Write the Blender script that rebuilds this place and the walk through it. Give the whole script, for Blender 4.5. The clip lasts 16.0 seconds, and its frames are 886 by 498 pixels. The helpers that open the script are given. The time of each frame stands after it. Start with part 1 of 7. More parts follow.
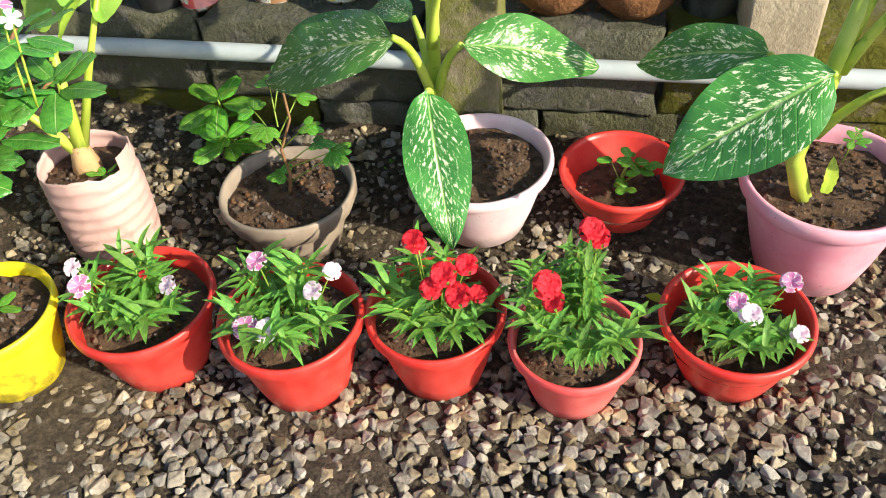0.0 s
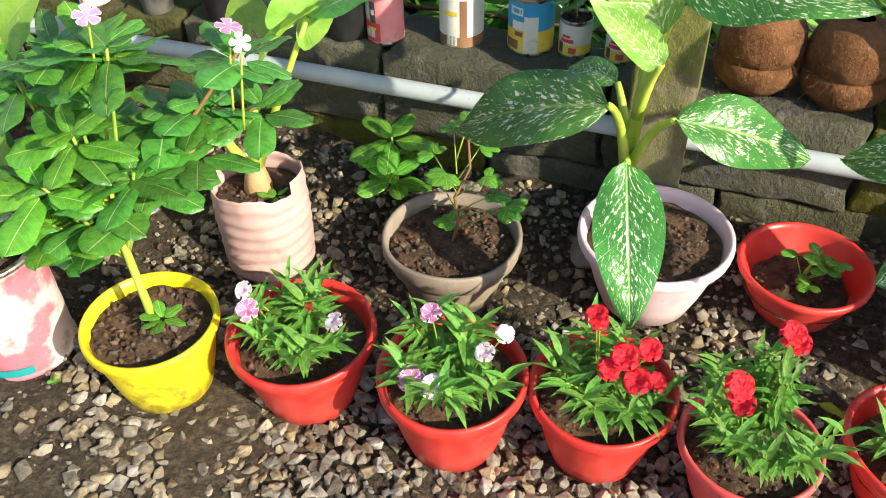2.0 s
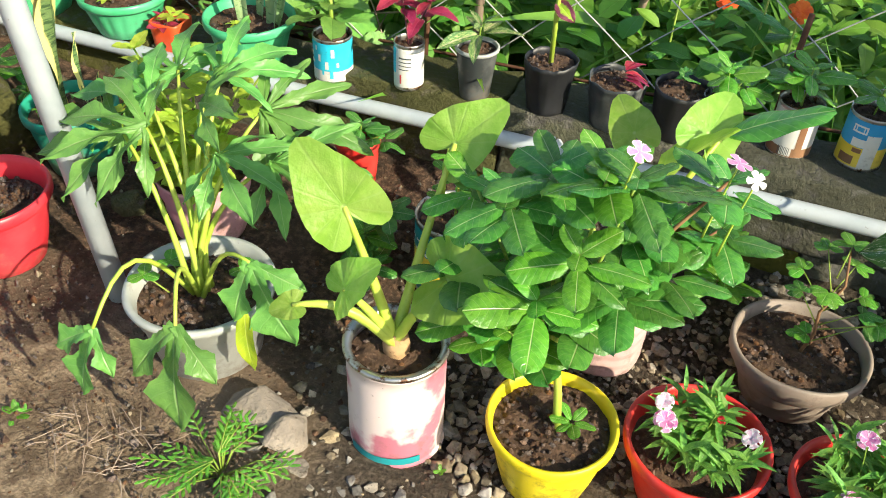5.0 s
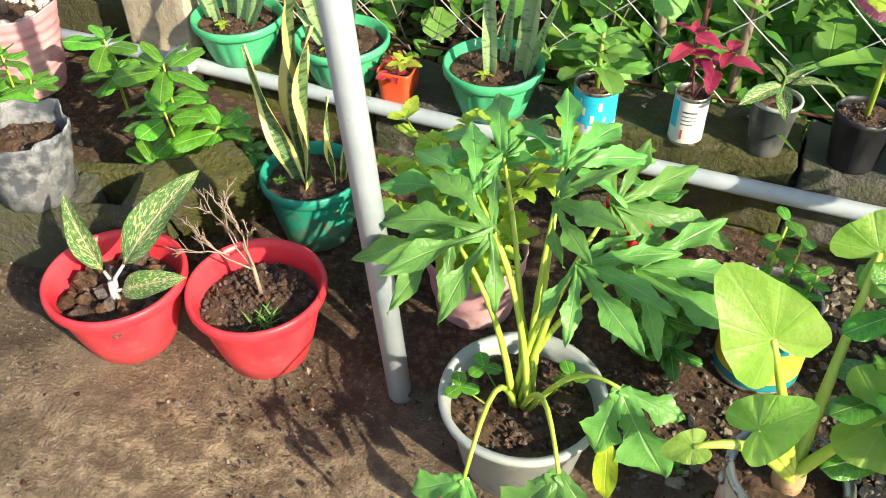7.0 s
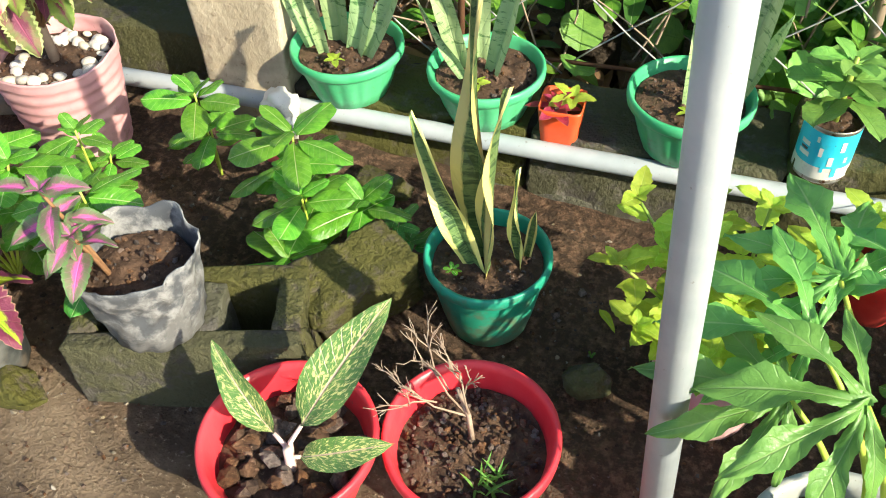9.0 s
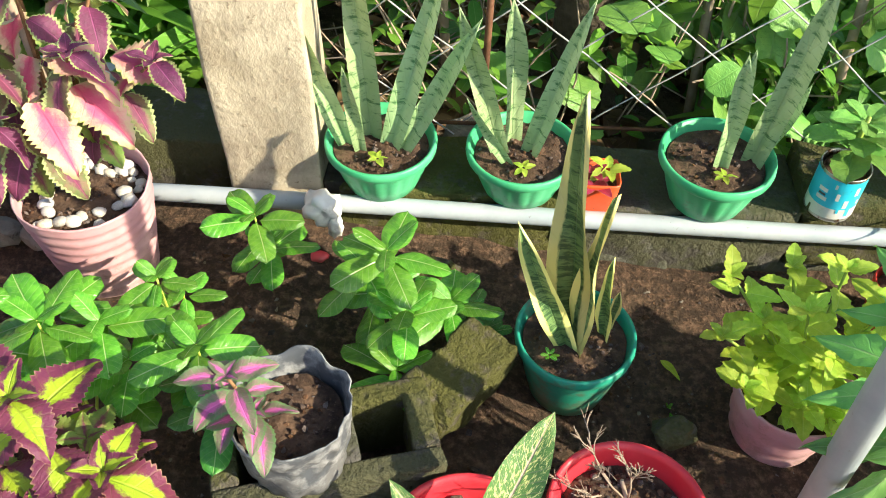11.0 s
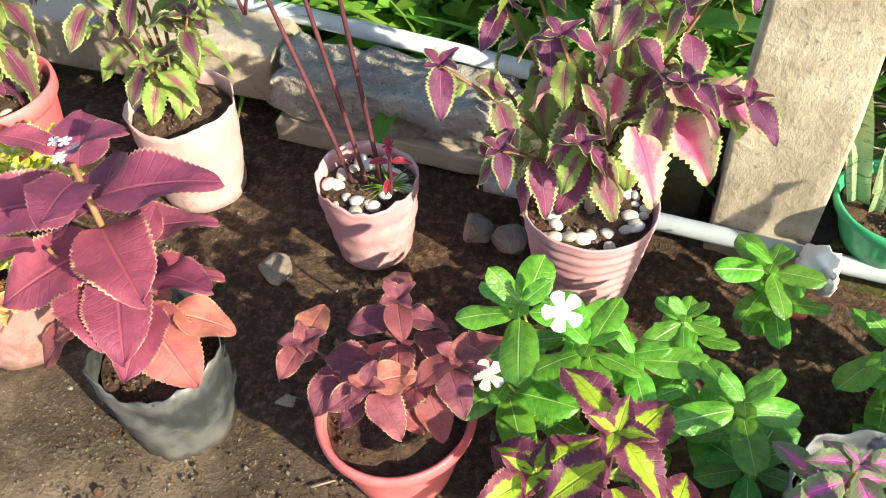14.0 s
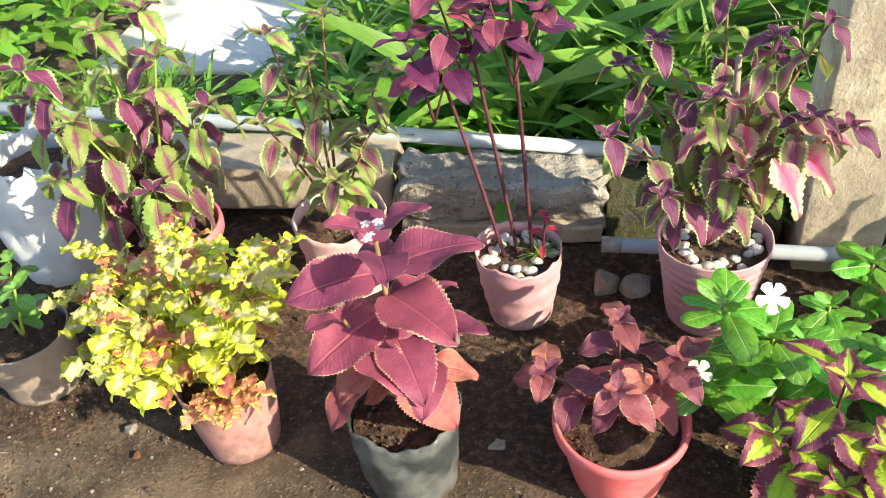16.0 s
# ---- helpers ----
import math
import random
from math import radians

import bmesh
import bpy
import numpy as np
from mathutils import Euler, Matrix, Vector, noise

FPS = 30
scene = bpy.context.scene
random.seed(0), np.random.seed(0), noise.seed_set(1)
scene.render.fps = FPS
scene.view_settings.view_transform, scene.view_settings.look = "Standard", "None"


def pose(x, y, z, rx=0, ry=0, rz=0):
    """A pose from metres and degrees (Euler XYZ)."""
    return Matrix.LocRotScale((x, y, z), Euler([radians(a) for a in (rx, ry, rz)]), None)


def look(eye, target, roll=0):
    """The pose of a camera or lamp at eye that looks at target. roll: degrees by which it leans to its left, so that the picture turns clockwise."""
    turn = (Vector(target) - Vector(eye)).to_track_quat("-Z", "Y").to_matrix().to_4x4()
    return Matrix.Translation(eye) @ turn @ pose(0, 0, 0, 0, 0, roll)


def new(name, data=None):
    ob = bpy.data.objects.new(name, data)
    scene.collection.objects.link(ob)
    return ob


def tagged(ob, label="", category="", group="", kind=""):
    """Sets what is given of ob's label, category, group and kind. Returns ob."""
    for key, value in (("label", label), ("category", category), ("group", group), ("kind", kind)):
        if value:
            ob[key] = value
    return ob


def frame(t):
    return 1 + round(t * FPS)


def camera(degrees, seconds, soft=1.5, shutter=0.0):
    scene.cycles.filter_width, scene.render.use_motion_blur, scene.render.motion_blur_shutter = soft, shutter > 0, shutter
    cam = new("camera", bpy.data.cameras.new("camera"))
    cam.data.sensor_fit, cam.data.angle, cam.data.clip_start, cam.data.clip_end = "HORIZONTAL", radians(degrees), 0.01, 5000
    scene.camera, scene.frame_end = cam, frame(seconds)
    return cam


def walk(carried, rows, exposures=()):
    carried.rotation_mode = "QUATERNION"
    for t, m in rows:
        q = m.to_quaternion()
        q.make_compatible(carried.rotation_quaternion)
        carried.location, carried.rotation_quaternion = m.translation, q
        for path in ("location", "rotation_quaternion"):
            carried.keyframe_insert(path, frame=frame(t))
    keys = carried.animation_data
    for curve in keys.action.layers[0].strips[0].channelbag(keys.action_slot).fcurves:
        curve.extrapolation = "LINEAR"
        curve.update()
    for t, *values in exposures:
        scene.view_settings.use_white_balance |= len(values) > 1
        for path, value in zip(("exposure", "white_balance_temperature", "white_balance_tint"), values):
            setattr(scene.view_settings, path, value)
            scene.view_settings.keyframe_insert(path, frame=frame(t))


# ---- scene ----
cam = camera(54.2, 16.0, soft=1.0)
PATH = [
    (0, (0.282, 0.202, 1.141), (-0.02, 1.605, -0.252), -5.2),
    (0.5, (0.251, 0.188, 1.149), (-0.056, 1.612, -0.221), -3.4),
    (1, (0.231, 0.173, 1.156), (-0.145, 1.614, -0.178), -2.8),
    (1.5, (0.194, 0.189, 1.147), (-0.261, 1.612, -0.183), -1.8),
    (2, (0.122, 0.23, 1.147), (-0.36, 1.646, -0.181), -1.5),
    (2.5, (0.031, 0.254, 1.177), (-0.585, 1.609, -0.159), -2.5),
    (3, (-0.044, 0.272, 1.189), (-0.766, 1.589, -0.131), -3.8),
    (3.2, (-0.058, 0.276, 1.183), (-0.819, 1.582, -0.126), -4.4),
    (5.3, (-0.578, 0.057, 1.265), (-1.041, 1.529, -0.008), 2.7),
    (5.5, (-0.623, 0.089, 1.258), (-1.099, 1.553, -0.018), 1.9),
    (6, (-0.752, 0.147, 1.257), (-1.253, 1.6, -0.023), 0.9),
    (6.5, (-0.871, 0.155, 1.266), (-1.381, 1.584, -0.036), 0.5),
    (7, (-1.054, 0.154, 1.291), (-1.591, 1.554, -0.034), -0.5),
    (7.3, (-1.161, 0.173, 1.272), (-1.692, 1.55, -0.078), -0.7),
    (7.5, (-1.219, 0.229, 1.273), (-1.755, 1.574, -0.106), -2.4),
    (8, (-1.357, 0.351, 1.268), (-1.887, 1.671, -0.137), -3.3),
    (8.5, (-1.419, 0.389, 1.25), (-1.937, 1.678, -0.189), -4.0),
    (9, (-1.549, 0.442, 1.27), (-1.994, 1.75, -0.176), -3.3),
    (9.5, (-1.72, 0.453, 1.39), (-2.008, 1.739, -0.115), -2.5),
    (9.7, (-1.748, 0.456, 1.428), (-2.019, 1.719, -0.099), -2.2),
    (11.8, (-2.112, 0.47, 1.463), (-2.077, 1.832, -0.001), 1.2),
    (12, (-2.141, 0.462, 1.468), (-2.113, 1.825, 0.004), 1.5),
    (12.5, (-2.191, 0.456, 1.471), (-2.247, 1.818, 0.008), 3.7),
    (13, (-2.274, 0.477, 1.479), (-2.575, 1.799, 0.009), 0.2),
    (13.5, (-2.386, 0.506, 1.467), (-2.805, 1.774, -0.021), -2.7),
    (14, (-2.483, 0.46, 1.461), (-2.979, 1.707, -0.022), -3.4),
    (14.5, (-2.599, 0.332, 1.507), (-3.122, 1.671, 0.116), -7.5),
    (15, (-2.697, 0.197, 1.543), (-3.155, 1.573, 0.166), -7.0),
    (15.5, (-2.753, 0.145, 1.553), (-3.17, 1.596, 0.241), -6.4),
    (16, (-2.855, 0.066, 1.581), (-3.214, 1.57, 0.313), -6.7),
]
EXPOSURES = [(0.0, 0.76), (3.0, 0.74), (6.0, 0.78), (9.0, 0.97), (12.5, 1.05), (16.0, 1.02)]
walk(cam, [(t, look(eye, target, roll)) for t, eye, target, roll in PATH], EXPOSURES)

# ---- world and sun ----
SUN_DIR = Vector((0.91, -0.415, 0.0)).normalized()
SUN_ELEV = radians(28)
world = bpy.data.worlds.new("sky")
world.use_nodes = True
scene.world = world
_wn = world.node_tree.nodes
_sky = _wn.new("ShaderNodeTexSky")
_sky.sky_type = "NISHITA"
_sky.sun_disc = False
_sky.sun_elevation = SUN_ELEV
_sky.sun_rotation = math.atan2(SUN_DIR.x, SUN_DIR.y)
world.node_tree.links.new(_sky.outputs[0], _wn["Background"].inputs[0])
_wn["Background"].inputs[1].default_value = 0.146
sun_data = bpy.data.lights.new("sun", "SUN")
sun_data.energy = 5.0
sun_data.angle = radians(0.6)
sun_data.color = (1.0, 0.91, 0.70)
sun = new("sun", sun_data)
_d = Vector((SUN_DIR.x * math.cos(SUN_ELEV), SUN_DIR.y * math.cos(SUN_ELEV), math.sin(SUN_ELEV)))
sun.matrix_world = look(_d * 20, (0, 0, 0))

rnd = random.Random(7)
U = rnd.uniform


# ---- node helpers ----
def material(name, rough=0.6, spec=0.4):
    m = bpy.data.materials.new(name)
    m.use_nodes = True
    b = m.node_tree.nodes["Principled BSDF"]
    b.inputs["Roughness"].default_value = rough
    b.inputs["Specular IOR Level"].default_value = spec
    return m, m.node_tree, b


def put(nt, sock, val):
    if isinstance(val, bpy.types.NodeSocket):
        nt.links.new(val, sock)
    elif isinstance(val, (tuple, list)) and len(val) == 3 and sock.type == "RGBA":
        sock.default_value = (*val, 1)
    else:
        sock.default_value = val


def fn(nt, op, a, b=0.0, c=0.0, clamp=False):
    n = nt.nodes.new("ShaderNodeMath")
    n.operation, n.use_clamp = op, clamp
    for s, v in zip(n.inputs, (a, b, c)):
        put(nt, s, v)
    return n.outputs[0]


def blend(nt, f, a, b):
    n = nt.nodes.new("ShaderNodeMix")
    n.data_type = "RGBA"
    put(nt, n.inputs[0], f), put(nt, n.inputs[6], a), put(nt, n.inputs[7], b)
    return n.outputs[2]


def step(nt, x, a, b):
    n = nt.nodes.new("ShaderNodeMapRange")
    n.interpolation_type = "SMOOTHSTEP"
    put(nt, n.inputs[0], x), put(nt, n.inputs[1], a), put(nt, n.inputs[2], b)
    return n.outputs[0]


def coords(nt, kind="Object"):
    return nt.nodes.new("ShaderNodeTexCoord").outputs[kind]


def scaled(nt, vec, s):
    n = nt.nodes.new("ShaderNodeMapping")
    put(nt, n.inputs["Vector"], vec)
    n.inputs["Scale"].default_value = s if isinstance(s, tuple) else (s, s, s)
    return n.outputs[0]


def grain(nt, vec, scale, detail=4.0, rough=0.6):
    n = nt.nodes.new("ShaderNodeTexNoise")
    put(nt, n.inputs["Vector"], vec)
    n.inputs["Scale"].default_value, n.inputs["Detail"].default_value, n.inputs["Roughness"].default_value = scale, detail, rough
    return n.outputs[0]


def bumped(nt, b, height, strength=0.4, dist=0.01):
    n = nt.nodes.new("ShaderNodeBump")
    n.inputs["Strength"].default_value, n.inputs["Distance"].default_value = strength, dist
    put(nt, n.inputs["Height"], height)
    nt.links.new(n.outputs[0], b.inputs["Normal"])


def any_random(nt):
    return nt.nodes.new("ShaderNodeObjectInfo").outputs["Random"]


def island_random(nt):
    return nt.nodes.new("ShaderNodeNewGeometry").outputs["Random Per Island"]


def scale_rgb(c, k):
    return tuple(min(1.0, v * k) for v in c)


def uv3(nt, uv, rand):
    """UVs set apart from leaf to leaf."""
    n = nt.nodes.new("ShaderNodeVectorMath")
    n.operation = "ADD"
    c = nt.nodes.new("ShaderNodeCombineXYZ")
    put(nt, c.inputs[2], fn(nt, "MULTIPLY", rand, 40.0))
    nt.links.new(uv, n.inputs[0])
    nt.links.new(c.outputs[0], n.inputs[1])
    return n.outputs[0]


def leaf_material(name, base, dark, vein, vein_f=0.5, edge=None, edge_at=0.75, centre=None, centre_at=0.4, tip=None,
                  speck=None, speck_at=0.58, bands=None, rough=0.38, trans=0.3, nveins=7, joined=False, soft=0.18, hue=0.03, skew=0.16, mid_w=0.075, spec=0.45, band_n=24.0, band_at=0.46):
    m, nt, b = material(name, rough, spec)
    uv = nt.nodes.new("ShaderNodeUVMap")
    sep = nt.nodes.new("ShaderNodeSeparateXYZ")
    nt.links.new(uv.outputs[0], sep.inputs[0])
    u = fn(nt, "ABSOLUTE", fn(nt, "MULTIPLY_ADD", sep.outputs[0], 2.0, -1.0))
    v = sep.outputs[1]
    obj = coords(nt)
    rand = island_random(nt) if joined else any_random(nt)
    n1 = grain(nt, obj, 3.5, 5)
    jag = fn(nt, "MULTIPLY_ADD", grain(nt, uv3(nt, uv.outputs[0], rand), 7.0, 5, 0.7), 0.9, -0.45)
    col = blend(nt, step(nt, n1, 0.35, 0.65), base, dark)
    if centre:
        c = fn(nt, "ADD", u, jag)
        c = fn(nt, "ADD", c, fn(nt, "MULTIPLY", fn(nt, "ABSOLUTE", fn(nt, "SUBTRACT", v, 0.42)), 0.7))
        col = blend(nt, step(nt, c, centre_at + soft, centre_at - soft), col, centre)
    if bands:
        bn = grain(nt, scaled(nt, uv.outputs[0], (0.7, band_n, 1.0)), 1.6, 5, 0.7)
        col = blend(nt, step(nt, bn, band_at, band_at + 0.12), col, bands)
    wave = fn(nt, "FRACT", fn(nt, "MULTIPLY", fn(nt, "SUBTRACT", v, fn(nt, "MULTIPLY", u, skew)), float(nveins)))
    side = step(nt, fn(nt, "ABSOLUTE", fn(nt, "SUBTRACT", wave, 0.5)), 0.09, 0.0)
    mid = step(nt, u, mid_w, 0.01)
    ridge = fn(nt, "MAXIMUM", mid, fn(nt, "MULTIPLY", side, 0.2))
    if speck:
        sh = nt.nodes.new("ShaderNodeCombineXYZ")
        put(nt, sh.inputs[0], fn(nt, "MULTIPLY", u, 6.5))
        put(nt, sh.inputs[1], fn(nt, "MULTIPLY", fn(nt, "SUBTRACT", v, fn(nt, "MULTIPLY", u, 0.30)), 20.0))
        put(nt, sh.inputs[2], fn(nt, "MULTIPLY", rand, 60.0))
        sn = grain(nt, sh.outputs[0], 1.3, 6, 0.72)
        dens = fn(nt, "MULTIPLY", u, 0.06)
        col = blend(nt, step(nt, fn(nt, "SUBTRACT", sn, dens), speck_at, speck_at + 0.03), col, speck)
    if edge:
        col = blend(nt, step(nt, fn(nt, "ADD", u, fn(nt, "MULTIPLY", jag, 0.5)), edge_at - 0.06, edge_at + 0.06), col, edge)
    if tip:
        col = blend(nt, step(nt, fn(nt, "ADD", v, jag), 0.62, 0.95), col, tip)
    col = blend(nt, fn(nt, "MULTIPLY", ridge, vein_f), col, vein)
    hsv = nt.nodes.new("ShaderNodeHueSaturation")
    put(nt, hsv.inputs["Value"], fn(nt, "MULTIPLY_ADD", rand, 0.5, 0.78))
    put(nt, hsv.inputs["Hue"], fn(nt, "MULTIPLY_ADD", rand, hue, 0.5 - hue / 2))
    put(nt, hsv.inputs["Color"], col)
    col = hsv.outputs[0]
    put(nt, b.inputs["Base Color"], col)
    bumped(nt, b, fn(nt, "SUBTRACT", fn(nt, "MULTIPLY", grain(nt, obj, 14.0, 4), 0.5), fn(nt, "MULTIPLY", ridge, 0.6)), 0.4, 0.012)
    tr = nt.nodes.new("ShaderNodeBsdfTranslucent")
    g = nt.nodes.new("ShaderNodeGamma")
    put(nt, g.inputs[0], col)
    g.inputs[1].default_value = 0.85
    put(nt, tr.inputs[0], g.outputs[0])
    mx = nt.nodes.new("ShaderNodeMixShader")
    mx.inputs[0].default_value = trans
    nt.links.new(b.outputs[0], mx.inputs[1])
    nt.links.new(tr.outputs[0], mx.inputs[2])
    nt.links.new(mx.outputs[0], nt.nodes["Material Output"].inputs[0])
    return m


def plastic(name, col, fade, rough=0.38, dirt=(0.14, 0.10, 0.07), dirt_at=0.62, patch_scale=9, ramp=(0.35, 0.7)):
    m, nt, b = material(name, rough, 0.5)
    o = coords(nt)
    c = blend(nt, step(nt, grain(nt, o, patch_scale, 5), *ramp), col, fade)
    z = nt.nodes.new("ShaderNodeSeparateXYZ")
    nt.links.new(o, z.inputs[0])
    splash = fn(nt, "SUBTRACT", grain(nt, o, 28, 6, 0.7), fn(nt, "MULTIPLY", z.outputs[2], 1.1))
    c = blend(nt, fn(nt, "MULTIPLY", step(nt, splash, dirt_at - 0.1, dirt_at + 0.12), 0.6), c, dirt)
    c = blend(nt, fn(nt, "MULTIPLY", step(nt, grain(nt, o, 120, 3), 0.68, 0.74), 0.5), c, scale_rgb(dirt, 0.6))
    put(nt, b.inputs["Base Color"], c)
    put(nt, b.inputs["Roughness"], fn(nt, "MULTIPLY_ADD", grain(nt, o, 40, 4), 0.3, rough - 0.1))
    bumped(nt, b, grain(nt, o, 60, 4), 0.12, 0.004)
    return m


def rough_surface(name, a, c, d=None, scale=6.0, fine=60.0, rough=0.9, bump=0.6, dist=0.008, moss=None, moss_at=0.5, rand=0.0, spec=0.25):
    m, nt, b = material(name, rough, spec)
    o = coords(nt)
    col = blend(nt, step(nt, grain(nt, o, scale, 6, 0.65), 0.35, 0.68), a, c)
    f = grain(nt, o, fine, 5, 0.7)
    if d:
        col = blend(nt, step(nt, f, 0.56, 0.72), col, d)
    if moss:
        col = blend(nt, step(nt, fn(nt, "ADD", grain(nt, o, scale * 0.9, 7, 0.7), fn(nt, "MULTIPLY", f, 0.25)), moss_at + 0.07, moss_at + 0.2), col, moss)
    if rand:
        hsv = nt.nodes.new("ShaderNodeHueSaturation")
        r = any_random(nt) if rand > 0 else island_random(nt)
        put(nt, hsv.inputs["Value"], fn(nt, "MULTIPLY_ADD", r, 2 * abs(rand), 1.0 - abs(rand)))
        put(nt, hsv.inputs["Saturation"], fn(nt, "MULTIPLY_ADD", fn(nt, "FRACT", fn(nt, "MULTIPLY", r, 17.3)), 0.9, 0.4))
        put(nt, hsv.inputs["Color"], col)
        col = hsv.outputs[0]
    put(nt, b.inputs["Base Color"], col)
    bumped(nt, b, fn(nt, "ADD", f, grain(nt, o, scale * 2, 5)), bump, dist)
    return m


# ---- mesh helpers ----
def to_mesh(name, bm, mat, smooth=True):
    me = bpy.data.meshes.new(name)
    bm.normal_update()
    bm.to_mesh(me)
    bm.free()
    if mat:
        me.materials.append(mat)
    if smooth:
        me.polygons.foreach_set("use_smooth", [True] * len(me.polygons))
    return me


def part(name, bm, mat, parent, label="", smooth=True, m=None):
    """Links a bmesh or a mesh as one object under a thing or a part."""
    me = bm if isinstance(bm, bpy.types.Mesh) else to_mesh(name, bm, mat, smooth)
    ob = new(name, me)
    if parent is not None:
        ob.parent = parent
    if m is not None:
        ob.matrix_basis = m
    if label:
        tagged(ob, label)
    return ob


def thing(name, x, y, z, label, category, group="", turn=0.0, kind=""):
    ob = new(name)
    ob.empty_display_size = 0.02
    ob.matrix_basis = pose(x, y, z, 0, 0, turn)
    return tagged(ob, label, category, group, kind)


def lathe(profile, seg=40, mod=None, close=False):
    bm = bmesh.new()
    rings = []
    for i, (r, z) in enumerate(profile):
        ring = []
        for k in range(seg):
            a = 2 * math.pi * k / seg
            rr, zz = mod(a, r, z, i) if mod else (r, z)
            ring.append(bm.verts.new((rr * math.cos(a), rr * math.sin(a), zz)))
        rings.append(ring)
    for p, q in zip(rings, rings[1:]):
        for k in range(seg):
            bm.faces.new((p[k], p[(k + 1) % seg], q[(k + 1) % seg], q[k]))
    if close:
        bm.faces.new(list(reversed(rings[0])))
    return bm


def tube(points, r0, r1=None, seg=7, bm=None, cap=True):
    bm = bm or bmesh.new()
    r1 = r0 if r1 is None else r1
    pts = [Vector(p) for p in points]
    rings, side = [], None
    for i, p in enumerate(pts):
        d = (pts[min(i + 1, len(pts) - 1)] - pts[max(i - 1, 0)]).normalized()
        if side is None:
            side = d.cross(Vector((0, 0, 1)) if abs(d.z) < 0.9 else Vector((1, 0, 0))).normalized()
        side = (side - d * side.dot(d)).normalized()
        up = d.cross(side)
        r = r0 + (r1 - r0) * i / max(1, len(pts) - 1)
        rings.append([bm.verts.new(p + (side * math.cos(2 * math.pi * k / seg) + up * math.sin(2 * math.pi * k / seg)) * r) for k in range(seg)])
    for p, q in zip(rings, rings[1:]):
        for k in range(seg):
            bm.faces.new((p[k], p[(k + 1) % seg], q[(k + 1) % seg], q[k]))
    if cap:
        bm.faces.new(list(reversed(rings[0])))
        bm.faces.new(rings[-1])
    return bm


def arc(a, b, bend=0.1, n=6, axis=(0, 0, 1)):
    """A bowed line from a to b."""
    a, b, ax = Vector(a), Vector(b), Vector(axis)
    return [a.lerp(b, i / n) + ax * bend * math.sin(math.pi * i / n) * (b - a).length for i in range(n + 1)]


def rough_box(sx, sy, sz, cut=3, jitter=0.006, bevel=0.006, seed=1):
    bm = bmesh.new()
    bmesh.ops.create_cube(bm, size=1.0, matrix=Matrix.Diagonal((sx, sy, sz, 1)))
    bmesh.ops.bevel(bm, geom=bm.edges[:], offset=bevel, segments=2, affect="EDGES", profile=0.6)
    bmesh.ops.subdivide_edges(bm, edges=[e for e in bm.edges if e.calc_length() > min(sx, sy, sz) * 0.4], cuts=cut, use_grid_fill=True)
    for v in bm.verts:
        v.co += Vector([noise.noise(v.co * 14 + Vector((seed * 3.1 + k * 9, seed, k))) for k in range(3)]) * jitter
        v.co += Vector([noise.noise(v.co * 45 + Vector((seed + k * 5, k, seed))) for k in range(3)]) * jitter * 0.5
    return bm


def blob(r, seed=1, sub=2, squash=(1, 1, 1), rough=0.25, angular=1.6):
    bm = bmesh.new()
    bmesh.ops.create_icosphere(bm, subdivisions=sub, radius=1.0)
    off = Vector((seed * 1.7, seed * 2.9, seed * 0.6))
    for v in bm.verts:
        k = 1 + rough * noise.noise(v.co * angular + off) + rough * 0.4 * noise.noise(v.co * 4 + off)
        v.co = Vector((v.co.x * squash[0], v.co.y * squash[1], v.co.z * squash[2])) * k * r
    return bm


def heap(protos, mats, smooth=True):
    """One mesh of many placed copies of small meshes, with their UVs."""
    vs, fs, uvs, off = [], [], [], 0
    cache = []
    for me in protos:
        co = np.empty(len(me.vertices) * 3)
        me.vertices.foreach_get("co", co)
        uv = None
        if me.uv_layers:
            uv = np.empty(len(me.loops) * 2)
            me.uv_layers[0].data.foreach_get("uv", uv)
        cache.append((co.reshape(-1, 3), [tuple(p.vertices) for p in me.polygons], uv))
    for k, m in mats:
        co, faces, uv = cache[k]
        a = np.array(m)
        vs.append(co @ a[:3, :3].T + a[:3, 3])
        fs.extend([tuple(i + off for i in f) for f in faces])
        off += len(co)
        if uv is not None:
            uvs.append(uv)
    me = bpy.data.meshes.new("heap")
    me.from_pydata(np.concatenate(vs).tolist(), [], fs)
    if uvs:
        me.uv_layers.new(name="UVMap").data.foreach_set("uv", np.concatenate(uvs))
    me.polygons.foreach_set("use_smooth", [smooth] * len(me.polygons))
    for p in protos[:1]:
        if p.materials:
            me.materials.append(p.materials[0])
    return me


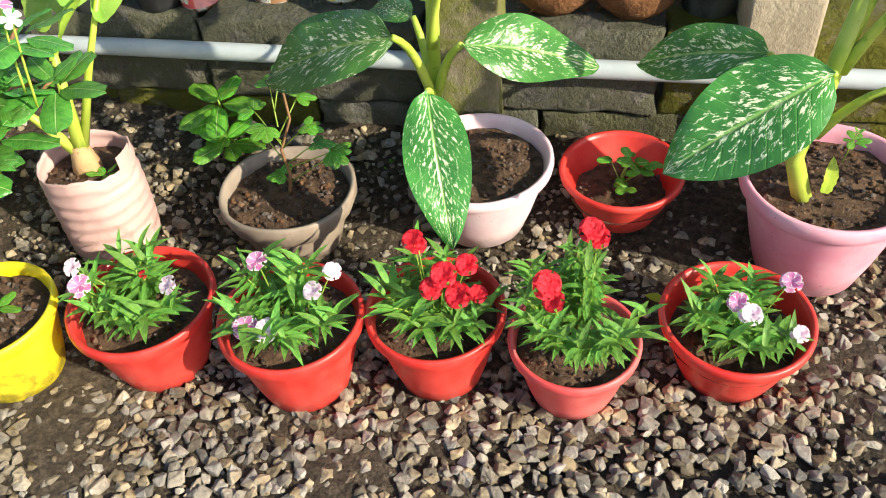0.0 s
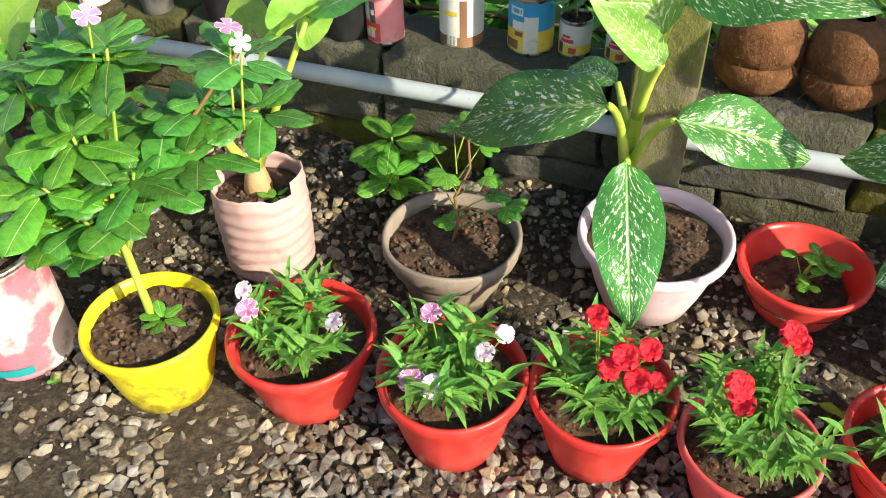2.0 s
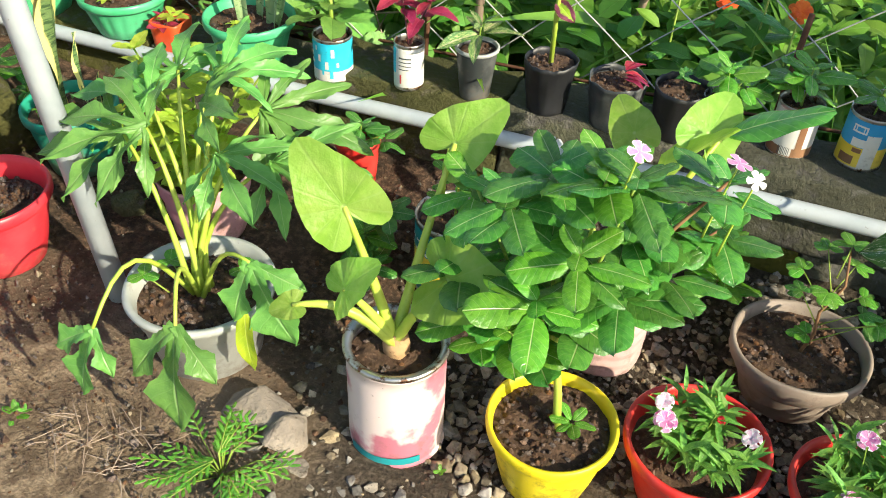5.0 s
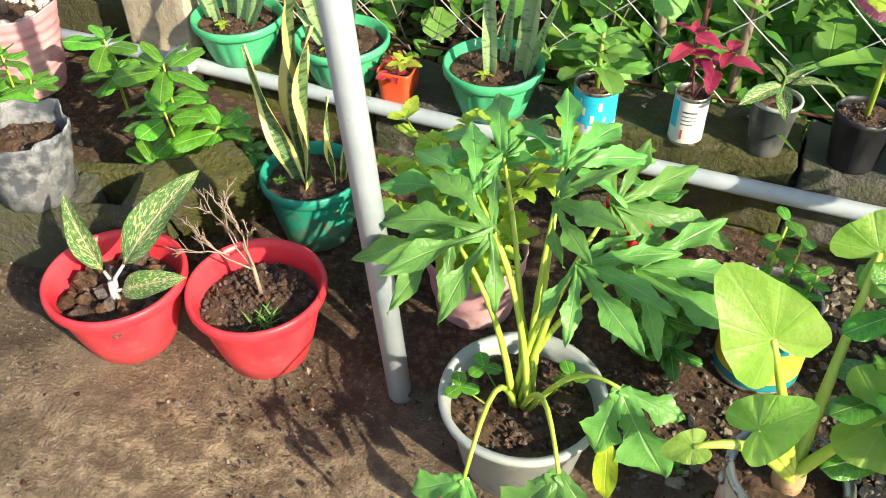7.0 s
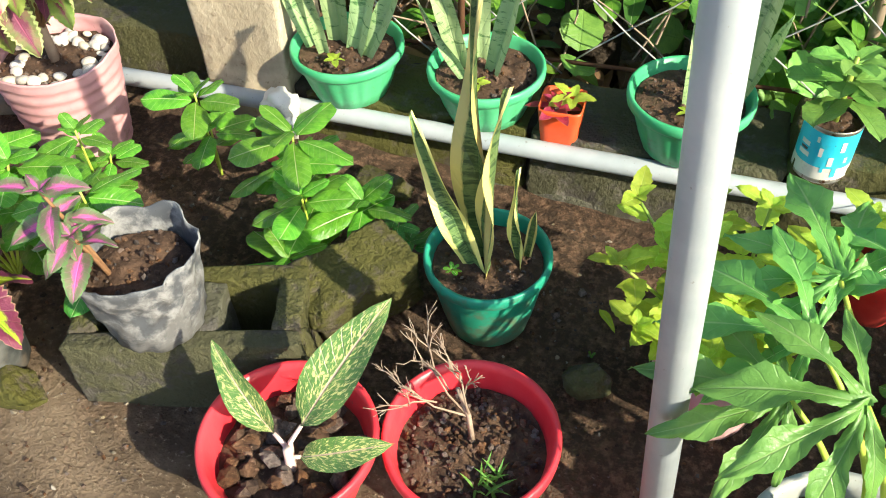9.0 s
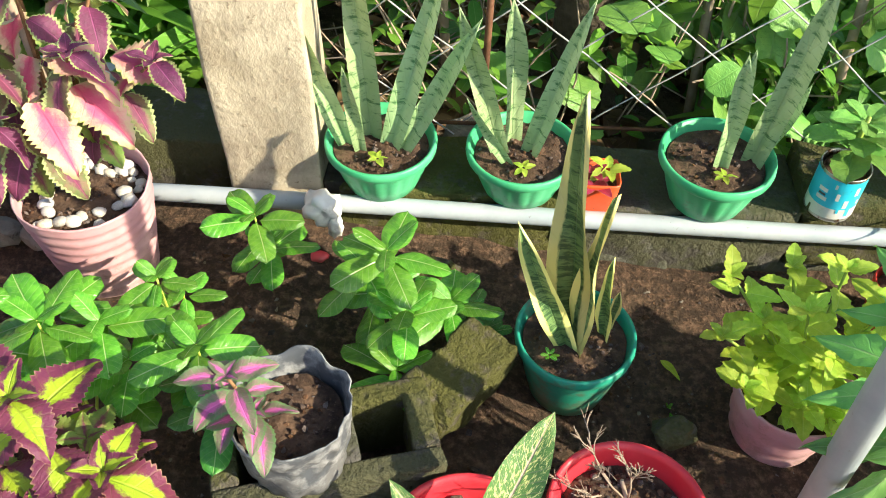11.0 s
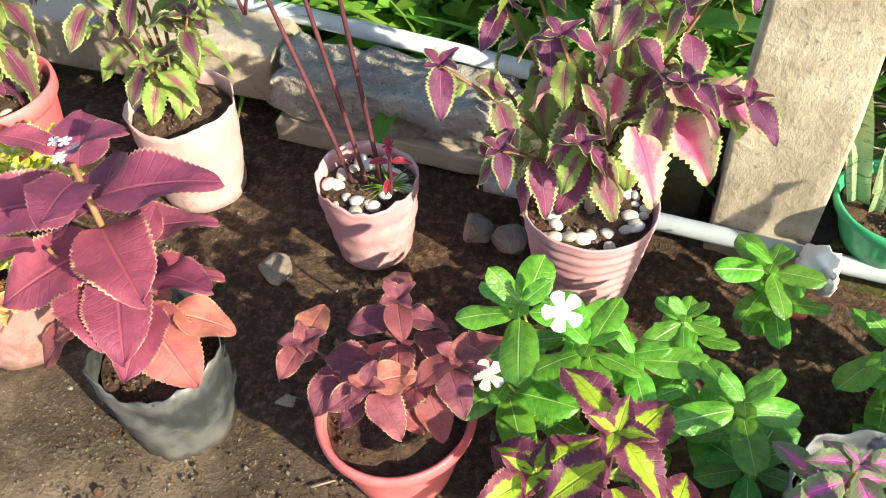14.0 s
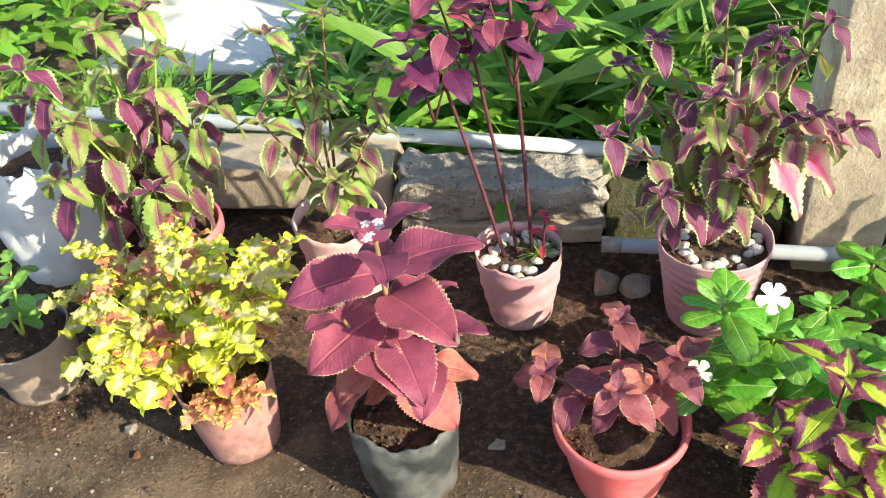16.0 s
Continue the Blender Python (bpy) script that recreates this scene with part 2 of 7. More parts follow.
def leaf_mesh(name, mat, width, outline, rows=9, cols=6, fold=0.25, droop=0.25, wave=0.03, serr=0.0, cup=0.0, twist=0.0):
    """A leaf one unit long from the origin along +y, its face up; UVs run across and along it."""
    bm = bmesh.new()
    lay = bm.loops.layers.uv.new("UVMap")
    grid = []
    for i in range(rows + 1):
        v = i / rows
        w = max(outline(v), 0.0) * width
        row = []
        for j in range(cols + 1):
            u = -1 + 2 * j / cols
            k = w * u
            if serr and j in (0, cols) and 0 < i < rows:
                k *= 1 + serr * (1 if i % 2 else -1)
            z = fold * abs(k) - droop * v * v + wave * math.sin(v * 9 + u * 2.0) * abs(u) - cup * k * k / max(width, 1e-4)
            y = v * (1 - 0.35 * droop * droop * v)
            a = twist * v
            row.append((bm.verts.new((k * math.cos(a) - 0 * z, y, z + k * math.sin(a))), (u + 1) / 2, v))
        grid.append(row)
    for p, q in zip(grid, grid[1:]):
        for j in range(cols):
            quad = (p[j], p[j + 1], q[j + 1], q[j])
            f = bm.faces.new([c[0] for c in quad])
            for l, c in zip(f.loops, quad):
                l[lay].uv = (c[1], c[2])
    bmesh.ops.remove_doubles(bm, verts=bm.verts[:], dist=1e-5)
    return to_mesh(name, bm, mat)


def oval(v):
    return math.sin(math.pi * min(1, v ** 0.85)) ** 0.7 * (1 - 0.15 * v)


def obovate(v):
    return math.sqrt(max(0.0, 1 - abs(2 * v ** 1.15 - 1) ** 2.3))


def lance(v):
    return math.sin(math.pi * min(1, (0.03 + 0.97 * v) ** 0.8)) ** 0.9 * (1 - 0.25 * v)


def egg(v):
    return math.sin(math.pi * min(1, (v * 0.97 + 0.03) ** 0.74)) ** 0.66


def sword(v):
    return (0.55 + 0.45 * math.sin(math.pi * min(1, 0.15 + v * 0.75))) * (1 - max(0, (v - 0.72) / 0.28) ** 2.2)


def place(base, way, length, up=(0, 0, 1), roll=0.0, wide=1.0):
    """A leaf's pose: from base, along way, its face to up."""
    y = Vector(way).normalized()
    z = Vector(up)
    z = z - y * z.dot(y)
    if z.length < 1e-3:
        z = Vector((0.3, -0.9, 0.2)) - y * Vector((0.3, -0.9, 0.2)).dot(y)
    z.normalize()
    x = y.cross(z)
    m = Matrix((x, y, z)).transposed().to_4x4()
    return Matrix.Translation(base) @ m @ Matrix.Rotation(roll, 4, "Y") @ Matrix.Diagonal((length * wide, length, length, 1))


def heading(az, elev):
    return Vector((math.cos(az) * math.cos(elev), math.sin(az) * math.cos(elev), math.sin(elev)))


def leaf(parent, me, base, way, length, up=(0, 0, 1), roll=0.0, wide=1.0, name="leaf"):
    return part(name, me, None, parent, m=place(base, way, length, up, roll, wide))


def ground_z(x, y):
    xs = (-6.0, -3.8, -2.3, -1.6, -0.8, -0.4, 3.0)
    zs = (0.21, 0.21, 0.20, 0.12, 0.075, 0.03, 0.03)
    z = float(np.interp(x, xs, zs))
    t = min(1, max(0, (y - 1.25) / 0.33))
    return z + 0.075 * t * t * (3 - 2 * t) * float(np.interp(x, (-1.6, -0.9), (0.25, 1.0)))


# ---- materials ----
M_soil = rough_surface("potting_soil", (0.052, 0.032, 0.022), (0.150, 0.090, 0.056), (0.19, 0.125, 0.08), 30, 160, 0.95, 0.9, 0.006)
M_clod = rough_surface("soil_clod", (0.075, 0.044, 0.030), (0.185, 0.110, 0.070), (0.27, 0.175, 0.115), 60, 200, 0.95, 1.0, 0.006, rand=-0.45)
M_bed = rough_surface("ground_earth", (0.105, 0.075, 0.050), (0.355, 0.262, 0.175), (0.50, 0.40, 0.285), 4.5, 110, 0.95, 1.0, 0.03)
_nt = M_bed.node_tree
_bb = _nt.nodes["Principled BSDF"]
_src = _bb.inputs["Base Color"].links[0].from_socket
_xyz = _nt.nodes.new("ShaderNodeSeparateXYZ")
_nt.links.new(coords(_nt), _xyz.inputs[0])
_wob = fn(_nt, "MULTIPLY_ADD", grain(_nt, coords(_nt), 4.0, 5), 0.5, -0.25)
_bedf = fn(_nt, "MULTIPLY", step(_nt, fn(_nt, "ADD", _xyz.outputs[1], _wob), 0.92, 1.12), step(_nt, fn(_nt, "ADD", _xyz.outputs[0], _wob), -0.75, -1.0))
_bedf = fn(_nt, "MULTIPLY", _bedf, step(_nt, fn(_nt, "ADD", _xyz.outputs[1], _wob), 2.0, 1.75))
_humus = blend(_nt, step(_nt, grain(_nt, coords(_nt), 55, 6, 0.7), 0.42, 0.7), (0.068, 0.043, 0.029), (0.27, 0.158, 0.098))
_greyf = fn(_nt, "MULTIPLY", step(_nt, fn(_nt, "ADD", _xyz.outputs[0], _wob), -1.05, -0.85), step(_nt, fn(_nt, "ADD", _xyz.outputs[1], fn(_nt, "MULTIPLY", _wob, 0.5)), 0.45, 0.65))
_grit = blend(_nt, step(_nt, grain(_nt, coords(_nt), 70, 6, 0.7), 0.40, 0.7), (0.050, 0.040, 0.030), (0.165, 0.130, 0.095))
_src = blend(_nt, fn(_nt, "MULTIPLY", _greyf, 0.9), _src, _grit)
# Sandy patch by the bucket, its tan raised to carry sunlight in the colour.
_sunsandf = fn(_nt, "MULTIPLY", step(_nt, fn(_nt, "ADD", _xyz.outputs[1], _wob), 0.95, 0.75), fn(_nt, "MULTIPLY", step(_nt, fn(_nt, "ADD", _xyz.outputs[0], _wob), -2.2, -1.8), step(_nt, fn(_nt, "ADD", _xyz.outputs[0], _wob), -0.95, -1.2)))
_sunsandf = fn(_nt, "MULTIPLY", _sunsandf, step(_nt, fn(_nt, "ADD", _xyz.outputs[1], fn(_nt, "MULTIPLY", _wob, 2.0)), -0.3, 0.45))
_sunsand = blend(_nt, step(_nt, grain(_nt, coords(_nt), 26, 6, 0.7), 0.40, 0.66), (0.20, 0.14, 0.088), (0.56, 0.42, 0.27))
_src = blend(_nt, fn(_nt, "MULTIPLY", _sunsandf, 0.85), _src, _sunsand)
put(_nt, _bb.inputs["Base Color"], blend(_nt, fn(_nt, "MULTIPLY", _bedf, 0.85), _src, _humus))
M_stone = rough_surface("gravel_stone", (0.165, 0.134, 0.094), (0.345, 0.290, 0.205), (0.085, 0.070, 0.055), 30, 160, 0.9, 1.0, 0.004, rand=-0.5)
M_stone1 = rough_surface("gravel_piece", (0.165, 0.134, 0.094), (0.345, 0.290, 0.205), (0.085, 0.070, 0.055), 30, 160, 0.9, 1.0, 0.004, rand=0.5)
M_rock = rough_surface("field_rock", (0.20, 0.17, 0.14), (0.34, 0.29, 0.23), (0.10, 0.08, 0.06), 9, 60, 0.9, 0.9, 0.008)
M_block = rough_surface("mossy_block", (0.105, 0.090, 0.066), (0.27, 0.235, 0.175), (0.050, 0.042, 0.032), 11, 75, 0.95, 1.0, 0.02, moss=(0.120, 0.118, 0.038), moss_at=0.42, rand=0.18)
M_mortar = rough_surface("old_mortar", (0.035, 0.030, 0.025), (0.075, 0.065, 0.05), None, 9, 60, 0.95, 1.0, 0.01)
M_concrete = rough_surface("weathered_concrete", (0.30, 0.25, 0.185), (0.46, 0.39, 0.29), (0.20, 0.16, 0.11), 4, 45, 0.9, 0.8, 0.006)
M_post = rough_surface("concrete_post_face", (0.36, 0.30, 0.215), (0.60, 0.52, 0.39), (0.24, 0.19, 0.13), 7, 60, 0.9, 0.7, 0.006)
M_mosspost = rough_surface("mossy_concrete", (0.16, 0.14, 0.09), (0.30, 0.26, 0.18), (0.08, 0.075, 0.04), 6, 55, 0.92, 0.9, 0.007, moss=(0.15, 0.155, 0.045), moss_at=0.46)
M_kerb = rough_surface("pitted_concrete", (0.32, 0.28, 0.23), (0.54, 0.49, 0.42), (0.11, 0.085, 0.065), 9, 38, 0.92, 1.0, 0.03)
# Near-white base: the sun's glare on the far path is put into the colour.
M_path = rough_surface("sunlit_concrete", (0.66, 0.63, 0.56), (0.80, 0.77, 0.70), (0.50, 0.46, 0.40), 3, 40, 0.9, 0.6, 0.005)
M_pipe = plastic("pipe_plastic", (0.46, 0.50, 0.52), (0.36, 0.41, 0.44), 0.42, (0.25, 0.22, 0.17), 0.75)
M_red = plastic("red_plastic", (0.62, 0.028, 0.022), (0.72, 0.075, 0.06), 0.34)
M_redfade = plastic("faded_red_plastic", (0.68, 0.075, 0.075), (0.76, 0.17, 0.16), 0.4)
M_redbed = plastic("dusty_red_plastic", (0.66, 0.030, 0.045), (0.72, 0.065, 0.080), 0.34, (0.46, 0.16, 0.12), 0.56)
M_yellow = plastic("yellow_plastic", (0.80, 0.62, 0.012), (0.86, 0.70, 0.03), 0.36, (0.06, 0.05, 0.02), 0.48)
M_pink = plastic("pink_plastic", (0.74, 0.28, 0.38), (0.80, 0.42, 0.50), 0.42)
M_palepink = plastic("pale_pink_plastic", (0.78, 0.52, 0.58), (0.82, 0.66, 0.68), 0.42)
M_coral = plastic("coral_plastic", (0.70, 0.13, 0.14), (0.74, 0.22, 0.21), 0.4)
M_green = plastic("green_plastic", (0.05, 0.42, 0.17), (0.10, 0.50, 0.24), 0.38)
M_teal = plastic("dark_green_plastic", (0.012, 0.27, 0.17), (0.025, 0.34, 0.22), 0.4, (0.16, 0.10, 0.06), 0.45)
M_orange = plastic("orange_red_plastic", (0.78, 0.09, 0.02), (0.80, 0.13, 0.05), 0.4)
M_bagpink = plastic("dusty_pink_plastic", (0.54, 0.27, 0.285), (0.64, 0.40, 0.40), 0.5, (0.24, 0.14, 0.10), 0.52)
# Dirty brown-pink plastic; shade on the coleus pot is put into this darker base.
M_shadedpot = plastic("shaded_brown_pink_plastic", (0.40, 0.19, 0.17), (0.48, 0.27, 0.24), 0.5, (0.16, 0.10, 0.075), 0.45)
M_bucket = plastic("grey_plastic", (0.36, 0.38, 0.36), (0.46, 0.47, 0.43), 0.42, (0.22, 0.16, 0.11), 0.5)
M_bowl = plastic("grey_brown_plastic", (0.24, 0.19, 0.15), (0.32, 0.26, 0.205), 0.55, (0.15, 0.10, 0.085), 0.5)
M_black = plastic("black_film", (0.009, 0.0095, 0.011), (0.018, 0.019, 0.022), 0.42, (0.07, 0.055, 0.042), 0.72)
M_greybag = plastic("dusty_grey_film", (0.075, 0.082, 0.092), (0.27, 0.275, 0.275), 0.5, (0.04, 0.037, 0.034), 0.42, 26, (0.40, 0.58))
M_darkbag = plastic("dark_grey_film", (0.035, 0.040, 0.041), (0.115, 0.12, 0.115), 0.40, (0.14, 0.11, 0.08), 0.55, 12, (0.42, 0.62))
M_sack = plastic("white_sack", (0.70, 0.71, 0.70), (0.56, 0.58, 0.58), 0.6, (0.35, 0.32, 0.27), 0.6)
M_tinpink = plastic("pink_and_white_paint", (0.72, 0.60, 0.56), (0.52, 0.17, 0.22), 0.45, (0.25, 0.13, 0.11), 0.55, 6.0, (0.47, 0.56))
M_beige = plastic("beige_pink_plastic", (0.56, 0.36, 0.34), (0.62, 0.42, 0.39), 0.5, (0.26, 0.16, 0.12), 0.55)
M_steel, _nt, _b = material("tin_steel", 0.35, 0.5)
_b.inputs["Metallic"].default_value = 0.9
put(_nt, _b.inputs["Base Color"], blend(_nt, step(_nt, grain(_nt, coords(_nt), 45, 6, 0.7), 0.5, 0.62), (0.52, 0.50, 0.46), (0.16, 0.075, 0.035)))
M_wire = rough_surface("galvanised_wire", (0.34, 0.34, 0.33), (0.50, 0.50, 0.48), (0.2, 0.12, 0.07), 20, 90, 0.5, 0.2, 0.001)
M_rust = rough_surface("rusty_bar", (0.10, 0.045, 0.025), (0.17, 0.08, 0.045), None, 30, 120, 0.9, 0.5, 0.002)
M_white = plastic("white_label", (0.76, 0.75, 0.70), (0.66, 0.64, 0.58), 0.45)
M_blue = plastic("blue_label", (0.03, 0.32, 0.62), (0.06, 0.42, 0.70), 0.4)
M_cyan = plastic("cyan_label", (0.02, 0.50, 0.70), (0.05, 0.58, 0.76), 0.4)
M_lyellow = plastic("yellow_label", (0.82, 0.58, 0.04), (0.84, 0.66, 0.12), 0.4)
M_lred = plastic("red_label", (0.66, 0.05, 0.06), (0.70, 0.12, 0.12), 0.4)
M_lpink = plastic("pink_label", (0.76, 0.24, 0.28), (0.78, 0.34, 0.36), 0.4)
M_ink = plastic("dark_print", (0.05, 0.06, 0.07), (0.09, 0.10, 0.11), 0.5)
M_lteal = plastic("teal_label", (0.01, 0.22, 0.25), (0.02, 0.30, 0.32), 0.4)
M_brownl = plastic("brown_label", (0.22, 0.10, 0.05), (0.30, 0.16, 0.08), 0.5)
M_pebble = rough_surface("white_pebble", (0.50, 0.44, 0.35), (0.70, 0.65, 0.56), (0.30, 0.25, 0.19), 14, 60, 0.6, 0.25, 0.002, rand=0.22)
M_husk = rough_surface("coconut_fibre", (0.12, 0.052, 0.022), (0.24, 0.11, 0.048), (0.33, 0.17, 0.08), 24, 150, 0.95, 1.0, 0.006)
M_bark = rough_surface("bark", (0.05, 0.038, 0.028), (0.11, 0.085, 0.06), None, 14, 70, 0.95, 1.0, 0.01)
M_stem = rough_surface("green_stem", (0.20, 0.32, 0.04), (0.32, 0.42, 0.07), None, 12, 60, 0.45, 0.2, 0.002, spec=0.4)
M_thick = rough_surface("pale_green_stem", (0.34, 0.48, 0.05), (0.50, 0.58, 0.10), (0.22, 0.36, 0.03), 10, 40, 0.4, 0.15, 0.002, spec=0.4)
M_wood = rough_surface("brown_stem", (0.20, 0.10, 0.05), (0.30, 0.17, 0.08), None, 20, 90, 0.7, 0.4, 0.002)
M_palestalk = rough_surface("pale_pink_stalk", (0.62, 0.45, 0.40), (0.72, 0.58, 0.50), None, 20, 90, 0.5, 0.3, 0.001)
M_corm = rough_surface("corm_skin", (0.42, 0.24, 0.11), (0.56, 0.38, 0.20), (0.22, 0.11, 0.05), 12, 60, 0.7, 0.5, 0.004)
M_purplestem = rough_surface("purple_stem", (0.085, 0.028, 0.035), (0.15, 0.05, 0.055), None, 20, 90, 0.6, 0.3, 0.002)
M_drytwig = rough_surface("dry_twig", (0.30, 0.22, 0.16), (0.42, 0.33, 0.25), None, 20, 90, 0.9, 0.4, 0.002)
M_fl_pink = leaf_material("pink_petal", (0.78, 0.36, 0.60), (0.68, 0.18, 0.46), (0.45, 0.05, 0.22), 0.3, edge=(0.90, 0.78, 0.86), edge_at=0.7, rough=0.6, trans=0.35)
M_fl_pale = leaf_material("pale_petal", (0.88, 0.72, 0.82), (0.80, 0.52, 0.70), (0.60, 0.12, 0.35), 0.3, edge=(0.92, 0.88, 0.90), edge_at=0.6, rough=0.6, trans=0.35)
M_fl_red = leaf_material("red_petal", (0.84, 0.022, 0.045), (0.70, 0.010, 0.028), (0.40, 0.003, 0.015), 0.4, rough=0.6, trans=0.3, hue=0.0)
M_fl_white = leaf_material("white_petal", (0.86, 0.86, 0.84), (0.80, 0.80, 0.82), (0.88, 0.88, 0.80), 0.2, rough=0.55, trans=0.35)
M_fl_vinca = leaf_material("vinca_petal", (0.80, 0.42, 0.68), (0.72, 0.25, 0.58), (0.88, 0.7, 0.8), 0.2, edge=(0.9, 0.75, 0.86), edge_at=0.75, rough=0.55, trans=0.35)
M_fl_orange = leaf_material("orange_petal", (0.85, 0.17, 0.02), (0.75, 0.10, 0.02), (0.9, 0.3, 0.05), 0.3, rough=0.55, trans=0.35)

M_lf_dianthus = leaf_material("dianthus_leaf", (0.21, 0.43, 0.065), (0.10, 0.27, 0.045), (0.36, 0.56, 0.15), 0.5, rough=0.38, trans=0.28, nveins=1)
M_lf_vinca = leaf_material("vinca_leaf", (0.105, 0.325, 0.045), (0.058, 0.215, 0.034), (0.46, 0.60, 0.24), 0.7, rough=0.23, trans=0.28, nveins=9, mid_w=0.06, spec=0.8, hue=0.025)
M_lf_vincay = leaf_material("young_vinca_leaf", (0.155, 0.42, 0.035), (0.085, 0.29, 0.025), (0.52, 0.66, 0.24), 0.8, rough=0.24, trans=0.3, nveins=9, mid_w=0.06, spec=0.8, hue=0.025)
M_lf_dieff = leaf_material("speckled_leaf", (0.070, 0.225, 0.042), (0.040, 0.150, 0.030), (0.28, 0.46, 0.12), 0.7, speck=(0.74, 0.80, 0.52), speck_at=0.535, rough=0.26, trans=0.22, nveins=12)
M_lf_pale = leaf_material("pale_new_leaf", (0.17, 0.36, 0.06), (0.26, 0.46, 0.085), (0.45, 0.6, 0.18), 0.6, speck=(0.78, 0.82, 0.52), speck_at=0.53, rough=0.32, trans=0.35)
M_lf_taro = leaf_material("taro_leaf", (0.25, 0.48, 0.055), (0.36, 0.56, 0.10), (0.54, 0.68, 0.26), 0.7, rough=0.36, trans=0.42, nveins=11, skew=0.0)
M_lf_cut = leaf_material("cut_leaf", (0.18, 0.42, 0.085), (0.115, 0.31, 0.065), (0.34, 0.52, 0.20), 0.7, rough=0.34, trans=0.3, nveins=8, mid_w=0.09)
M_lf_cuty = leaf_material("yellowing_leaf", (0.48, 0.55, 0.03), (0.34, 0.46, 0.03), (0.6, 0.66, 0.2), 0.5, rough=0.5, trans=0.35)
M_lf_lime = leaf_material("chartreuse_leaf", (0.52, 0.68, 0.075), (0.38, 0.57, 0.05), (0.62, 0.74, 0.2), 0.5, rough=0.45, trans=0.42)
M_lf_snake = leaf_material("banded_sword_leaf", (0.27, 0.39, 0.17), (0.36, 0.47, 0.24), (0.2, 0.34, 0.14), 0.0, bands=(0.075, 0.17, 0.055), rough=0.42, trans=0.1, band_n=17.0, band_at=0.52)
M_lf_snakey = leaf_material("yellow_edged_sword_leaf", (0.12, 0.20, 0.065), (0.17, 0.26, 0.09), (0.1, 0.16, 0.05), 0.0, bands=(0.035, 0.08, 0.028), edge=(0.80, 0.72, 0.24), edge_at=0.60, rough=0.4, trans=0.1)
M_lf_tall = leaf_material("pink_green_coleus_leaf", (0.15, 0.19, 0.065), (0.24, 0.13, 0.10), (0.42, 0.09, 0.20), 0.45, centre=(0.18, 0.045, 0.095), centre_at=0.44, edge=(0.44, 0.52, 0.20), edge_at=0.82, rough=0.55, trans=0.32)
M_lf_tallpink = leaf_material("bright_pink_coleus_leaf", (0.62, 0.36, 0.30), (0.52, 0.44, 0.24), (0.62, 0.08, 0.22), 0.6, centre=(0.62, 0.09, 0.22), centre_at=0.58, edge=(0.40, 0.46, 0.14), edge_at=0.95, soft=0.4, rough=0.55, trans=0.32)
M_lf_purple = leaf_material("purple_coleus_leaf", (0.30, 0.066, 0.115), (0.22, 0.045, 0.095), (0.44, 0.10, 0.13), 0.55, edge=(0.56, 0.36, 0.24), edge_at=0.97, rough=0.6, trans=0.28, nveins=10)
M_lf_rust = leaf_material("rusty_coleus_leaf", (0.40, 0.130, 0.100), (0.32, 0.080, 0.095), (0.52, 0.18, 0.13), 0.55, edge=(0.54, 0.34, 0.17), edge_at=0.99, rough=0.6, trans=0.28, nveins=10)
M_lf_dark = leaf_material("maroon_coleus_leaf", (0.32, 0.095, 0.125), (0.21, 0.060, 0.075), (0.44, 0.12, 0.16), 0.4, edge=(0.60, 0.46, 0.24), edge_at=0.965, rough=0.58, trans=0.28, nveins=9)
M_lf_limep = leaf_material("lime_and_purple_coleus_leaf", (0.16, 0.030, 0.075), (0.22, 0.050, 0.085), (0.30, 0.36, 0.07), 0.4, centre=(0.40, 0.60, 0.035), centre_at=0.48, edge=(0.42, 0.26, 0.16), edge_at=0.985, rough=0.5, trans=0.3, soft=0.12)
M_lf_mag = leaf_material("magenta_coleus_leaf", (0.16, 0.21, 0.10), (0.22, 0.15, 0.13), (0.72, 0.20, 0.50), 0.6, centre=(0.66, 0.13, 0.40), centre_at=0.34, edge=(0.14, 0.26, 0.09), edge_at=0.8, rough=0.5, trans=0.3)
M_lf_yellow = leaf_material("yellow_coleus_leaf", (0.62, 0.62, 0.05), (0.42, 0.52, 0.04), (0.76, 0.72, 0.34), 0.5, centre=(0.78, 0.72, 0.40), centre_at=0.42, rough=0.5, trans=0.35)
M_lf_yred = leaf_material("red_tipped_coleus_leaf", (0.56, 0.18, 0.12), (0.58, 0.34, 0.10), (0.62, 0.55, 0.2), 0.5, centre=(0.66, 0.20, 0.18), centre_at=0.5, edge=(0.55, 0.55, 0.1), edge_at=0.85, rough=0.5, trans=0.35)
M_lf_redcol = leaf_material("red_coleus_leaf", (0.42, 0.035, 0.085), (0.30, 0.020, 0.065), (0.50, 0.08, 0.16), 0.5, edge=(0.36, 0.12, 0.10), edge_at=0.9, rough=0.5, trans=0.3)
M_lf_agl = leaf_material("variegated_leaf", (0.07, 0.17, 0.045), (0.12, 0.24, 0.06), (0.60, 0.42, 0.36), 0.8, speck=(0.56, 0.58, 0.22), speck_at=0.50, rough=0.35, trans=0.25, nveins=12)
M_lf_round = leaf_material("fleshy_leaf", (0.20, 0.40, 0.075), (0.13, 0.31, 0.06), (0.2, 0.36, 0.1), 0.3, rough=0.4, trans=0.2)
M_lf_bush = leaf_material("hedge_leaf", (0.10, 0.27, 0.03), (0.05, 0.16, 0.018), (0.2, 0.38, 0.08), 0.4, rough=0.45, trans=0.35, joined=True)
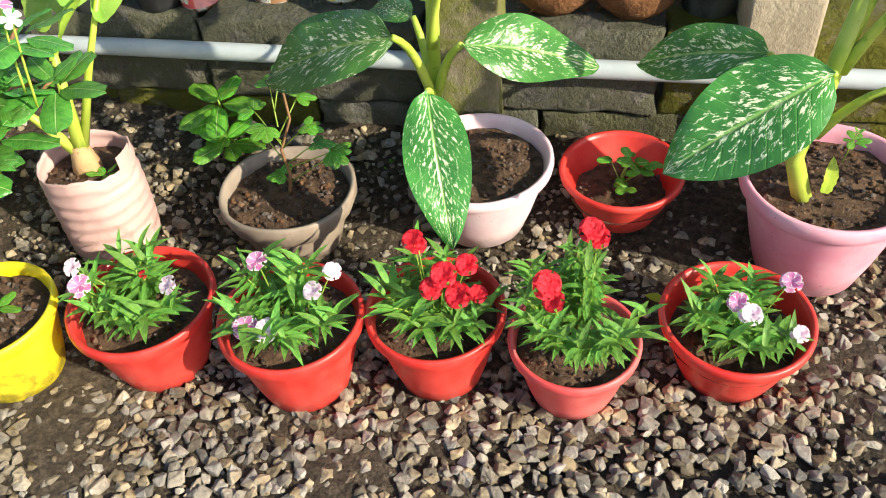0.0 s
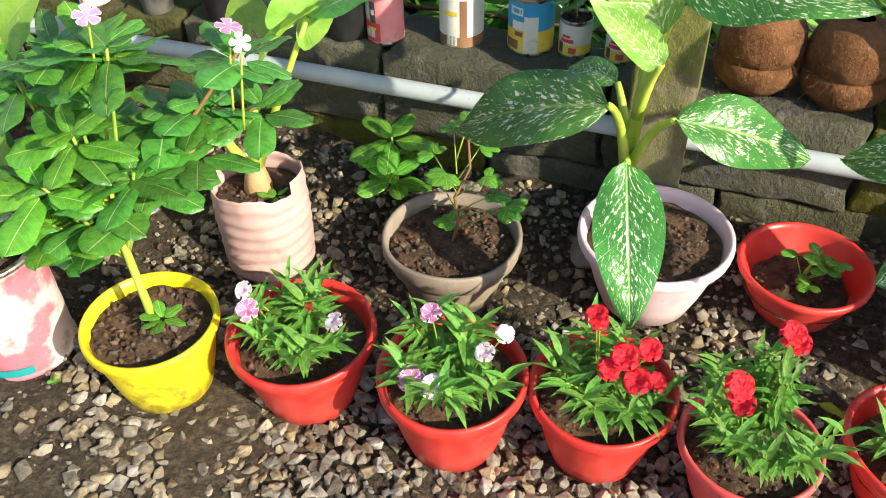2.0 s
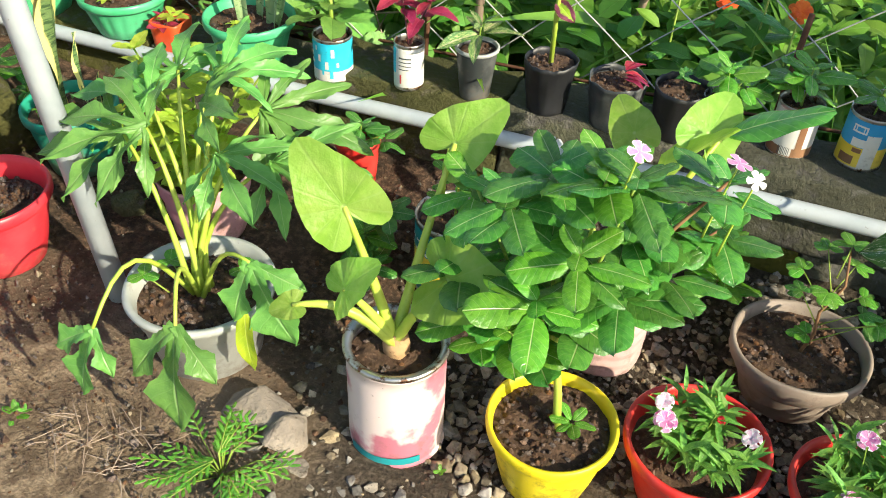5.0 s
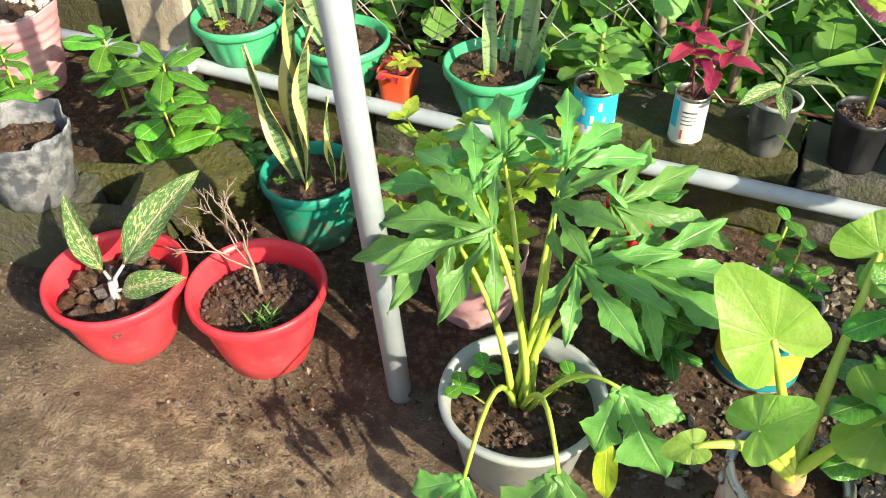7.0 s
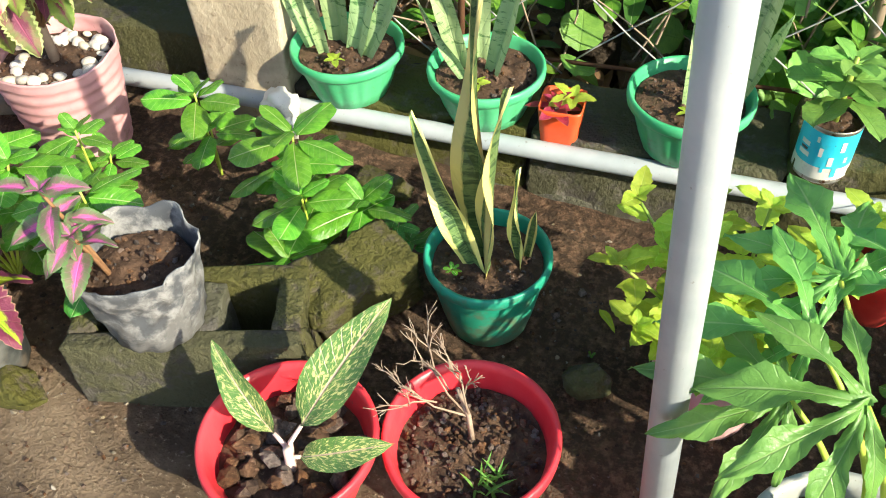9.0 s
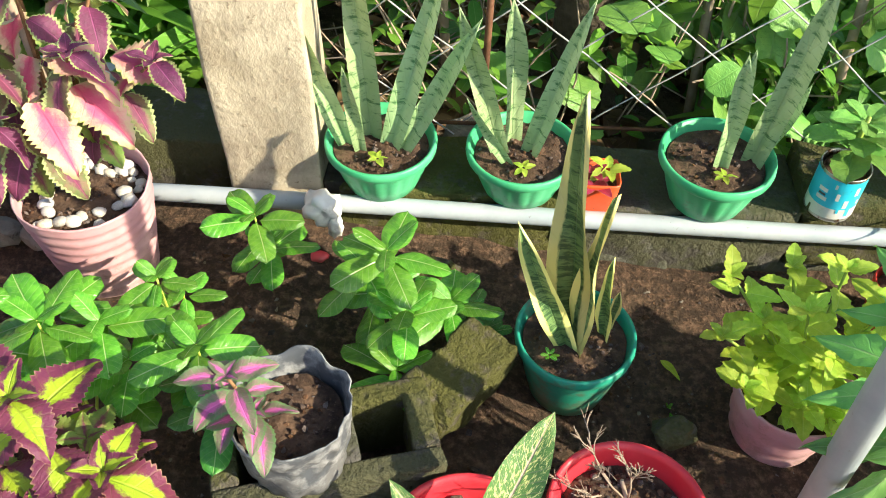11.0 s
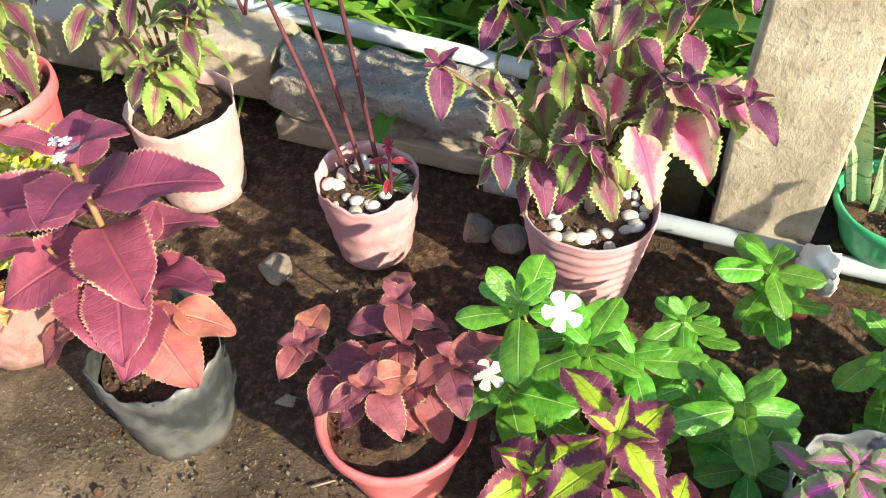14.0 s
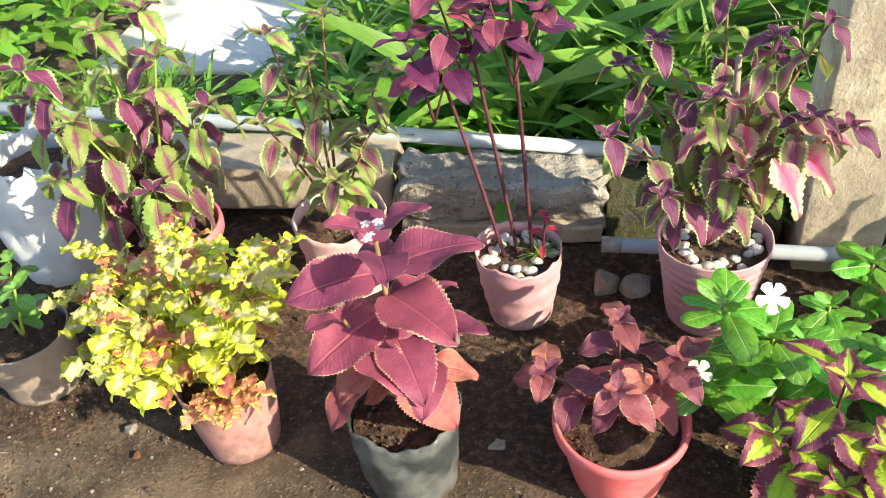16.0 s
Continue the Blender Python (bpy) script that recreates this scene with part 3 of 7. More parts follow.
# Lighter copy of hedge_leaf; sun on the foliage is put into its colour.
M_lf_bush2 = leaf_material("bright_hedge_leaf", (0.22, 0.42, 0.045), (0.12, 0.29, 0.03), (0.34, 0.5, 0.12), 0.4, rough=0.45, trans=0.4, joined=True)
M_lf_grass = leaf_material("grass_blade", (0.20, 0.38, 0.05), (0.11, 0.27, 0.03), (0.3, 0.48, 0.1), 0.3, rough=0.5, trans=0.35, joined=True)
M_lf_dead = leaf_material("dead_leaf", (0.24, 0.14, 0.065), (0.15, 0.085, 0.045), (0.3, 0.19, 0.1), 0.4, rough=0.8, trans=0.2, joined=True)
M_lf_croton = leaf_material("croton_leaf", (0.07, 0.20, 0.02), (0.12, 0.25, 0.03), (0.62, 0.52, 0.05), 0.9, rough=0.35, trans=0.3, nveins=14)

L_dianthus = leaf_mesh("dianthus_leaf", M_lf_dianthus, 0.095, lance, 6, 2, 0.4, 0.34, 0.0)
L_vinca = leaf_mesh("vinca_leaf", M_lf_vinca, 0.27, obovate, 10, 6, 0.26, 0.16, 0.03, cup=0.4)
L_vincay = leaf_mesh("young_vinca_leaf", M_lf_vincay, 0.265, obovate, 10, 6, 0.26, 0.16, 0.03, cup=0.4)
L_dieff = leaf_mesh("speckled_leaf", M_lf_dieff, 0.25, oval, 20, 10, 0.30, 0.32, 0.03, cup=0.25)
L_pale = leaf_mesh("pale_leaf", M_lf_pale, 0.22, oval, 12, 8, 0.25, 0.35, 0.02)
L_snake = leaf_mesh("sword_leaf", M_lf_snake, 0.063, sword, 18, 6, 0.6, 0.06, 0.015, twist=0.9)
L_snakey = leaf_mesh("yellow_edged_leaf", M_lf_snakey, 0.080, sword, 20, 8, 0.5, 0.08, 0.03, twist=0.6)
L_tall = leaf_mesh("coleus_leaf", M_lf_tall, 0.28, egg, 24, 6, 0.22, 0.42, 0.07, 0.09)
M_lf_tallg = leaf_material("green_purple_coleus_leaf", (0.22, 0.33, 0.07), (0.32, 0.40, 0.09), (0.34, 0.10, 0.13), 0.4, centre=(0.26, 0.07, 0.12), centre_at=0.30, rough=0.5, trans=0.35, soft=0.25)
L_tallg = leaf_mesh("green_coleus_leaf", M_lf_tallg, 0.28, egg, 24, 6, 0.22, 0.42, 0.07, 0.09)
M_lf_tallp = leaf_material("purple_green_coleus_leaf", (0.20, 0.042, 0.115), (0.13, 0.035, 0.075), (0.44, 0.10, 0.27), 0.55, edge=(0.36, 0.44, 0.16), edge_at=0.82, rough=0.5, trans=0.32)
L_tallp = leaf_mesh("purple_green_leaf", M_lf_tallp, 0.30, egg, 26, 6, 0.22, 0.40, 0.07, 0.09)
L_tallpink = leaf_mesh("pink_coleus_leaf", M_lf_tallpink, 0.30, egg, 24, 6, 0.22, 0.40, 0.09, 0.11)
L_purple = leaf_mesh("purple_leaf", M_lf_purple, 0.36, egg, 46, 6, 0.22, 0.26, 0.05, 0.04)
M_lf_deep = leaf_material("deep_purple_leaf", (0.15, 0.026, 0.095), (0.10, 0.018, 0.075), (0.30, 0.06, 0.14), 0.4, rough=0.5, trans=0.3, nveins=10)
L_deep = leaf_mesh("deep_purple_leaf", M_lf_deep, 0.34, egg, 16, 6, 0.22, 0.3, 0.04)
L_rust = leaf_mesh("rusty_leaf", M_lf_rust, 0.36, egg, 46, 6, 0.22, 0.30, 0.05, 0.04)
L_dark = leaf_mesh("maroon_leaf", M_lf_dark, 0.37, egg, 28, 6, 0.20, 0.36, 0.06, 0.05)
L_limep = leaf_mesh("lime_purple_leaf", M_lf_limep, 0.33, egg, 28, 6, 0.20, 0.34, 0.06, 0.07)
L_mag = leaf_mesh("magenta_leaf", M_lf_mag, 0.27, egg, 20, 6, 0.25, 0.34, 0.04, 0.045)


def lobed(v):
    return egg(v) * (0.34 + 0.66 * abs(math.sin(math.pi * (4.4 * v + 0.12))) ** 0.9)


L_yellow = leaf_mesh("yellow_leaf", M_lf_yellow, 0.40, lobed, 34, 6, 0.15, 0.30, 0.14)
M_lf_ycream = leaf_material("cream_coleus_leaf", (0.74, 0.68, 0.34), (0.62, 0.60, 0.20), (0.80, 0.74, 0.42), 0.4, edge=(0.50, 0.54, 0.08), edge_at=0.8, rough=0.5, trans=0.35)
L_ycream = leaf_mesh("cream_leaf", M_lf_ycream, 0.34, lobed, 34, 6, 0.15, 0.30, 0.16)
L_yred = leaf_mesh("red_tipped_leaf", M_lf_yred, 0.36, lobed, 34, 6, 0.15, 0.30, 0.14)
L_redcol = leaf_mesh("red_leaf", M_lf_redcol, 0.27, egg, 10, 4, 0.25, 0.3, 0.02, 0.05)
L_agl = leaf_mesh("variegated_leaf", M_lf_agl, 0.185, oval, 10, 6, 0.35, 0.22, 0.02)
L_round = leaf_mesh("fleshy_leaf", M_lf_round, 0.30, obovate, 10, 6, 0.25, 0.2, 0.02, 0.04)
L_lime = leaf_mesh("chartreuse_leaf", M_lf_lime, 0.30, egg, 10, 4, 0.2, 0.26, 0.03, 0.07)
L_bush = leaf_mesh("hedge_leaf", M_lf_bush, 0.22, oval, 5, 2, 0.25, 0.3, 0.02)
L_bush2 = leaf_mesh("bright_hedge_leaf", M_lf_bush2, 0.24, oval, 5, 2, 0.25, 0.3, 0.02)
L_grass = leaf_mesh("grass_blade", M_lf_grass, 0.035, lance, 7, 2, 0.4, 0.45, 0.0)
L_strap = leaf_mesh("strap_blade", M_lf_grass, 0.06, lance, 8, 2, 0.5, 0.55, 0.0)
L_dead = leaf_mesh("dead_leaf", M_lf_dead, 0.25, oval, 5, 2, 0.5, 0.4, 0.05)
L_croton = leaf_mesh("croton_leaf", M_lf_croton, 0.14, oval, 10, 4, 0.3, 0.25, 0.02)


def flower_mesh(name, mat, petals, fringe=0.0, layers=1, wide=0.42, seed=3):
    """An open flower one unit across, its face up."""
    r = random.Random(seed)
    protos = [leaf_mesh(name + "_petal", mat, wide, lambda v: (0.15 + 0.85 * v ** 0.7) * (1 - max(0, (v - 0.85) / 0.15) ** 2 * 0.6), 6, 6, 0.05, 0.12, fringe * 0.5, fringe)]
    mats = []
    for k in range(layers):
        for i in range(petals):
            a = 2 * math.pi * (i + 0.5 * k) / petals + r.uniform(-0.1, 0.1)
            mats.append((0, place((0, 0, 0.02 * k), heading(a, 0.12 + 0.42 * k + r.uniform(-0.1, 0.1)), 0.5 - 0.07 * k)))
    me = heap(protos, mats)
    me.name = name
    return me


F_pink = flower_mesh("fringed_flower", M_fl_pink, 5, 0.16, 2, 0.5)
F_pale = flower_mesh("pale_flower", M_fl_pale, 5, 0.16, 2, 0.5)
F_red = flower_mesh("ruffled_flower", M_fl_red, 5, 0.24, 2, 0.52)
F_white = flower_mesh("white_flower", M_fl_white, 5, 0.0, 1, 0.42)
F_vinca = flower_mesh("vinca_flower", M_fl_vinca, 5, 0.0, 1, 0.48)
F_orange = flower_mesh("orange_flower", M_fl_orange, 6, 0.05, 2, 0.35)


def heart_mesh(name, mat):
    """A heart-shaped leaf: stalk at the origin, tip at +y."""
    bm = bmesh.new()
    lay = bm.loops.layers.uv.new("UVMap")
    seg, rings = 40, 6
    def rim(a):
        x, y = math.sin(a), math.cos(a)
        r = 0.43 + 0.14 * max(0, y) ** 2 + 0.26 * max(0, y) ** 14 + 0.10 * max(0, -y)
        notch = max(0.0, -math.cos(a)) ** 14
        return r * (1 - 0.82 * notch)
    rows = [[bm.verts.new((0, 0, 0))] * seg]
    for i in range(1, rings + 1):
        f = i / rings
        rows.append([])
        for k in range(seg):
            a = 2 * math.pi * k / seg
            r = rim(a) * f
            x, y = r * math.sin(a), r * math.cos(a)
            z = 0.17 * abs(x) - 0.24 * max(0, y) ** 2 - 0.25 * max(0, -y) ** 2 + 0.025 * f * f * math.sin(a * 7) + 0.012 * math.cos(a * 14) * f
            rows[-1].append(bm.verts.new((x, y, z)))
    def uv(c):
        return (0.5 + 0.8 * math.hypot(c.x, c.y), 0.5 + math.atan2(c.x, c.y) / (2 * math.pi))
    for p, q in zip(rows, rows[1:]):
        for k in range(seg):
            vs = [p[k], q[k], q[(k + 1) % seg], p[(k + 1) % seg]]
            vs = list(dict.fromkeys(vs))
            f = bm.faces.new(list(reversed(vs)))
            for l in f.loops:
                l[lay].uv = uv(l.vert.co)
    return to_mesh(name, bm, mat)


def notched(v):
    """A lobe that widens outwards and ends in a few blunt points."""
    body = (0.16 + 0.84 * math.sin(math.pi * min(1, 0.05 + 0.93 * v ** 1.9)) ** 0.75) * (1 - v ** 14)
    return body * (0.80 + 0.20 * math.cos(math.pi * 2 * (2.6 * v + 0.35)) * (1 if v > 0.35 else 0))


def cut_mesh(name, mat, lobes=7, spread=1.9, seed=2, wide=0.115, droop=0.55):
    """A deeply lobed hand-shaped leaf with hanging tips, stalk at the origin."""
    r = random.Random(seed)
    protos = [leaf_mesh(name + "_lobe", mat, wide * k, notched, 20, 6, 0.22, droop * k, 0.05, 0.05) for k in (0.9, 1.0, 1.15)]
    mats = []
    for i in range(lobes):
        t = i / (lobes - 1) * 2 - 1
        a = math.pi / 2 + t * spread + r.uniform(-0.08, 0.08)
        mats.append((r.randrange(3), place((0, 0, 0.004 * (i % 2)), heading(a, r.uniform(-0.05, 0.25)), (1 - 0.36 * abs(t)) * r.uniform(0.85, 1.08), roll=r.uniform(-0.35, 0.35))))
    me = heap(protos, mats)
    me.name = name
    return me


L_heart = heart_mesh("heart_leaf", M_lf_taro)
L_cuts = [cut_mesh("cut_leaf", M_lf_cut, 6, 1.55, k, 0.135, 0.20 + 0.06 * k) for k in (2, 3, 4)]
L_cut2 = cut_mesh("cut_leaf", M_lf_cut, 3, 0.75, 5, 0.26, 0.18)


def rock_mesh(r, seed, squash):
    """An angular stone with worn edges."""
    rs = random.Random(seed)
    bm = bmesh.new()
    pts = [bm.verts.new(Vector((rs.gauss(0, 1), rs.gauss(0, 1), rs.gauss(0, 1))).normalized() * rs.uniform(0.85, 1.15)) for _ in range(15)]
    made = bmesh.ops.convex_hull(bm, input=pts)
    bmesh.ops.delete(bm, geom=[v for v in made["geom_interior"] if isinstance(v, bmesh.types.BMVert)], context="VERTS")
    bmesh.ops.bevel(bm, geom=bm.edges[:], offset=0.06, segments=1, affect="EDGES")
    bmesh.ops.triangulate(bm, faces=bm.faces[:])
    bmesh.ops.subdivide_edges(bm, edges=bm.edges[:], cuts=2, use_grid_fill=True)
    for v in bm.verts:
        v.co *= 1 + 0.07 * noise.noise(v.co * 3 + Vector((seed, 0, 0))) + 0.04 * noise.noise(v.co * 9)
        v.co = Vector((v.co.x * squash[0], v.co.y * squash[1], v.co.z * squash[2])) * r
    return bm


# ---- pots and soil ----
def soil(parent, r, z, crumbs=50, size=0.006, mound=0.008, seed=1, name="soil", mat=None):
    rr = random.Random(seed)
    if size < 0.010:
        crumbs, size = int(crumbs * 2.6), size * 0.62
    bm = bmesh.new()
    seg, rings = 36, 12
    rows = []
    for i in range(rings + 1):
        f = i / rings
        rows.append([])
        for k in range(seg if i else 1):
            a = 2 * math.pi * k / seg
            x, y = r * f * math.cos(a), r * f * math.sin(a)
            h = z + mound * (1 - f * f) + 0.007 * noise.noise(Vector((x * 40 + seed * 7, y * 40, seed))) + 0.004 * noise.noise(Vector((x * 110, y * 110 + seed, 2)))
            rows[-1].append(bm.verts.new((x, y, h)))
    for i in range(rings):
        p, q = rows[i], rows[i + 1]
        for k in range(seg):
            if i == 0:
                bm.faces.new((p[0], q[k], q[(k + 1) % seg]))
            else:
                bm.faces.new((p[k], q[k], q[(k + 1) % seg], p[(k + 1) % seg]))
    top = part(name, bm, mat or M_soil, parent)
    mats = []
    for _ in range(crumbs):
        a, d = rr.uniform(0, 6.28), r * 0.93 * math.sqrt(rr.random())
        s = size * rr.uniform(0.5, 1.5)
        mats.append((rr.randrange(3), Matrix.Translation((d * math.cos(a), d * math.sin(a), z + mound * (1 - (d / r) ** 2) + s * 0.35)) @ Euler((rr.random() * 6, rr.random() * 6, 0)).to_matrix().to_4x4() @ Matrix.Diagonal((s, s * rr.uniform(0.6, 1), s * rr.uniform(0.5, 0.9), 1))))
    if mats:
        tagged(part("loose_soil", heap(CLODS, mats, False), None, top), kind="stuff")
    return top


CLODS = [to_mesh("clod", blob(1.0, s, 1, (1, 1, 1), 0.6, 1.6), M_clod, False) for s in (1, 2, 3)]


def taper_pot(parent, rim, height, mat, base=0.62, lip=0.075, flutes=0, wall=0.03, seg=48, label=""):
    """A moulded plastic pot with a rolled rim; flutes: ribs round its body."""
    R, H, b = rim, height, base * rim
    prof = [(b * 0.2, 0.008), (b * 0.86, 0.004), (b * 0.9, 0.0), (b, 0.003), (b + 0.30 * (R - b), H * 0.30), (b + 0.58 * (R - b), H * 0.62), (R * 0.90, H * 0.80), (R * 0.905, H * 0.815),
            (R * 0.935, H * 0.83), (R * 0.945, H * (1 - 2 * lip) - 0.002), (R * 0.99, H * (1 - 1.7 * lip)), (R, H * (1 - 0.9 * lip)), (R * 0.99, H * (1 - 0.2 * lip)), (R * 0.965, H), (R * 0.925, H * (1 - 0.15 * lip)),
            (R * 0.90, H * (1 - 1.2 * lip)), (R * 0.865, H * 0.82), (R * 0.84, H * 0.72), (b * 0.92, H * 0.1)]
    def mod(a, r, z, i):
        k = 1 + 0.006 * math.sin(2 * a + rim * 40) + 0.004 * math.sin(3 * a)
        if flutes and 3 <= i <= 6:
            k *= 1 - 0.035 * (0.5 + 0.5 * math.cos(a * flutes)) ** 2 * (1.0 if i in (4, 5) else 0.3)
        return r * k, z
    return part("pot", lathe(prof, flutes * 6 if flutes else seg, mod), mat, parent, label)


def film_pot(parent, rim, height, mat, base=0.9, crumple=0.02, ridges=0, torn=0.0, seed=1, wall=0.003, belly=0.03, label="", name="pot", waves=5):
    """A thin-walled bag or cut-down container, creased, with an uneven rim."""
    R, H, b = rim, height, rim * base
    n = max(10, ridges * 4)
    outer = [(b * 0.35, 0.004), (b * 0.9, 0.0)] + [(b + (R - b) * (i / n) + belly * R * math.sin(math.pi * i / n), 0.004 + (H - 0.004) * i / n) for i in range(n + 1)]
    inner = [(max(0.004, r - wall), z) for r, z in reversed(outer[2 + n // 4:])]
    prof = outer + inner
    top = len(outer) - 1
    def mod(a, r, z, i):
        f = z / H
        p = Vector((math.cos(a) * 2.2 + seed * 3, math.sin(a) * 2.2, f * 2.5 + seed))
        k = 1 + crumple * noise.noise(p) * 2 + crumple * noise.noise(p * 3.1) + crumple * 0.9 * noise.noise(Vector((math.cos(a) * 5 + seed, math.sin(a) * 5, f * 1.2))) * min(1, f * 3)
        k += crumple * 0.5 * noise.noise(Vector((math.cos(a) * 9, math.sin(a) * 9 + seed, f * 9)))
        if ridges and 0.03 < f < 0.97:
            k += 0.018 * math.sin(f * ridges * 2 * math.pi)
        zz = z + (torn * (noise.noise(Vector((math.cos(a) * 1.6 + seed, math.sin(a) * 1.6, seed))) + 0.5 * noise.noise(Vector((math.cos(a) * 5, math.sin(a) * 5 + seed, 1)))) if f > 0.8 else 0)
        return r * k, zz
    return part(name, lathe(prof, 56, mod), mat, parent, label)


def patch(r, a0, a1, z0, z1, taper=0.0, n=10, peak=0.0):
    """A curved piece of label on a round can, its angles in degrees (0 is +x)."""
    bm = bmesh.new()
    rows = []
    for z in (z0, z1):
        rows.append([bm.verts.new((r * math.cos(radians(a0 + (a1 - a0) * k / n)), r * math.sin(radians(a0 + (a1 - a0) * k / n)), z)) for k in range(n + 1)])
    for k in range(n):
        bm.faces.new((rows[0][k], rows[0][k + 1], rows[1][k + 1], rows[1][k]))
    return bm


def tin(parent, r, h, mat, name="pot"):
    prof = [(r * 0.3, 0.004), (r * 0.93, 0.003), (r * 1.0, 0.0), (r * 1.025, 0.003), (r * 1.02, 0.007), (r * 0.99, 0.009)]
    prof += [(r * (0.99 + (0.004 if i % 2 else -0.004) * (1 if 2 < i < 7 else 0)), 0.010 + (h - 0.02) * i / 9) for i in range(10)]
    prof += [(r * 1.02, h - 0.008), (r * 1.035, h - 0.003), (r * 1.02, h), (r * 0.97, h - 0.002), (r * 0.965, h - 0.012), (r * 0.955, 0.02)]
    return part(name, lathe(prof, 40, lambda a, rr, z, i: (rr * (1 + 0.008 * math.sin(2 * a + r * 99)), z)), mat, parent)


# ---- plants ----
def stem(parent, pts, r0, r1, mat, name="stem", seg=7):
    return part(name, tube(pts, r0, r1, seg), mat, parent)


def dianthus(parent, z, spread, height, stems, flowers, seed, mesh=None, size=0.046):
    """A tuft of many stems with narrow paired leaves; flowers: (x, y, z, mesh, size)."""
    r = random.Random(seed)
    for s in range(stems):
        a, d = 2 * math.pi * s / stems + r.uniform(-0.4, 0.4), spread * math.sqrt((s + 0.5) / stems)
        h = height * r.uniform(0.7, 1.05) * (1 - 0.3 * (d / spread) ** 2)
        root = Vector((0.25 * d * math.cos(a), 0.25 * d * math.sin(a), z))
        tip = Vector((d * math.cos(a), d * math.sin(a), z + h))
        pts = arc(root, tip, 0.10, 5)
        part("stem", tube(pts, 0.0016, 0.0010, 5), M_stem, parent)
        pairs = 6
        for k in range(pairs):
            f = 0.30 + 0.70 * k / (pairs - 1)
            p = pts[0].lerp(pts[-1], f) + Vector((0, 0, 0.1 * h * math.sin(math.pi * f)))
            b = r.uniform(0, 3.14)
            for q in (0, math.pi):
                el = r.uniform(0.15, 0.6) + 0.5 * (k == pairs - 1)
                leaf(parent, mesh or L_dianthus, p, heading(b + q, el), size * r.uniform(0.7, 1.25), wide=r.uniform(1.05, 1.6))
    for x, y, zz, me, sz in flowers:
        stem(parent, arc((x * 0.4, y * 0.4, z), (x, y, zz), 0.05), 0.0013, 0.001, M_stem, "flower_stalk", 5)
        leaf(parent, me, (x, y, zz), (r.uniform(-1, 1), 0.6, 0.3), sz * (0.82 if me is F_red else 1.0), up=(r.uniform(-0.4, 0.4), r.uniform(-0.8, -0.2), 0.8), name="flower")


def rosette(parent, p, r, me, size, n=7, lift=0.35, whorls=2):
    for k in range(whorls):
        for i in range(n - 2 * k):
            a = 2 * math.pi * i / (n - 2 * k) + k * 0.5 + r.uniform(-0.25, 0.25)
            el = lift - 0.22 + 0.45 * k + r.uniform(-0.2, 0.25)
            leaf(parent, me, p - Vector((0, 0, 0.016 * (whorls - 1 - k))) + heading(a, 0.1) * size * 0.10 * (1 - k), heading(a, el), size * (1 - 0.36 * k) * r.uniform(0.75, 1.15), roll=r.uniform(-0.4, 0.4), wide=r.uniform(0.85, 1.08))


def vinca(parent, root, tips, r, me, size, mat=None, below=3, rad=0.003):
    """Stems from root to each tip, with leaf pairs on the way and a rosette at the end."""
    root = Vector(root)
    for tip in tips:
        tip = Vector(tip)
        pts = arc(root, tip, -0.06 if tip.z - root.z > 0.1 else 0.03, 6, ((root - tip).x * 2, (root - tip).y * 2, -0.5))
        stem(parent, pts, rad, rad * 0.6, mat or M_stem)
        for k in range(below):
            f = 0.45 + 0.45 * k / max(1, below - 1) if below > 1 else 0.6
            i = f * 6
            p = pts[int(i)].lerp(pts[min(6, int(i) + 1)], i - int(i))
            b = r.uniform(0, 3.14)
            for q in (0, math.pi):
                leaf(parent, me, p, heading(b + q, r.uniform(-0.1, 0.45)), size * r.uniform(0.8, 1.1), roll=r.uniform(-0.4, 0.4))
        rosette(parent, tip, r, L_vincay if me is L_vinca and r.random() < 0.4 else me, size, 5, 0.3)


def coleus(parent, root, tips, r, meshes, size, mat, pairs=4, start=0.35, droop=0.25, rad=0.004, crown=1.0, top_me=None):
    """Square-stemmed shoots with crossed leaf pairs, larger below."""
    root = Vector(root)
    for tip in tips:
        tip = Vector(tip)
        pts = arc(root, tip, 0.08, 6, ((root - tip).x, (root - tip).y, 0.4))
        stem(parent, pts, rad, rad * 0.5, mat, seg=6)
        b = r.uniform(0, 3.14)
        for k in range(pairs):
            f = start + (1 - start) * k / max(1, pairs - 1)
            i = min(5.99, f * 6)
            p = pts[int(i)].lerp(pts[int(i) + 1], i - int(i))
            b += math.pi / 2 + r.uniform(-0.2, 0.2)
            last = k >= pairs - 1
            for q in (0, math.pi):
                me = top_me if (top_me and last) else r.choice(meshes)
                s = size * (1.0 - 0.45 * (k / pairs) ** 2 * crown) * r.uniform(0.8, 1.15)
                leaf(parent, me, p + heading(b + q, 0.2) * s * 0.12, heading(b + q + r.uniform(-0.2, 0.2), (-droop + 0.55 * f + r.uniform(-0.2, 0.2))), s, roll=r.uniform(-0.35, 0.35))
        for q in range(4):
            leaf(parent, top_me or r.choice(meshes), pts[-1], heading(b + q * math.pi / 2 + 0.7, 0.75), size * 0.42 * r.uniform(0.8, 1.1))


def swords(parent, z, leaves, me):
    """Upright sword leaves: (x, y, lean_x, lean_y, length, turn)."""
    for x, y, lx, ly, ln, tw in leaves:
        leaf(parent, me, (x, y, z), (lx, ly, 1), ln, up=(math.sin(tw), -math.cos(tw), 0.0))


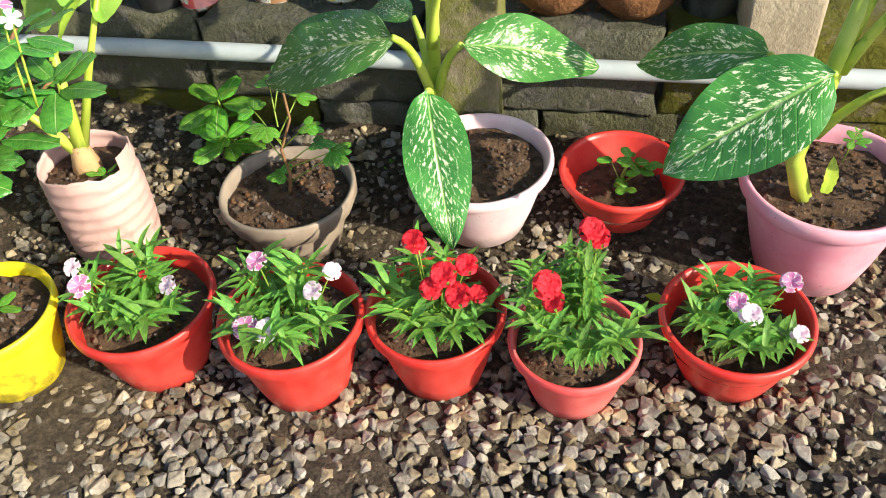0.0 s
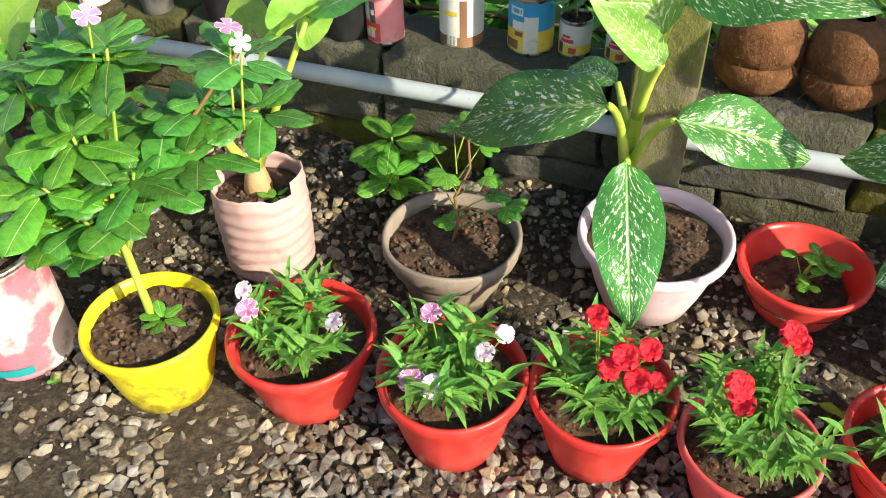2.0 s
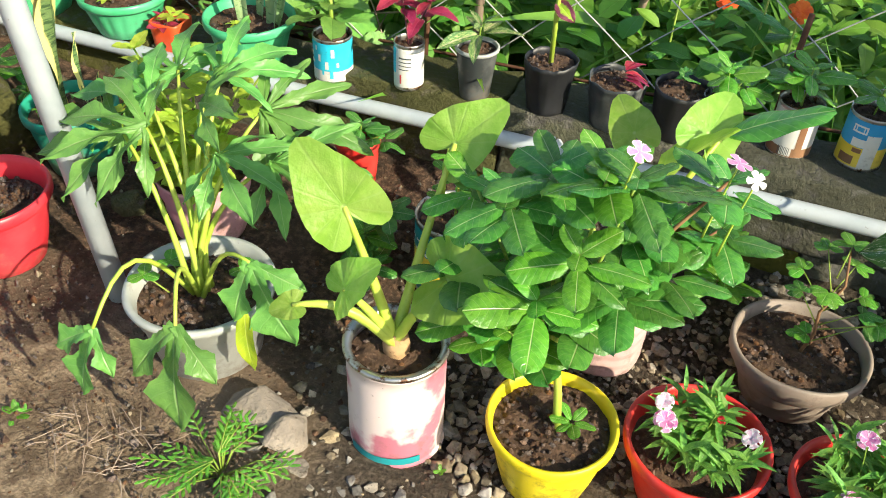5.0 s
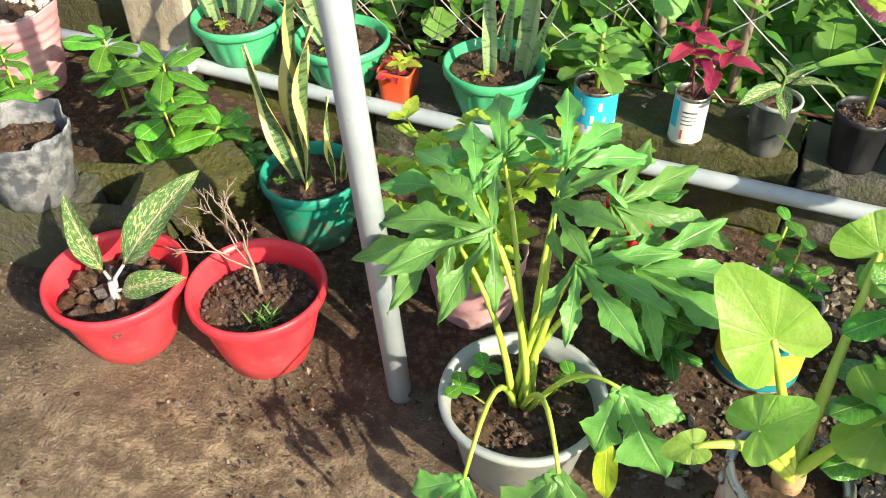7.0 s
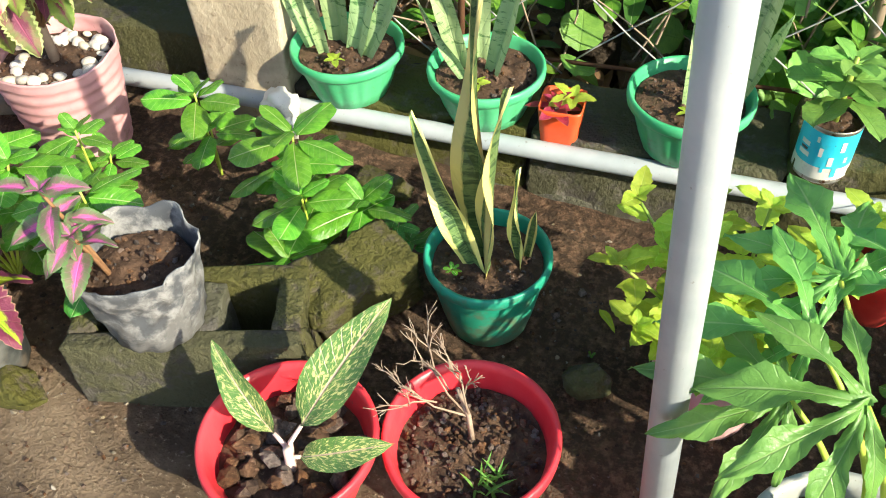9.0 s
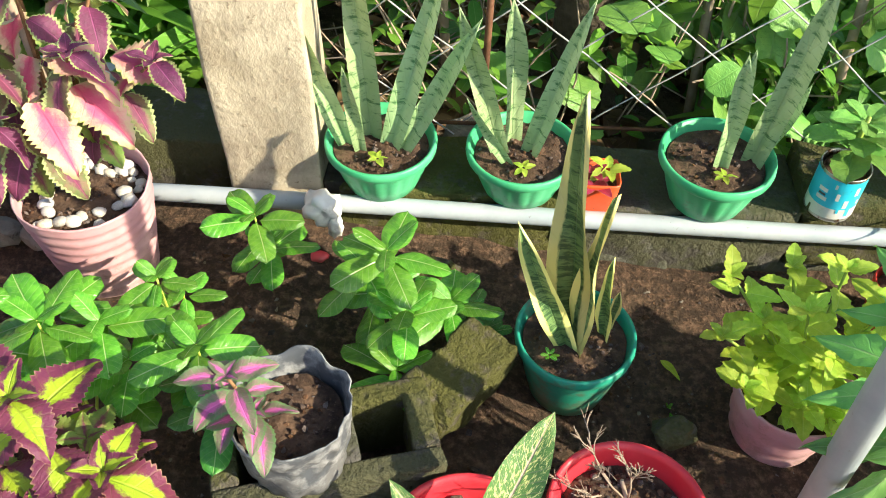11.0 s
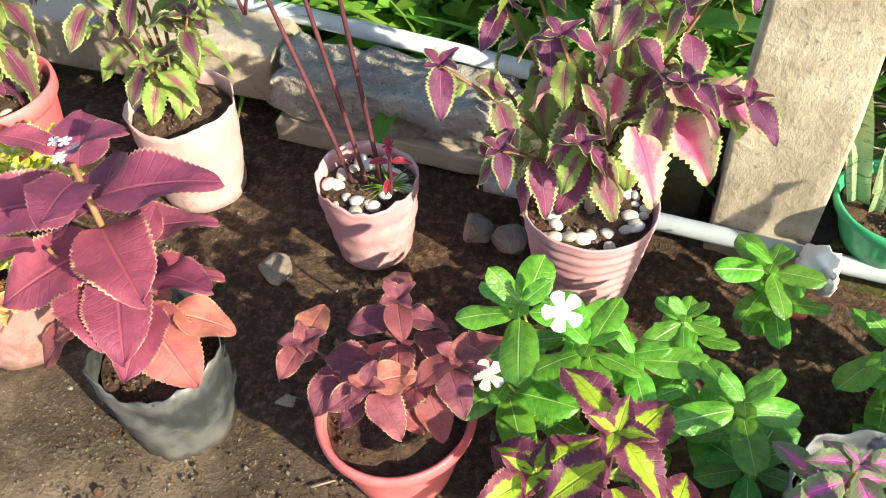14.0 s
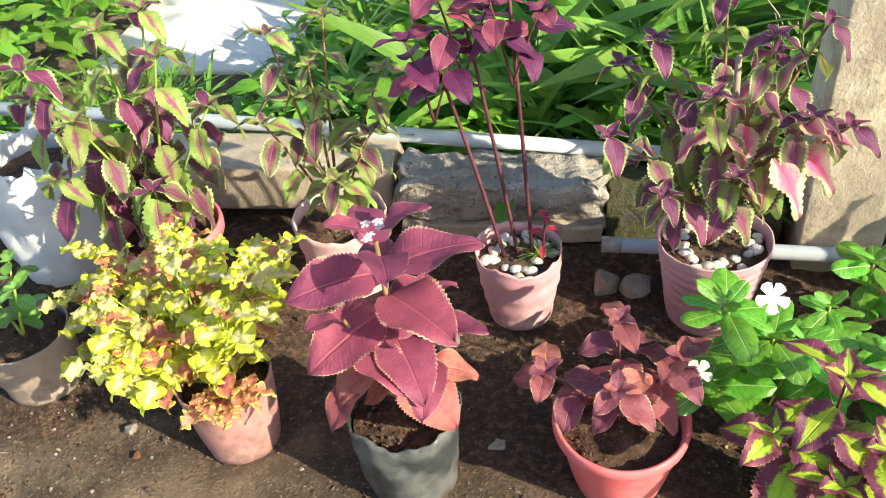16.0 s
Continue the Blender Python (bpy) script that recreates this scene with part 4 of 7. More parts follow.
# ---- ground ----
def build_ground():
    xs = [-60, -30, -15, -9, -7, -6] + list(np.arange(-5.0, 1.61, 0.018)) + [2.5, 4, 8, 25, 60]
    ys = [-60, -30, -12, -4, -1.5, -0.5, 0.0, 0.2] + list(np.arange(0.40, 1.60, 0.018)) + list(np.arange(1.64, 3.6, 0.06)) + [4, 5, 7, 12, 25, 60]
    vs, fs = [], []
    for y in ys:
        for x in xs:
            z = ground_z(x, y)
            if y > 1.7:
                z -= 0.05 * min(1, (y - 1.7) / 0.4)
            if -7 < x < 4 and -1 < y < 5:
                z += 0.012 * noise.noise(Vector((x * 3, y * 3, 1))) + 0.008 * noise.noise(Vector((x * 11, y * 11, 4))) + 0.005 * noise.noise(Vector((x * 29, y * 29, 7)))
            vs.append((x, y, z))
    n = len(xs)
    for j in range(len(ys) - 1):
        for i in range(n - 1):
            fs.append((j * n + i, j * n + i + 1, (j + 1) * n + i + 1, (j + 1) * n + i))
    me = bpy.data.meshes.new("ground")
    me.from_pydata(vs, [], fs)
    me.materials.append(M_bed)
    me.polygons.foreach_set("use_smooth", [True] * len(me.polygons))
    return tagged(new("ground", me), "brown trodden earth with fine grit and clods", "ground", kind="structure")


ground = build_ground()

# ---- low wall, posts, kerb ----
WALL_Y, WALL_D = 1.580, 0.17
wall_back = tagged(new("wall_back"), "low wall of mossy hollow concrete blocks", "wall", kind="structure")
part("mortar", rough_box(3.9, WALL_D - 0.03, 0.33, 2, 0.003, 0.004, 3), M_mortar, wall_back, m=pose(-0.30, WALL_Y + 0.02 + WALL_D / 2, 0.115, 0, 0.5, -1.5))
_blocks = [to_mesh("block", rough_box(0.432, WALL_D, 0.172, 9, 0.011, 0.006, s), M_block) for s in (1, 2, 3, 4)]
for row, (z, off) in enumerate(((0.075, 0.0), (0.25, 0.22))):
    for k in range(-4, 6):
        x = -0.46 + 0.44 * k + off
        if x < -2.1:
            continue
        top = 0.0 if x > -1.35 or row == 0 else -0.035
        part("block", _blocks[(k * 3 + row) % 4], None, wall_back, m=pose(x, WALL_Y + WALL_D / 2 + 0.004 * (k % 3) - 0.0275 * x, z + top, 0, 0, 180 * (k % 2) - 1.5))

post_1 = part("post_1", rough_box(0.178, 0.17, 1.5, 7, 0.007, 0.008, 5), M_post, None, m=pose(-2.336, 1.738, 0.92))
tagged(post_1, "pale square concrete fence post with pitted plaster", "post", kind="structure")
post_2 = part("post_2", rough_box(0.108, 0.12, 1.1, 5, 0.004, 0.006, 6), M_mosspost, None, m=pose(0.075, 1.575, 0.50))
tagged(post_2, "narrow concrete fence post stained with green moss", "post", kind="structure")
post_3 = part("post_3", rough_box(0.12, 0.13, 1.1, 5, 0.004, 0.006, 7), M_concrete, None, m=pose(0.60, 1.60, 0.50))
tagged(post_3, "pale concrete fence post beside the low wall", "post", kind="structure")

kerb_left = part("kerb_left", rough_box(0.40, 0.17, 0.12, 6, 0.008, 0.006, 8), M_block, None, m=pose(-2.645, 1.80, 0.285))
tagged(kerb_left, "low mossy concrete footing between the post and the kerb", "kerb", kind="structure")
kerb_slab = tagged(new("kerb_slab"), "broken pitted concrete kerb piece lying on a ledge", "kerb", kind="structure")
part("slab", rough_box(0.50, 0.16, 0.10, 16, 0.028, 0.014, 9), M_kerb, kerb_slab, m=pose(-3.10, 1.79, 0.335, 0, 1.5, 2))
part("ledge", rough_box(0.49, 0.14, 0.05, 6, 0.006, 0.005, 10), M_concrete, kerb_slab, m=pose(-3.10, 1.765, 0.262, 0, 0, 2))
kerb_beam = part("kerb_beam", rough_box(1.9, 0.17, 0.13, 7, 0.005, 0.008, 11), M_concrete, None, m=pose(-4.32, 1.81, 0.345, 0, 0.5, 2))
tagged(kerb_beam, "straight weathered concrete kerb beam", "kerb", kind="structure")

# ---- pipes and pole ----
pipe = thing("water_pipe", -0.8, 1.58, 0.28, "long pale grey plastic pipe along the low wall", "pipe")
_a, _b2 = Vector((-2.85, 1.642, 0.283)) - pipe.location, Vector((1.6, 1.520, 0.272)) - pipe.location
part("tube", tube([_a.lerp(_b2, i / 12) + Vector((0, 0, 0.003 * math.sin(i * 1.3))) for i in range(13)], 0.0175, seg=20), M_pipe, pipe)
part("thread", tube([_a - (_b2 - _a).normalized() * 0.004, _a + (_b2 - _a).normalized() * 0.04], 0.0188, seg=20), M_bucket, pipe, "dull grey threaded end")
upper = thing("upper_pipe", -3.6, 1.89, 0.41, "grey plastic pipe lying on the kerb", "pipe")
part("tube", tube([Vector((-2.70, 1.885, 0.372)) - upper.location, Vector((-3.7, 1.930, 0.418)) - upper.location, Vector((-5.4, 2.035, 0.45)) - upper.location], 0.020, seg=20), M_pipe, upper)
pole = thing("standing_pole", -1.468, 1.025, 0.095, "white plastic pole standing slightly tilted in the soil", "pole")
part("tube", tube([(0, 0, -0.01), (-0.064, -0.027, 1.0), (-0.13, -0.055, 2.1)], 0.0205, seg=24), M_pipe, pole)
tie = thing("cloth_tie", -2.235, 1.585, 0.30, "white plastic rag knotted round the pipe", "rag")
part("knot", blob(0.030, 4, 3, (1.2, 0.9, 1.1), 0.5, 2.0), M_white, tie, m=pose(0, -0.002, 0.012))
part("loose_end", blob(0.018, 6, 3, (0.8, 0.6, 1.6), 0.5, 2.0), M_white, tie, m=pose(0.022, -0.018, -0.02))

# ---- chain link fence ----
fence = thing("chain_link_fence", -0.5, 1.83, 0.3, "galvanised chain link fence with wide diamonds", "fence")
for k in range(-10, 20):
    for s in (1, -1):
        x0 = -0.24 * k * 1.0 + 0.9
        p, q = Vector((x0, 0.012 * s, 0.0)), Vector((x0 + s * 1.45, 0.012 * s, 1.21))
        lo, hi = -1.72, 2.3
        ts = [t for t in np.linspace(0, 1, 25) if lo < p.lerp(q, t).x < hi]
        if len(ts) > 3:
            pts = [p.lerp(q, t) + Vector((0.004 * math.sin(t * 40 + k), 0.006 * math.sin(t * 24 * math.pi) * s, 0)) for t in ts]
            part("wire", tube(pts, 0.0017, seg=5), M_wire, fence)
part("tension_wire", tube([(-1.72, 0, 0.02), (0, 0.005, 0.016), (2.3, 0, 0.02)], 0.004, seg=6), M_rust, fence, "rusty bottom bar")
for x, h in ((-1.95, 0.55), (-1.14, 0.34), (-0.36, 0.30)):
    bar = thing("rebar_stub", x, 1.79, 0.27, "rusty iron bar standing behind the wall", "bar")
    part("bar", tube([(0, 0, 0), (0.012, 0.01, h)], 0.007, 0.006, 8), M_rust, bar)


# ---- potted plants at the front ----
def pot_thing(name, x, y, rim_z, label, category, group="", turn=0.0):
    z = ground_z(x, y) - 0.004
    ob = thing(name, x, y, z, label, category, group, turn)
    return ob, rim_z - z


FRONT = "pots of the front row"
yel, h = pot_thing("yellow_potted_vinca", -0.605, 0.962, 0.200, "yellow plastic pot with a tall leafy pink periwinkle", "potted plant", FRONT)
taper_pot(yel, 0.106, h, M_yellow, 0.66)
soil(yel, 0.093, h - 0.022, 70, 0.007, seed=2)
r1 = random.Random(11)
stem(yel, [(0.01, 0.0, h - 0.03), (0.0, 0.005, h + 0.06), (-0.02, 0.02, h + 0.16), (-0.03, 0.03, h + 0.26)], 0.0075, 0.005, M_thick)
vinca(yel, (-0.02, 0.02, h + 0.10), [(-0.17, 0.03, 0.40), (-0.04, -0.06, 0.44), (-0.18, 0.10, 0.48), (-0.11, 0.03, 0.53), (0.0, -0.02, 0.50), (0.06, 0.0, 0.44), (-0.06, 0.12, 0.52), (0.05, 0.10, 0.47), (0.01, 0.05, 0.59),
                                     (0.05, 0.03, 0.60), (-0.14, 0.02, 0.31), (-0.08, -0.03, 0.34), (-0.06, 0.06, 0.57), (-0.10, 0.10, 0.40)], r1, L_vinca, 0.092, M_stem, 2, 0.0035)
vinca(yel, (-0.02, 0.03, h + 0.16), [(0.10, 0.12, 0.48), (0.16, 0.14, 0.555), (0.17, 0.15, 0.47), (0.11, 0.07, 0.44)], r1, L_vinca, 0.086, M_wood, 2, 0.004)
rosette(yel, Vector((0.03, -0.005, h + 0.01)), r1, L_vincay, 0.035, 6, 0.5, 1)
for x, y, z, me, s, face in ((0.045, 0.02, 0.645, F_vinca, 0.034, (0.35, -0.25, 0.9)), (-0.075, 0.10, 0.575, F_white, 0.030, (-0.4, -0.5, 0.7)), (0.165, 0.12, 0.598, F_vinca, 0.036, (0.5, 0.1, 0.85)), (0.19, 0.10, 0.590, F_white, 0.028, (0.9, -0.2, 0.3))):
    stem(yel, arc((x - 0.02, y, z - 0.13), (x, y, z - 0.004), 0.05), 0.002, 0.0014, M_thick, "flower_stalk", 5)
    leaf(yel, me, (x, y, z), (1, 0.2, -0.3), s, up=face, name="flower")

red, h = pot_thing("red_potted_dianthus", -0.383, 1.025, 0.180, "red plastic pot of pink fringed dianthus in bloom", "potted plant", FRONT)
taper_pot(red, 0.117, h, M_red)
soil(red, 0.100, h - 0.035, 50, seed=3)
dianthus(red, h - 0.035, 0.090, 0.100, 22, [(-0.058, -0.041, h + 0.063, F_pink, 0.037), (0.070, -0.018, h + 0.053, F_pale, 0.031), (-0.066, -0.027, h + 0.088, F_pale, 0.029), (0.023, 0.000, h + 0.053, F_red, 0.018)], 5)
red, h = pot_thing("red_potted_dianthus", -0.134, 1.008, 0.188, "red plastic pot of leaning pale pink dianthus", "potted plant", FRONT)
taper_pot(red, 0.112, h, M_red)
soil(red, 0.096, h - 0.03, 50, seed=4)
dianthus(red, h - 0.03, 0.098, 0.110, 24, [(-0.037, -0.068, h + 0.043, F_pink, 0.039), (-0.004, -0.074, h + 0.046, F_pale, 0.037), (-0.032, 0.009, h + 0.098, F_pink, 0.033), (0.053, -0.018, h + 0.073, F_pale, 0.029), (0.070, 0.027, h + 0.068, F_pale, 0.028)], 6)
red, h = pot_thing("red_potted_dianthus", 0.079, 1.050, 0.178, "red plastic pot of dianthus with ruffled scarlet flowers", "potted plant", FRONT)
taper_pot(red, 0.108, h, M_red)
soil(red, 0.093, h - 0.03, 50, seed=5)
dianthus(red, h - 0.03, 0.088, 0.098, 20, [(0.023, -0.027, h + 0.098, F_red, 0.048), (0.044, -0.041, h + 0.073, F_red, 0.048), (0.006, -0.036, h + 0.078, F_red, 0.041), (0.053, -0.005, h + 0.098, F_red, 0.041), (-0.024, 0.009, h + 0.128, F_red, 0.039), (-0.019, 0.013, h + 0.113, F_red, 0.033), (0.070, -0.027, h + 0.063, F_red, 0.035)], 7)
red, h = pot_thing("faded_red_potted_dianthus", 0.288, 1.031, 0.155, "faded red pot of bushy dianthus with crimson blooms", "potted plant", FRONT)
taper_pot(red, 0.099, h, M_redfade)
soil(red, 0.085, h - 0.02, 80, seed=6)
dianthus(red, h - 0.02, 0.10, 0.155, 32, [(-0.041, -0.027, h + 0.133, F_red, 0.051), (-0.032, -0.036, h + 0.113, F_red, 0.041), (0.015, 0.054, h + 0.163, F_red, 0.046), (0.025, 0.050, h + 0.153, F_red, 0.039)], 8, None, 0.04)
red, h = pot_thing("red_potted_dianthus", 0.525, 1.098, 0.150, "red plastic pot of low dianthus with lilac flowers", "potted plant", FRONT)
taper_pot(red, 0.115, h, M_red)
soil(red, 0.098, h - 0.045, 40, seed=7)
dianthus(red, h - 0.045, 0.085, 0.094, 20, [(-0.011, -0.023, h + 0.053, F_pink, 0.031), (0.006, -0.041, h + 0.048, F_pale, 0.035), (0.066, 0.018, h + 0.058, F_pink, 0.033), (0.078, -0.045, h + 0.018, F_pale, 0.028)], 9)

# ---- second row at the gravel ----
BACK = "pots of the second row"
tallp, h = pot_thing("cut_container_with_taro", -0.583, 1.292, 0.235, "ridged pale pink cut container with a thick-stemmed plant", "potted plant", BACK)
film_pot(tallp, 0.083, h, M_beige, 0.98, 0.012, 7, 0.012, 3, 0.003, 0.02)
part("torn_flap", patch(0.083, -18, 14, h - 0.03, h + 0.022, n=8), M_beige, tallp, "torn pointed flap")
soil(tallp, 0.077, h - 0.035, 30, seed=8)
part("corm", lathe([(0.004, h - 0.045), (0.024, h - 0.04), (0.026, h - 0.02), (0.020, h + 0.005), (0.015, h + 0.03)], 16), M_corm, tallp)
stem(tallp, [(0, 0, h), (0.012, 0.0, h + 0.10), (0.03, 0.0, h + 0.22)], 0.015, 0.006, M_thick)
stem(tallp, [(0, 0, h), (-0.03, -0.02, h + 0.08), (-0.07, -0.03, h + 0.14)], 0.012, 0.005, M_thick)
stem(tallp, [(0, 0, h), (0.06, 0.02, h + 0.16), (0.12, 0.04, h + 0.30)], 0.009, 0.004, M_thick)
leaf(tallp, L_heart, (0.10, 0.06, h + 0.29), (0.25, 0.7, 0.45), 0.115, up=(0.1, -0.7, 0.5))
leaf(tallp, L_heart, (-0.02, 0.10, h + 0.24), (-0.5, 0.5, 0.5), 0.095, up=(0.1, -0.8, 0.5))
leaf(tallp, L_lime, (0.03, 0.0, h + 0.20), (0.35, 0.1, 0.7), 0.17, wide=0.6)
leaf(tallp, L_vinca, (0.12, 0.04, h + 0.30), (0.8, 0.2, 0.5), 0.17, wide=0.8)
rosette(tallp, Vector((0.045, -0.02, h - 0.02)), r1, L_vincay, 0.028, 5, 0.5, 1)

bowl, h = pot_thing("grey_bowl_pot", -0.233, 1.324, 0.163, "grey-brown scalloped bowl pot with a young rose seedling", "potted plant", BACK)
_n = 64
part("pot", lathe([(0.03, 0.006), (0.075, 0.0), (0.082, 0.004), (0.098, h * 0.55), (0.106, h * 0.60), (0.114, h * 0.68), (0.121, h * 0.82), (0.123, h - 0.004), (0.120, h), (0.114, h - 0.002), (0.110, h * 0.75), (0.085, 0.02)], _n,
                  lambda a, rr, z, i: (rr * (1 + (0.018 * abs(math.sin(a * 8)) if i in (4, 5, 6) else 0) + 0.006 * math.sin(2 * a)), z + 0.003 * math.sin(3 * a) * (i > 6))), M_bowl, bowl)
soil(bowl, 0.109, h - 0.025, 90, 0.008, seed=9)
_p = [(0, 0, h - 0.03), (0.012, 0.0, h + 0.03), (0.006, 0.0, h + 0.08), (0.03, 0.01, h + 0.14), (0.02, 0.03, h + 0.20)]
stem(bowl, _p, 0.0035, 0.002, M_wood)
for (bx, by, bz), sd in (((0.07, 0.0, h + 0.10), 1), ((-0.03, 0.02, h + 0.10), 2), ((0.02, 0.03, h + 0.21), 3), ((-0.01, 0.05, h + 0.18), 4), ((0.09, 0.02, h + 0.06), 5), ((0.04, 0.04, h + 0.165), 6), ((0.0, 0.0, h + 0.025), 7), ((0.06, 0.0, h + 0.135), 3), ((0.10, -0.01, h + 0.09), 4), ((-0.04, 0.03, h + 0.14), 6), ((0.0, -0.03, h + 0.15), 3)):
    stem(bowl, [(0.01, 0.0, max(h, bz - 0.05)), (bx, by, bz)], 0.0014, 0.001, M_stem, "twig", 5)
    d = (Vector((bx, by, bz)) - Vector((0.01, 0, bz - 0.03))).normalized()
    for k in range(5):
        a = math.atan2(d.y, d.x) + (k - 2) * 0.75
        leaf(bowl, L_vincay if sd in (3, 4, 6, 7) else L_vinca, (bx, by, bz), heading(a, r1.uniform(-0.2, 0.3)), 0.030 * r1.uniform(0.8, 1.2), wide=1.15)


def dieff_leaf(parent, base, node, tip, wide=1.0, me=None, up=(0, -0.55, 0.85), rad=0.006):
    """A stalk from node to base and a blade from base to tip."""
    o = parent.location
    base, node, tip = (Vector(p) - o for p in (base, node, tip))
    stem(parent, arc(node, base, 0.12), rad * 1.5, rad * 0.8, M_thick, "stalk", 8)
    leaf(parent, me or L_dieff, base, tip - base + Vector((0, 0, 0.32 * 0.5 * (tip - base).length)), (tip - base).length * 1.04, up=up, wide=wide)


dief, h = pot_thing("pink_potted_dieffenbachia", 0.107, 1.382, 0.203, "pale pink pot with a speckled dumb cane", "potted plant", BACK)
taper_pot(dief, 0.131, h, M_palepink, 0.60)
soil(dief, 0.112, h - 0.025, 90, 0.006, seed=10)
stem(dief, [(-0.05, -0.01, h - 0.03), (-0.065, -0.02, h + 0.10), (-0.06, -0.03, h + 0.20), (-0.05, -0.05, h + 0.34), (-0.03, -0.06, h + 0.46)], 0.015, 0.008, M_thick)
dieff_leaf(dief, (0.020, 1.22, 0.53), (0.045, 1.35, 0.33), (-0.225, 1.255, 0.43), 0.95)
dieff_leaf(dief, (0.105, 1.27, 0.49), (0.047, 1.35, 0.34), (0.312, 1.325, 0.425), 0.95)
dieff_leaf(dief, (0.05, 1.27, 0.41), (0.045, 1.34, 0.33), (0.095, 1.10, 0.265), 0.92, up=(0.05, -0.6, 0.5))
dieff_leaf(dief, (0.01, 1.40, 0.46), (0.045, 1.35, 0.36), (-0.09, 1.47, 0.44), 0.9)
dieff_leaf(dief, (0.07, 1.30, 0.60), (0.05, 1.33, 0.45), (-0.02, 1.26, 0.78), 1.15, L_pale, (0.2, -0.9, 0.2))
dieff_leaf(dief, (0.075, 1.29, 0.56), (0.05, 1.33, 0.45), (0.03, 1.16, 0.66), 0.7, L_pale, (0.2, -0.8, 0.5))
dieff_leaf(dief, (0.09, 1.30, 0.66), (0.055, 1.33, 0.5), (0.27, 1.20, 0.72), 1.0)
dieff_leaf(dief, (0.08, 1.33, 0.62), (0.055, 1.33, 0.5), (0.13, 1.50, 0.80), 0.9)

dief2, h = pot_thing("pink_potted_dieffenbachia", 0.675, 1.335, 0.235, "pink pot with a broad-leaved speckled dumb cane", "potted plant", BACK)
taper_pot(dief2, 0.140, h, M_pink, 0.62)
soil(dief2, 0.120, h - 0.03, 90, 0.007, seed=11)
stem(dief2, [(-0.04, -0.03, h - 0.04), (-0.075, -0.04, h + 0.06), (-0.06, -0.04, h + 0.16), (-0.04, -0.05, h + 0.38)], 0.016, 0.012, M_thick)
dieff_leaf(dief2, (0.60, 1.22, 0.49), (0.61, 1.29, 0.40), (0.405, 1.14, 0.375), 1.25)
dieff_leaf(dief2, (0.55, 1.38, 0.42), (0.61, 1.29, 0.36), (0.35, 1.46, 0.35), 0.95)
dieff_leaf(dief2, (0.70, 1.27, 0.44), (0.62, 1.29, 0.34), (0.83, 1.24, 0.33), 0.95)
dieff_leaf(dief2, (0.69, 1.25, 0.60), (0.63, 1.29, 0.45), (0.86, 1.20, 0.55), 1.0)
dieff_leaf(dief2, (0.66, 1.26, 0.68), (0.63, 1.29, 0.5), (0.72, 1.10, 0.70), 1.0)
dieff_leaf(dief2, (0.62, 1.30, 0.68), (0.63, 1.29, 0.5), (0.52, 1.36, 0.80), 1.0, L_pale)
leaf(dief2, L_lime, (-0.02, -0.05, h), (0.15, 0.1, 1), 0.06, up=(0.3, -1, 0), wide=0.7)
for x, y, sd in ((0.03, 0.06, 1), (0.09, 0.0, 2), (0.085, -0.05, 3), (-0.06, 0.08, 4)):
    stem(dief2, [(x, y, h - 0.03), (x + 0.01, y, h + 0.04)], 0.0012, 0.001, M_stem, "weed_stem", 5)
    rosette(dief2, Vector((x + 0.01, y, h + 0.035)), r1, L_vincay, 0.022, 6, 0.5, 2)

red6, h = pot_thing("red_potted_seedling", 0.355, 1.418, 0.162, "red plastic pot with one small green seedling", "potted plant", BACK)
taper_pot(red6, 0.111, h, M_red)
soil(red6, 0.090, h - 0.055, 40, seed=12)
stem(red6, [(0.0, -0.01, h - 0.06), (0.0, -0.01, h - 0.01), (0.01, -0.01, h + 0.025)], 0.0025, 0.0015, M_stem)
for x, y, z in ((-0.02, -0.01, h + 0.02), (0.012, -0.01, h + 0.03), (0.045, 0.0, h + 0.012), (0.01, -0.03, h - 0.02), (0.03, -0.02, h + 0.005)):
    stem(red6, [(0.0, -0.01, h - 0.03), (x, y, z)], 0.0012, 0.001, M_stem, "twig", 5)
    for k in range(4):
        leaf(red6, L_vincay, (x, y, z), heading(r1.uniform(0, 6.28), r1.uniform(-0.1, 0.5)), 0.026, wide=1.3)

seed_plant = thing("periwinkle_seedling", -0.40, 1.50, ground_z(-0.40, 1.50), "young periwinkle growing in the gravel by the wall", "plant")
vinca(seed_plant, (0, 0, 0), [(0.0, -0.02, 0.145), (0.012, -0.05, 0.075)], r1, L_vincay, 0.082, None, 1)

# ---- middle stretch ----
tin1, h = pot_thing("painted_tin_with_taro", -0.861, 0.943, 0.288, "large pink and white painted tin with a young taro", "potted plant", FRONT)
tin(tin1, 0.080, h, M_tinpink)
part("rim", lathe([(0.0815, h - 0.004), (0.0845, h), (0.0845, h + 0.006), (0.080, h + 0.008), (0.071, h + 0.003), (0.070, h - 0.006)], 40), M_steel, tin1, "rusted steel rim")
part("handle_lug", blob(0.011, 3, 2, (0.6, 1, 1), 0.1), M_steel, tin1, m=pose(-0.081, -0.01, h - 0.03))
part("label", patch(0.0815, 230, 320, 0.012, 0.028), M_lteal, tin1, "peeling teal strip")
soil(tin1, 0.073, h - 0.02, 30, seed=13)
part("corm", lathe([(0.004, h - 0.03), (0.021, h - 0.02), (0.022, h + 0.0), (0.016, h + 0.03)], 16), M_corm, tin1)


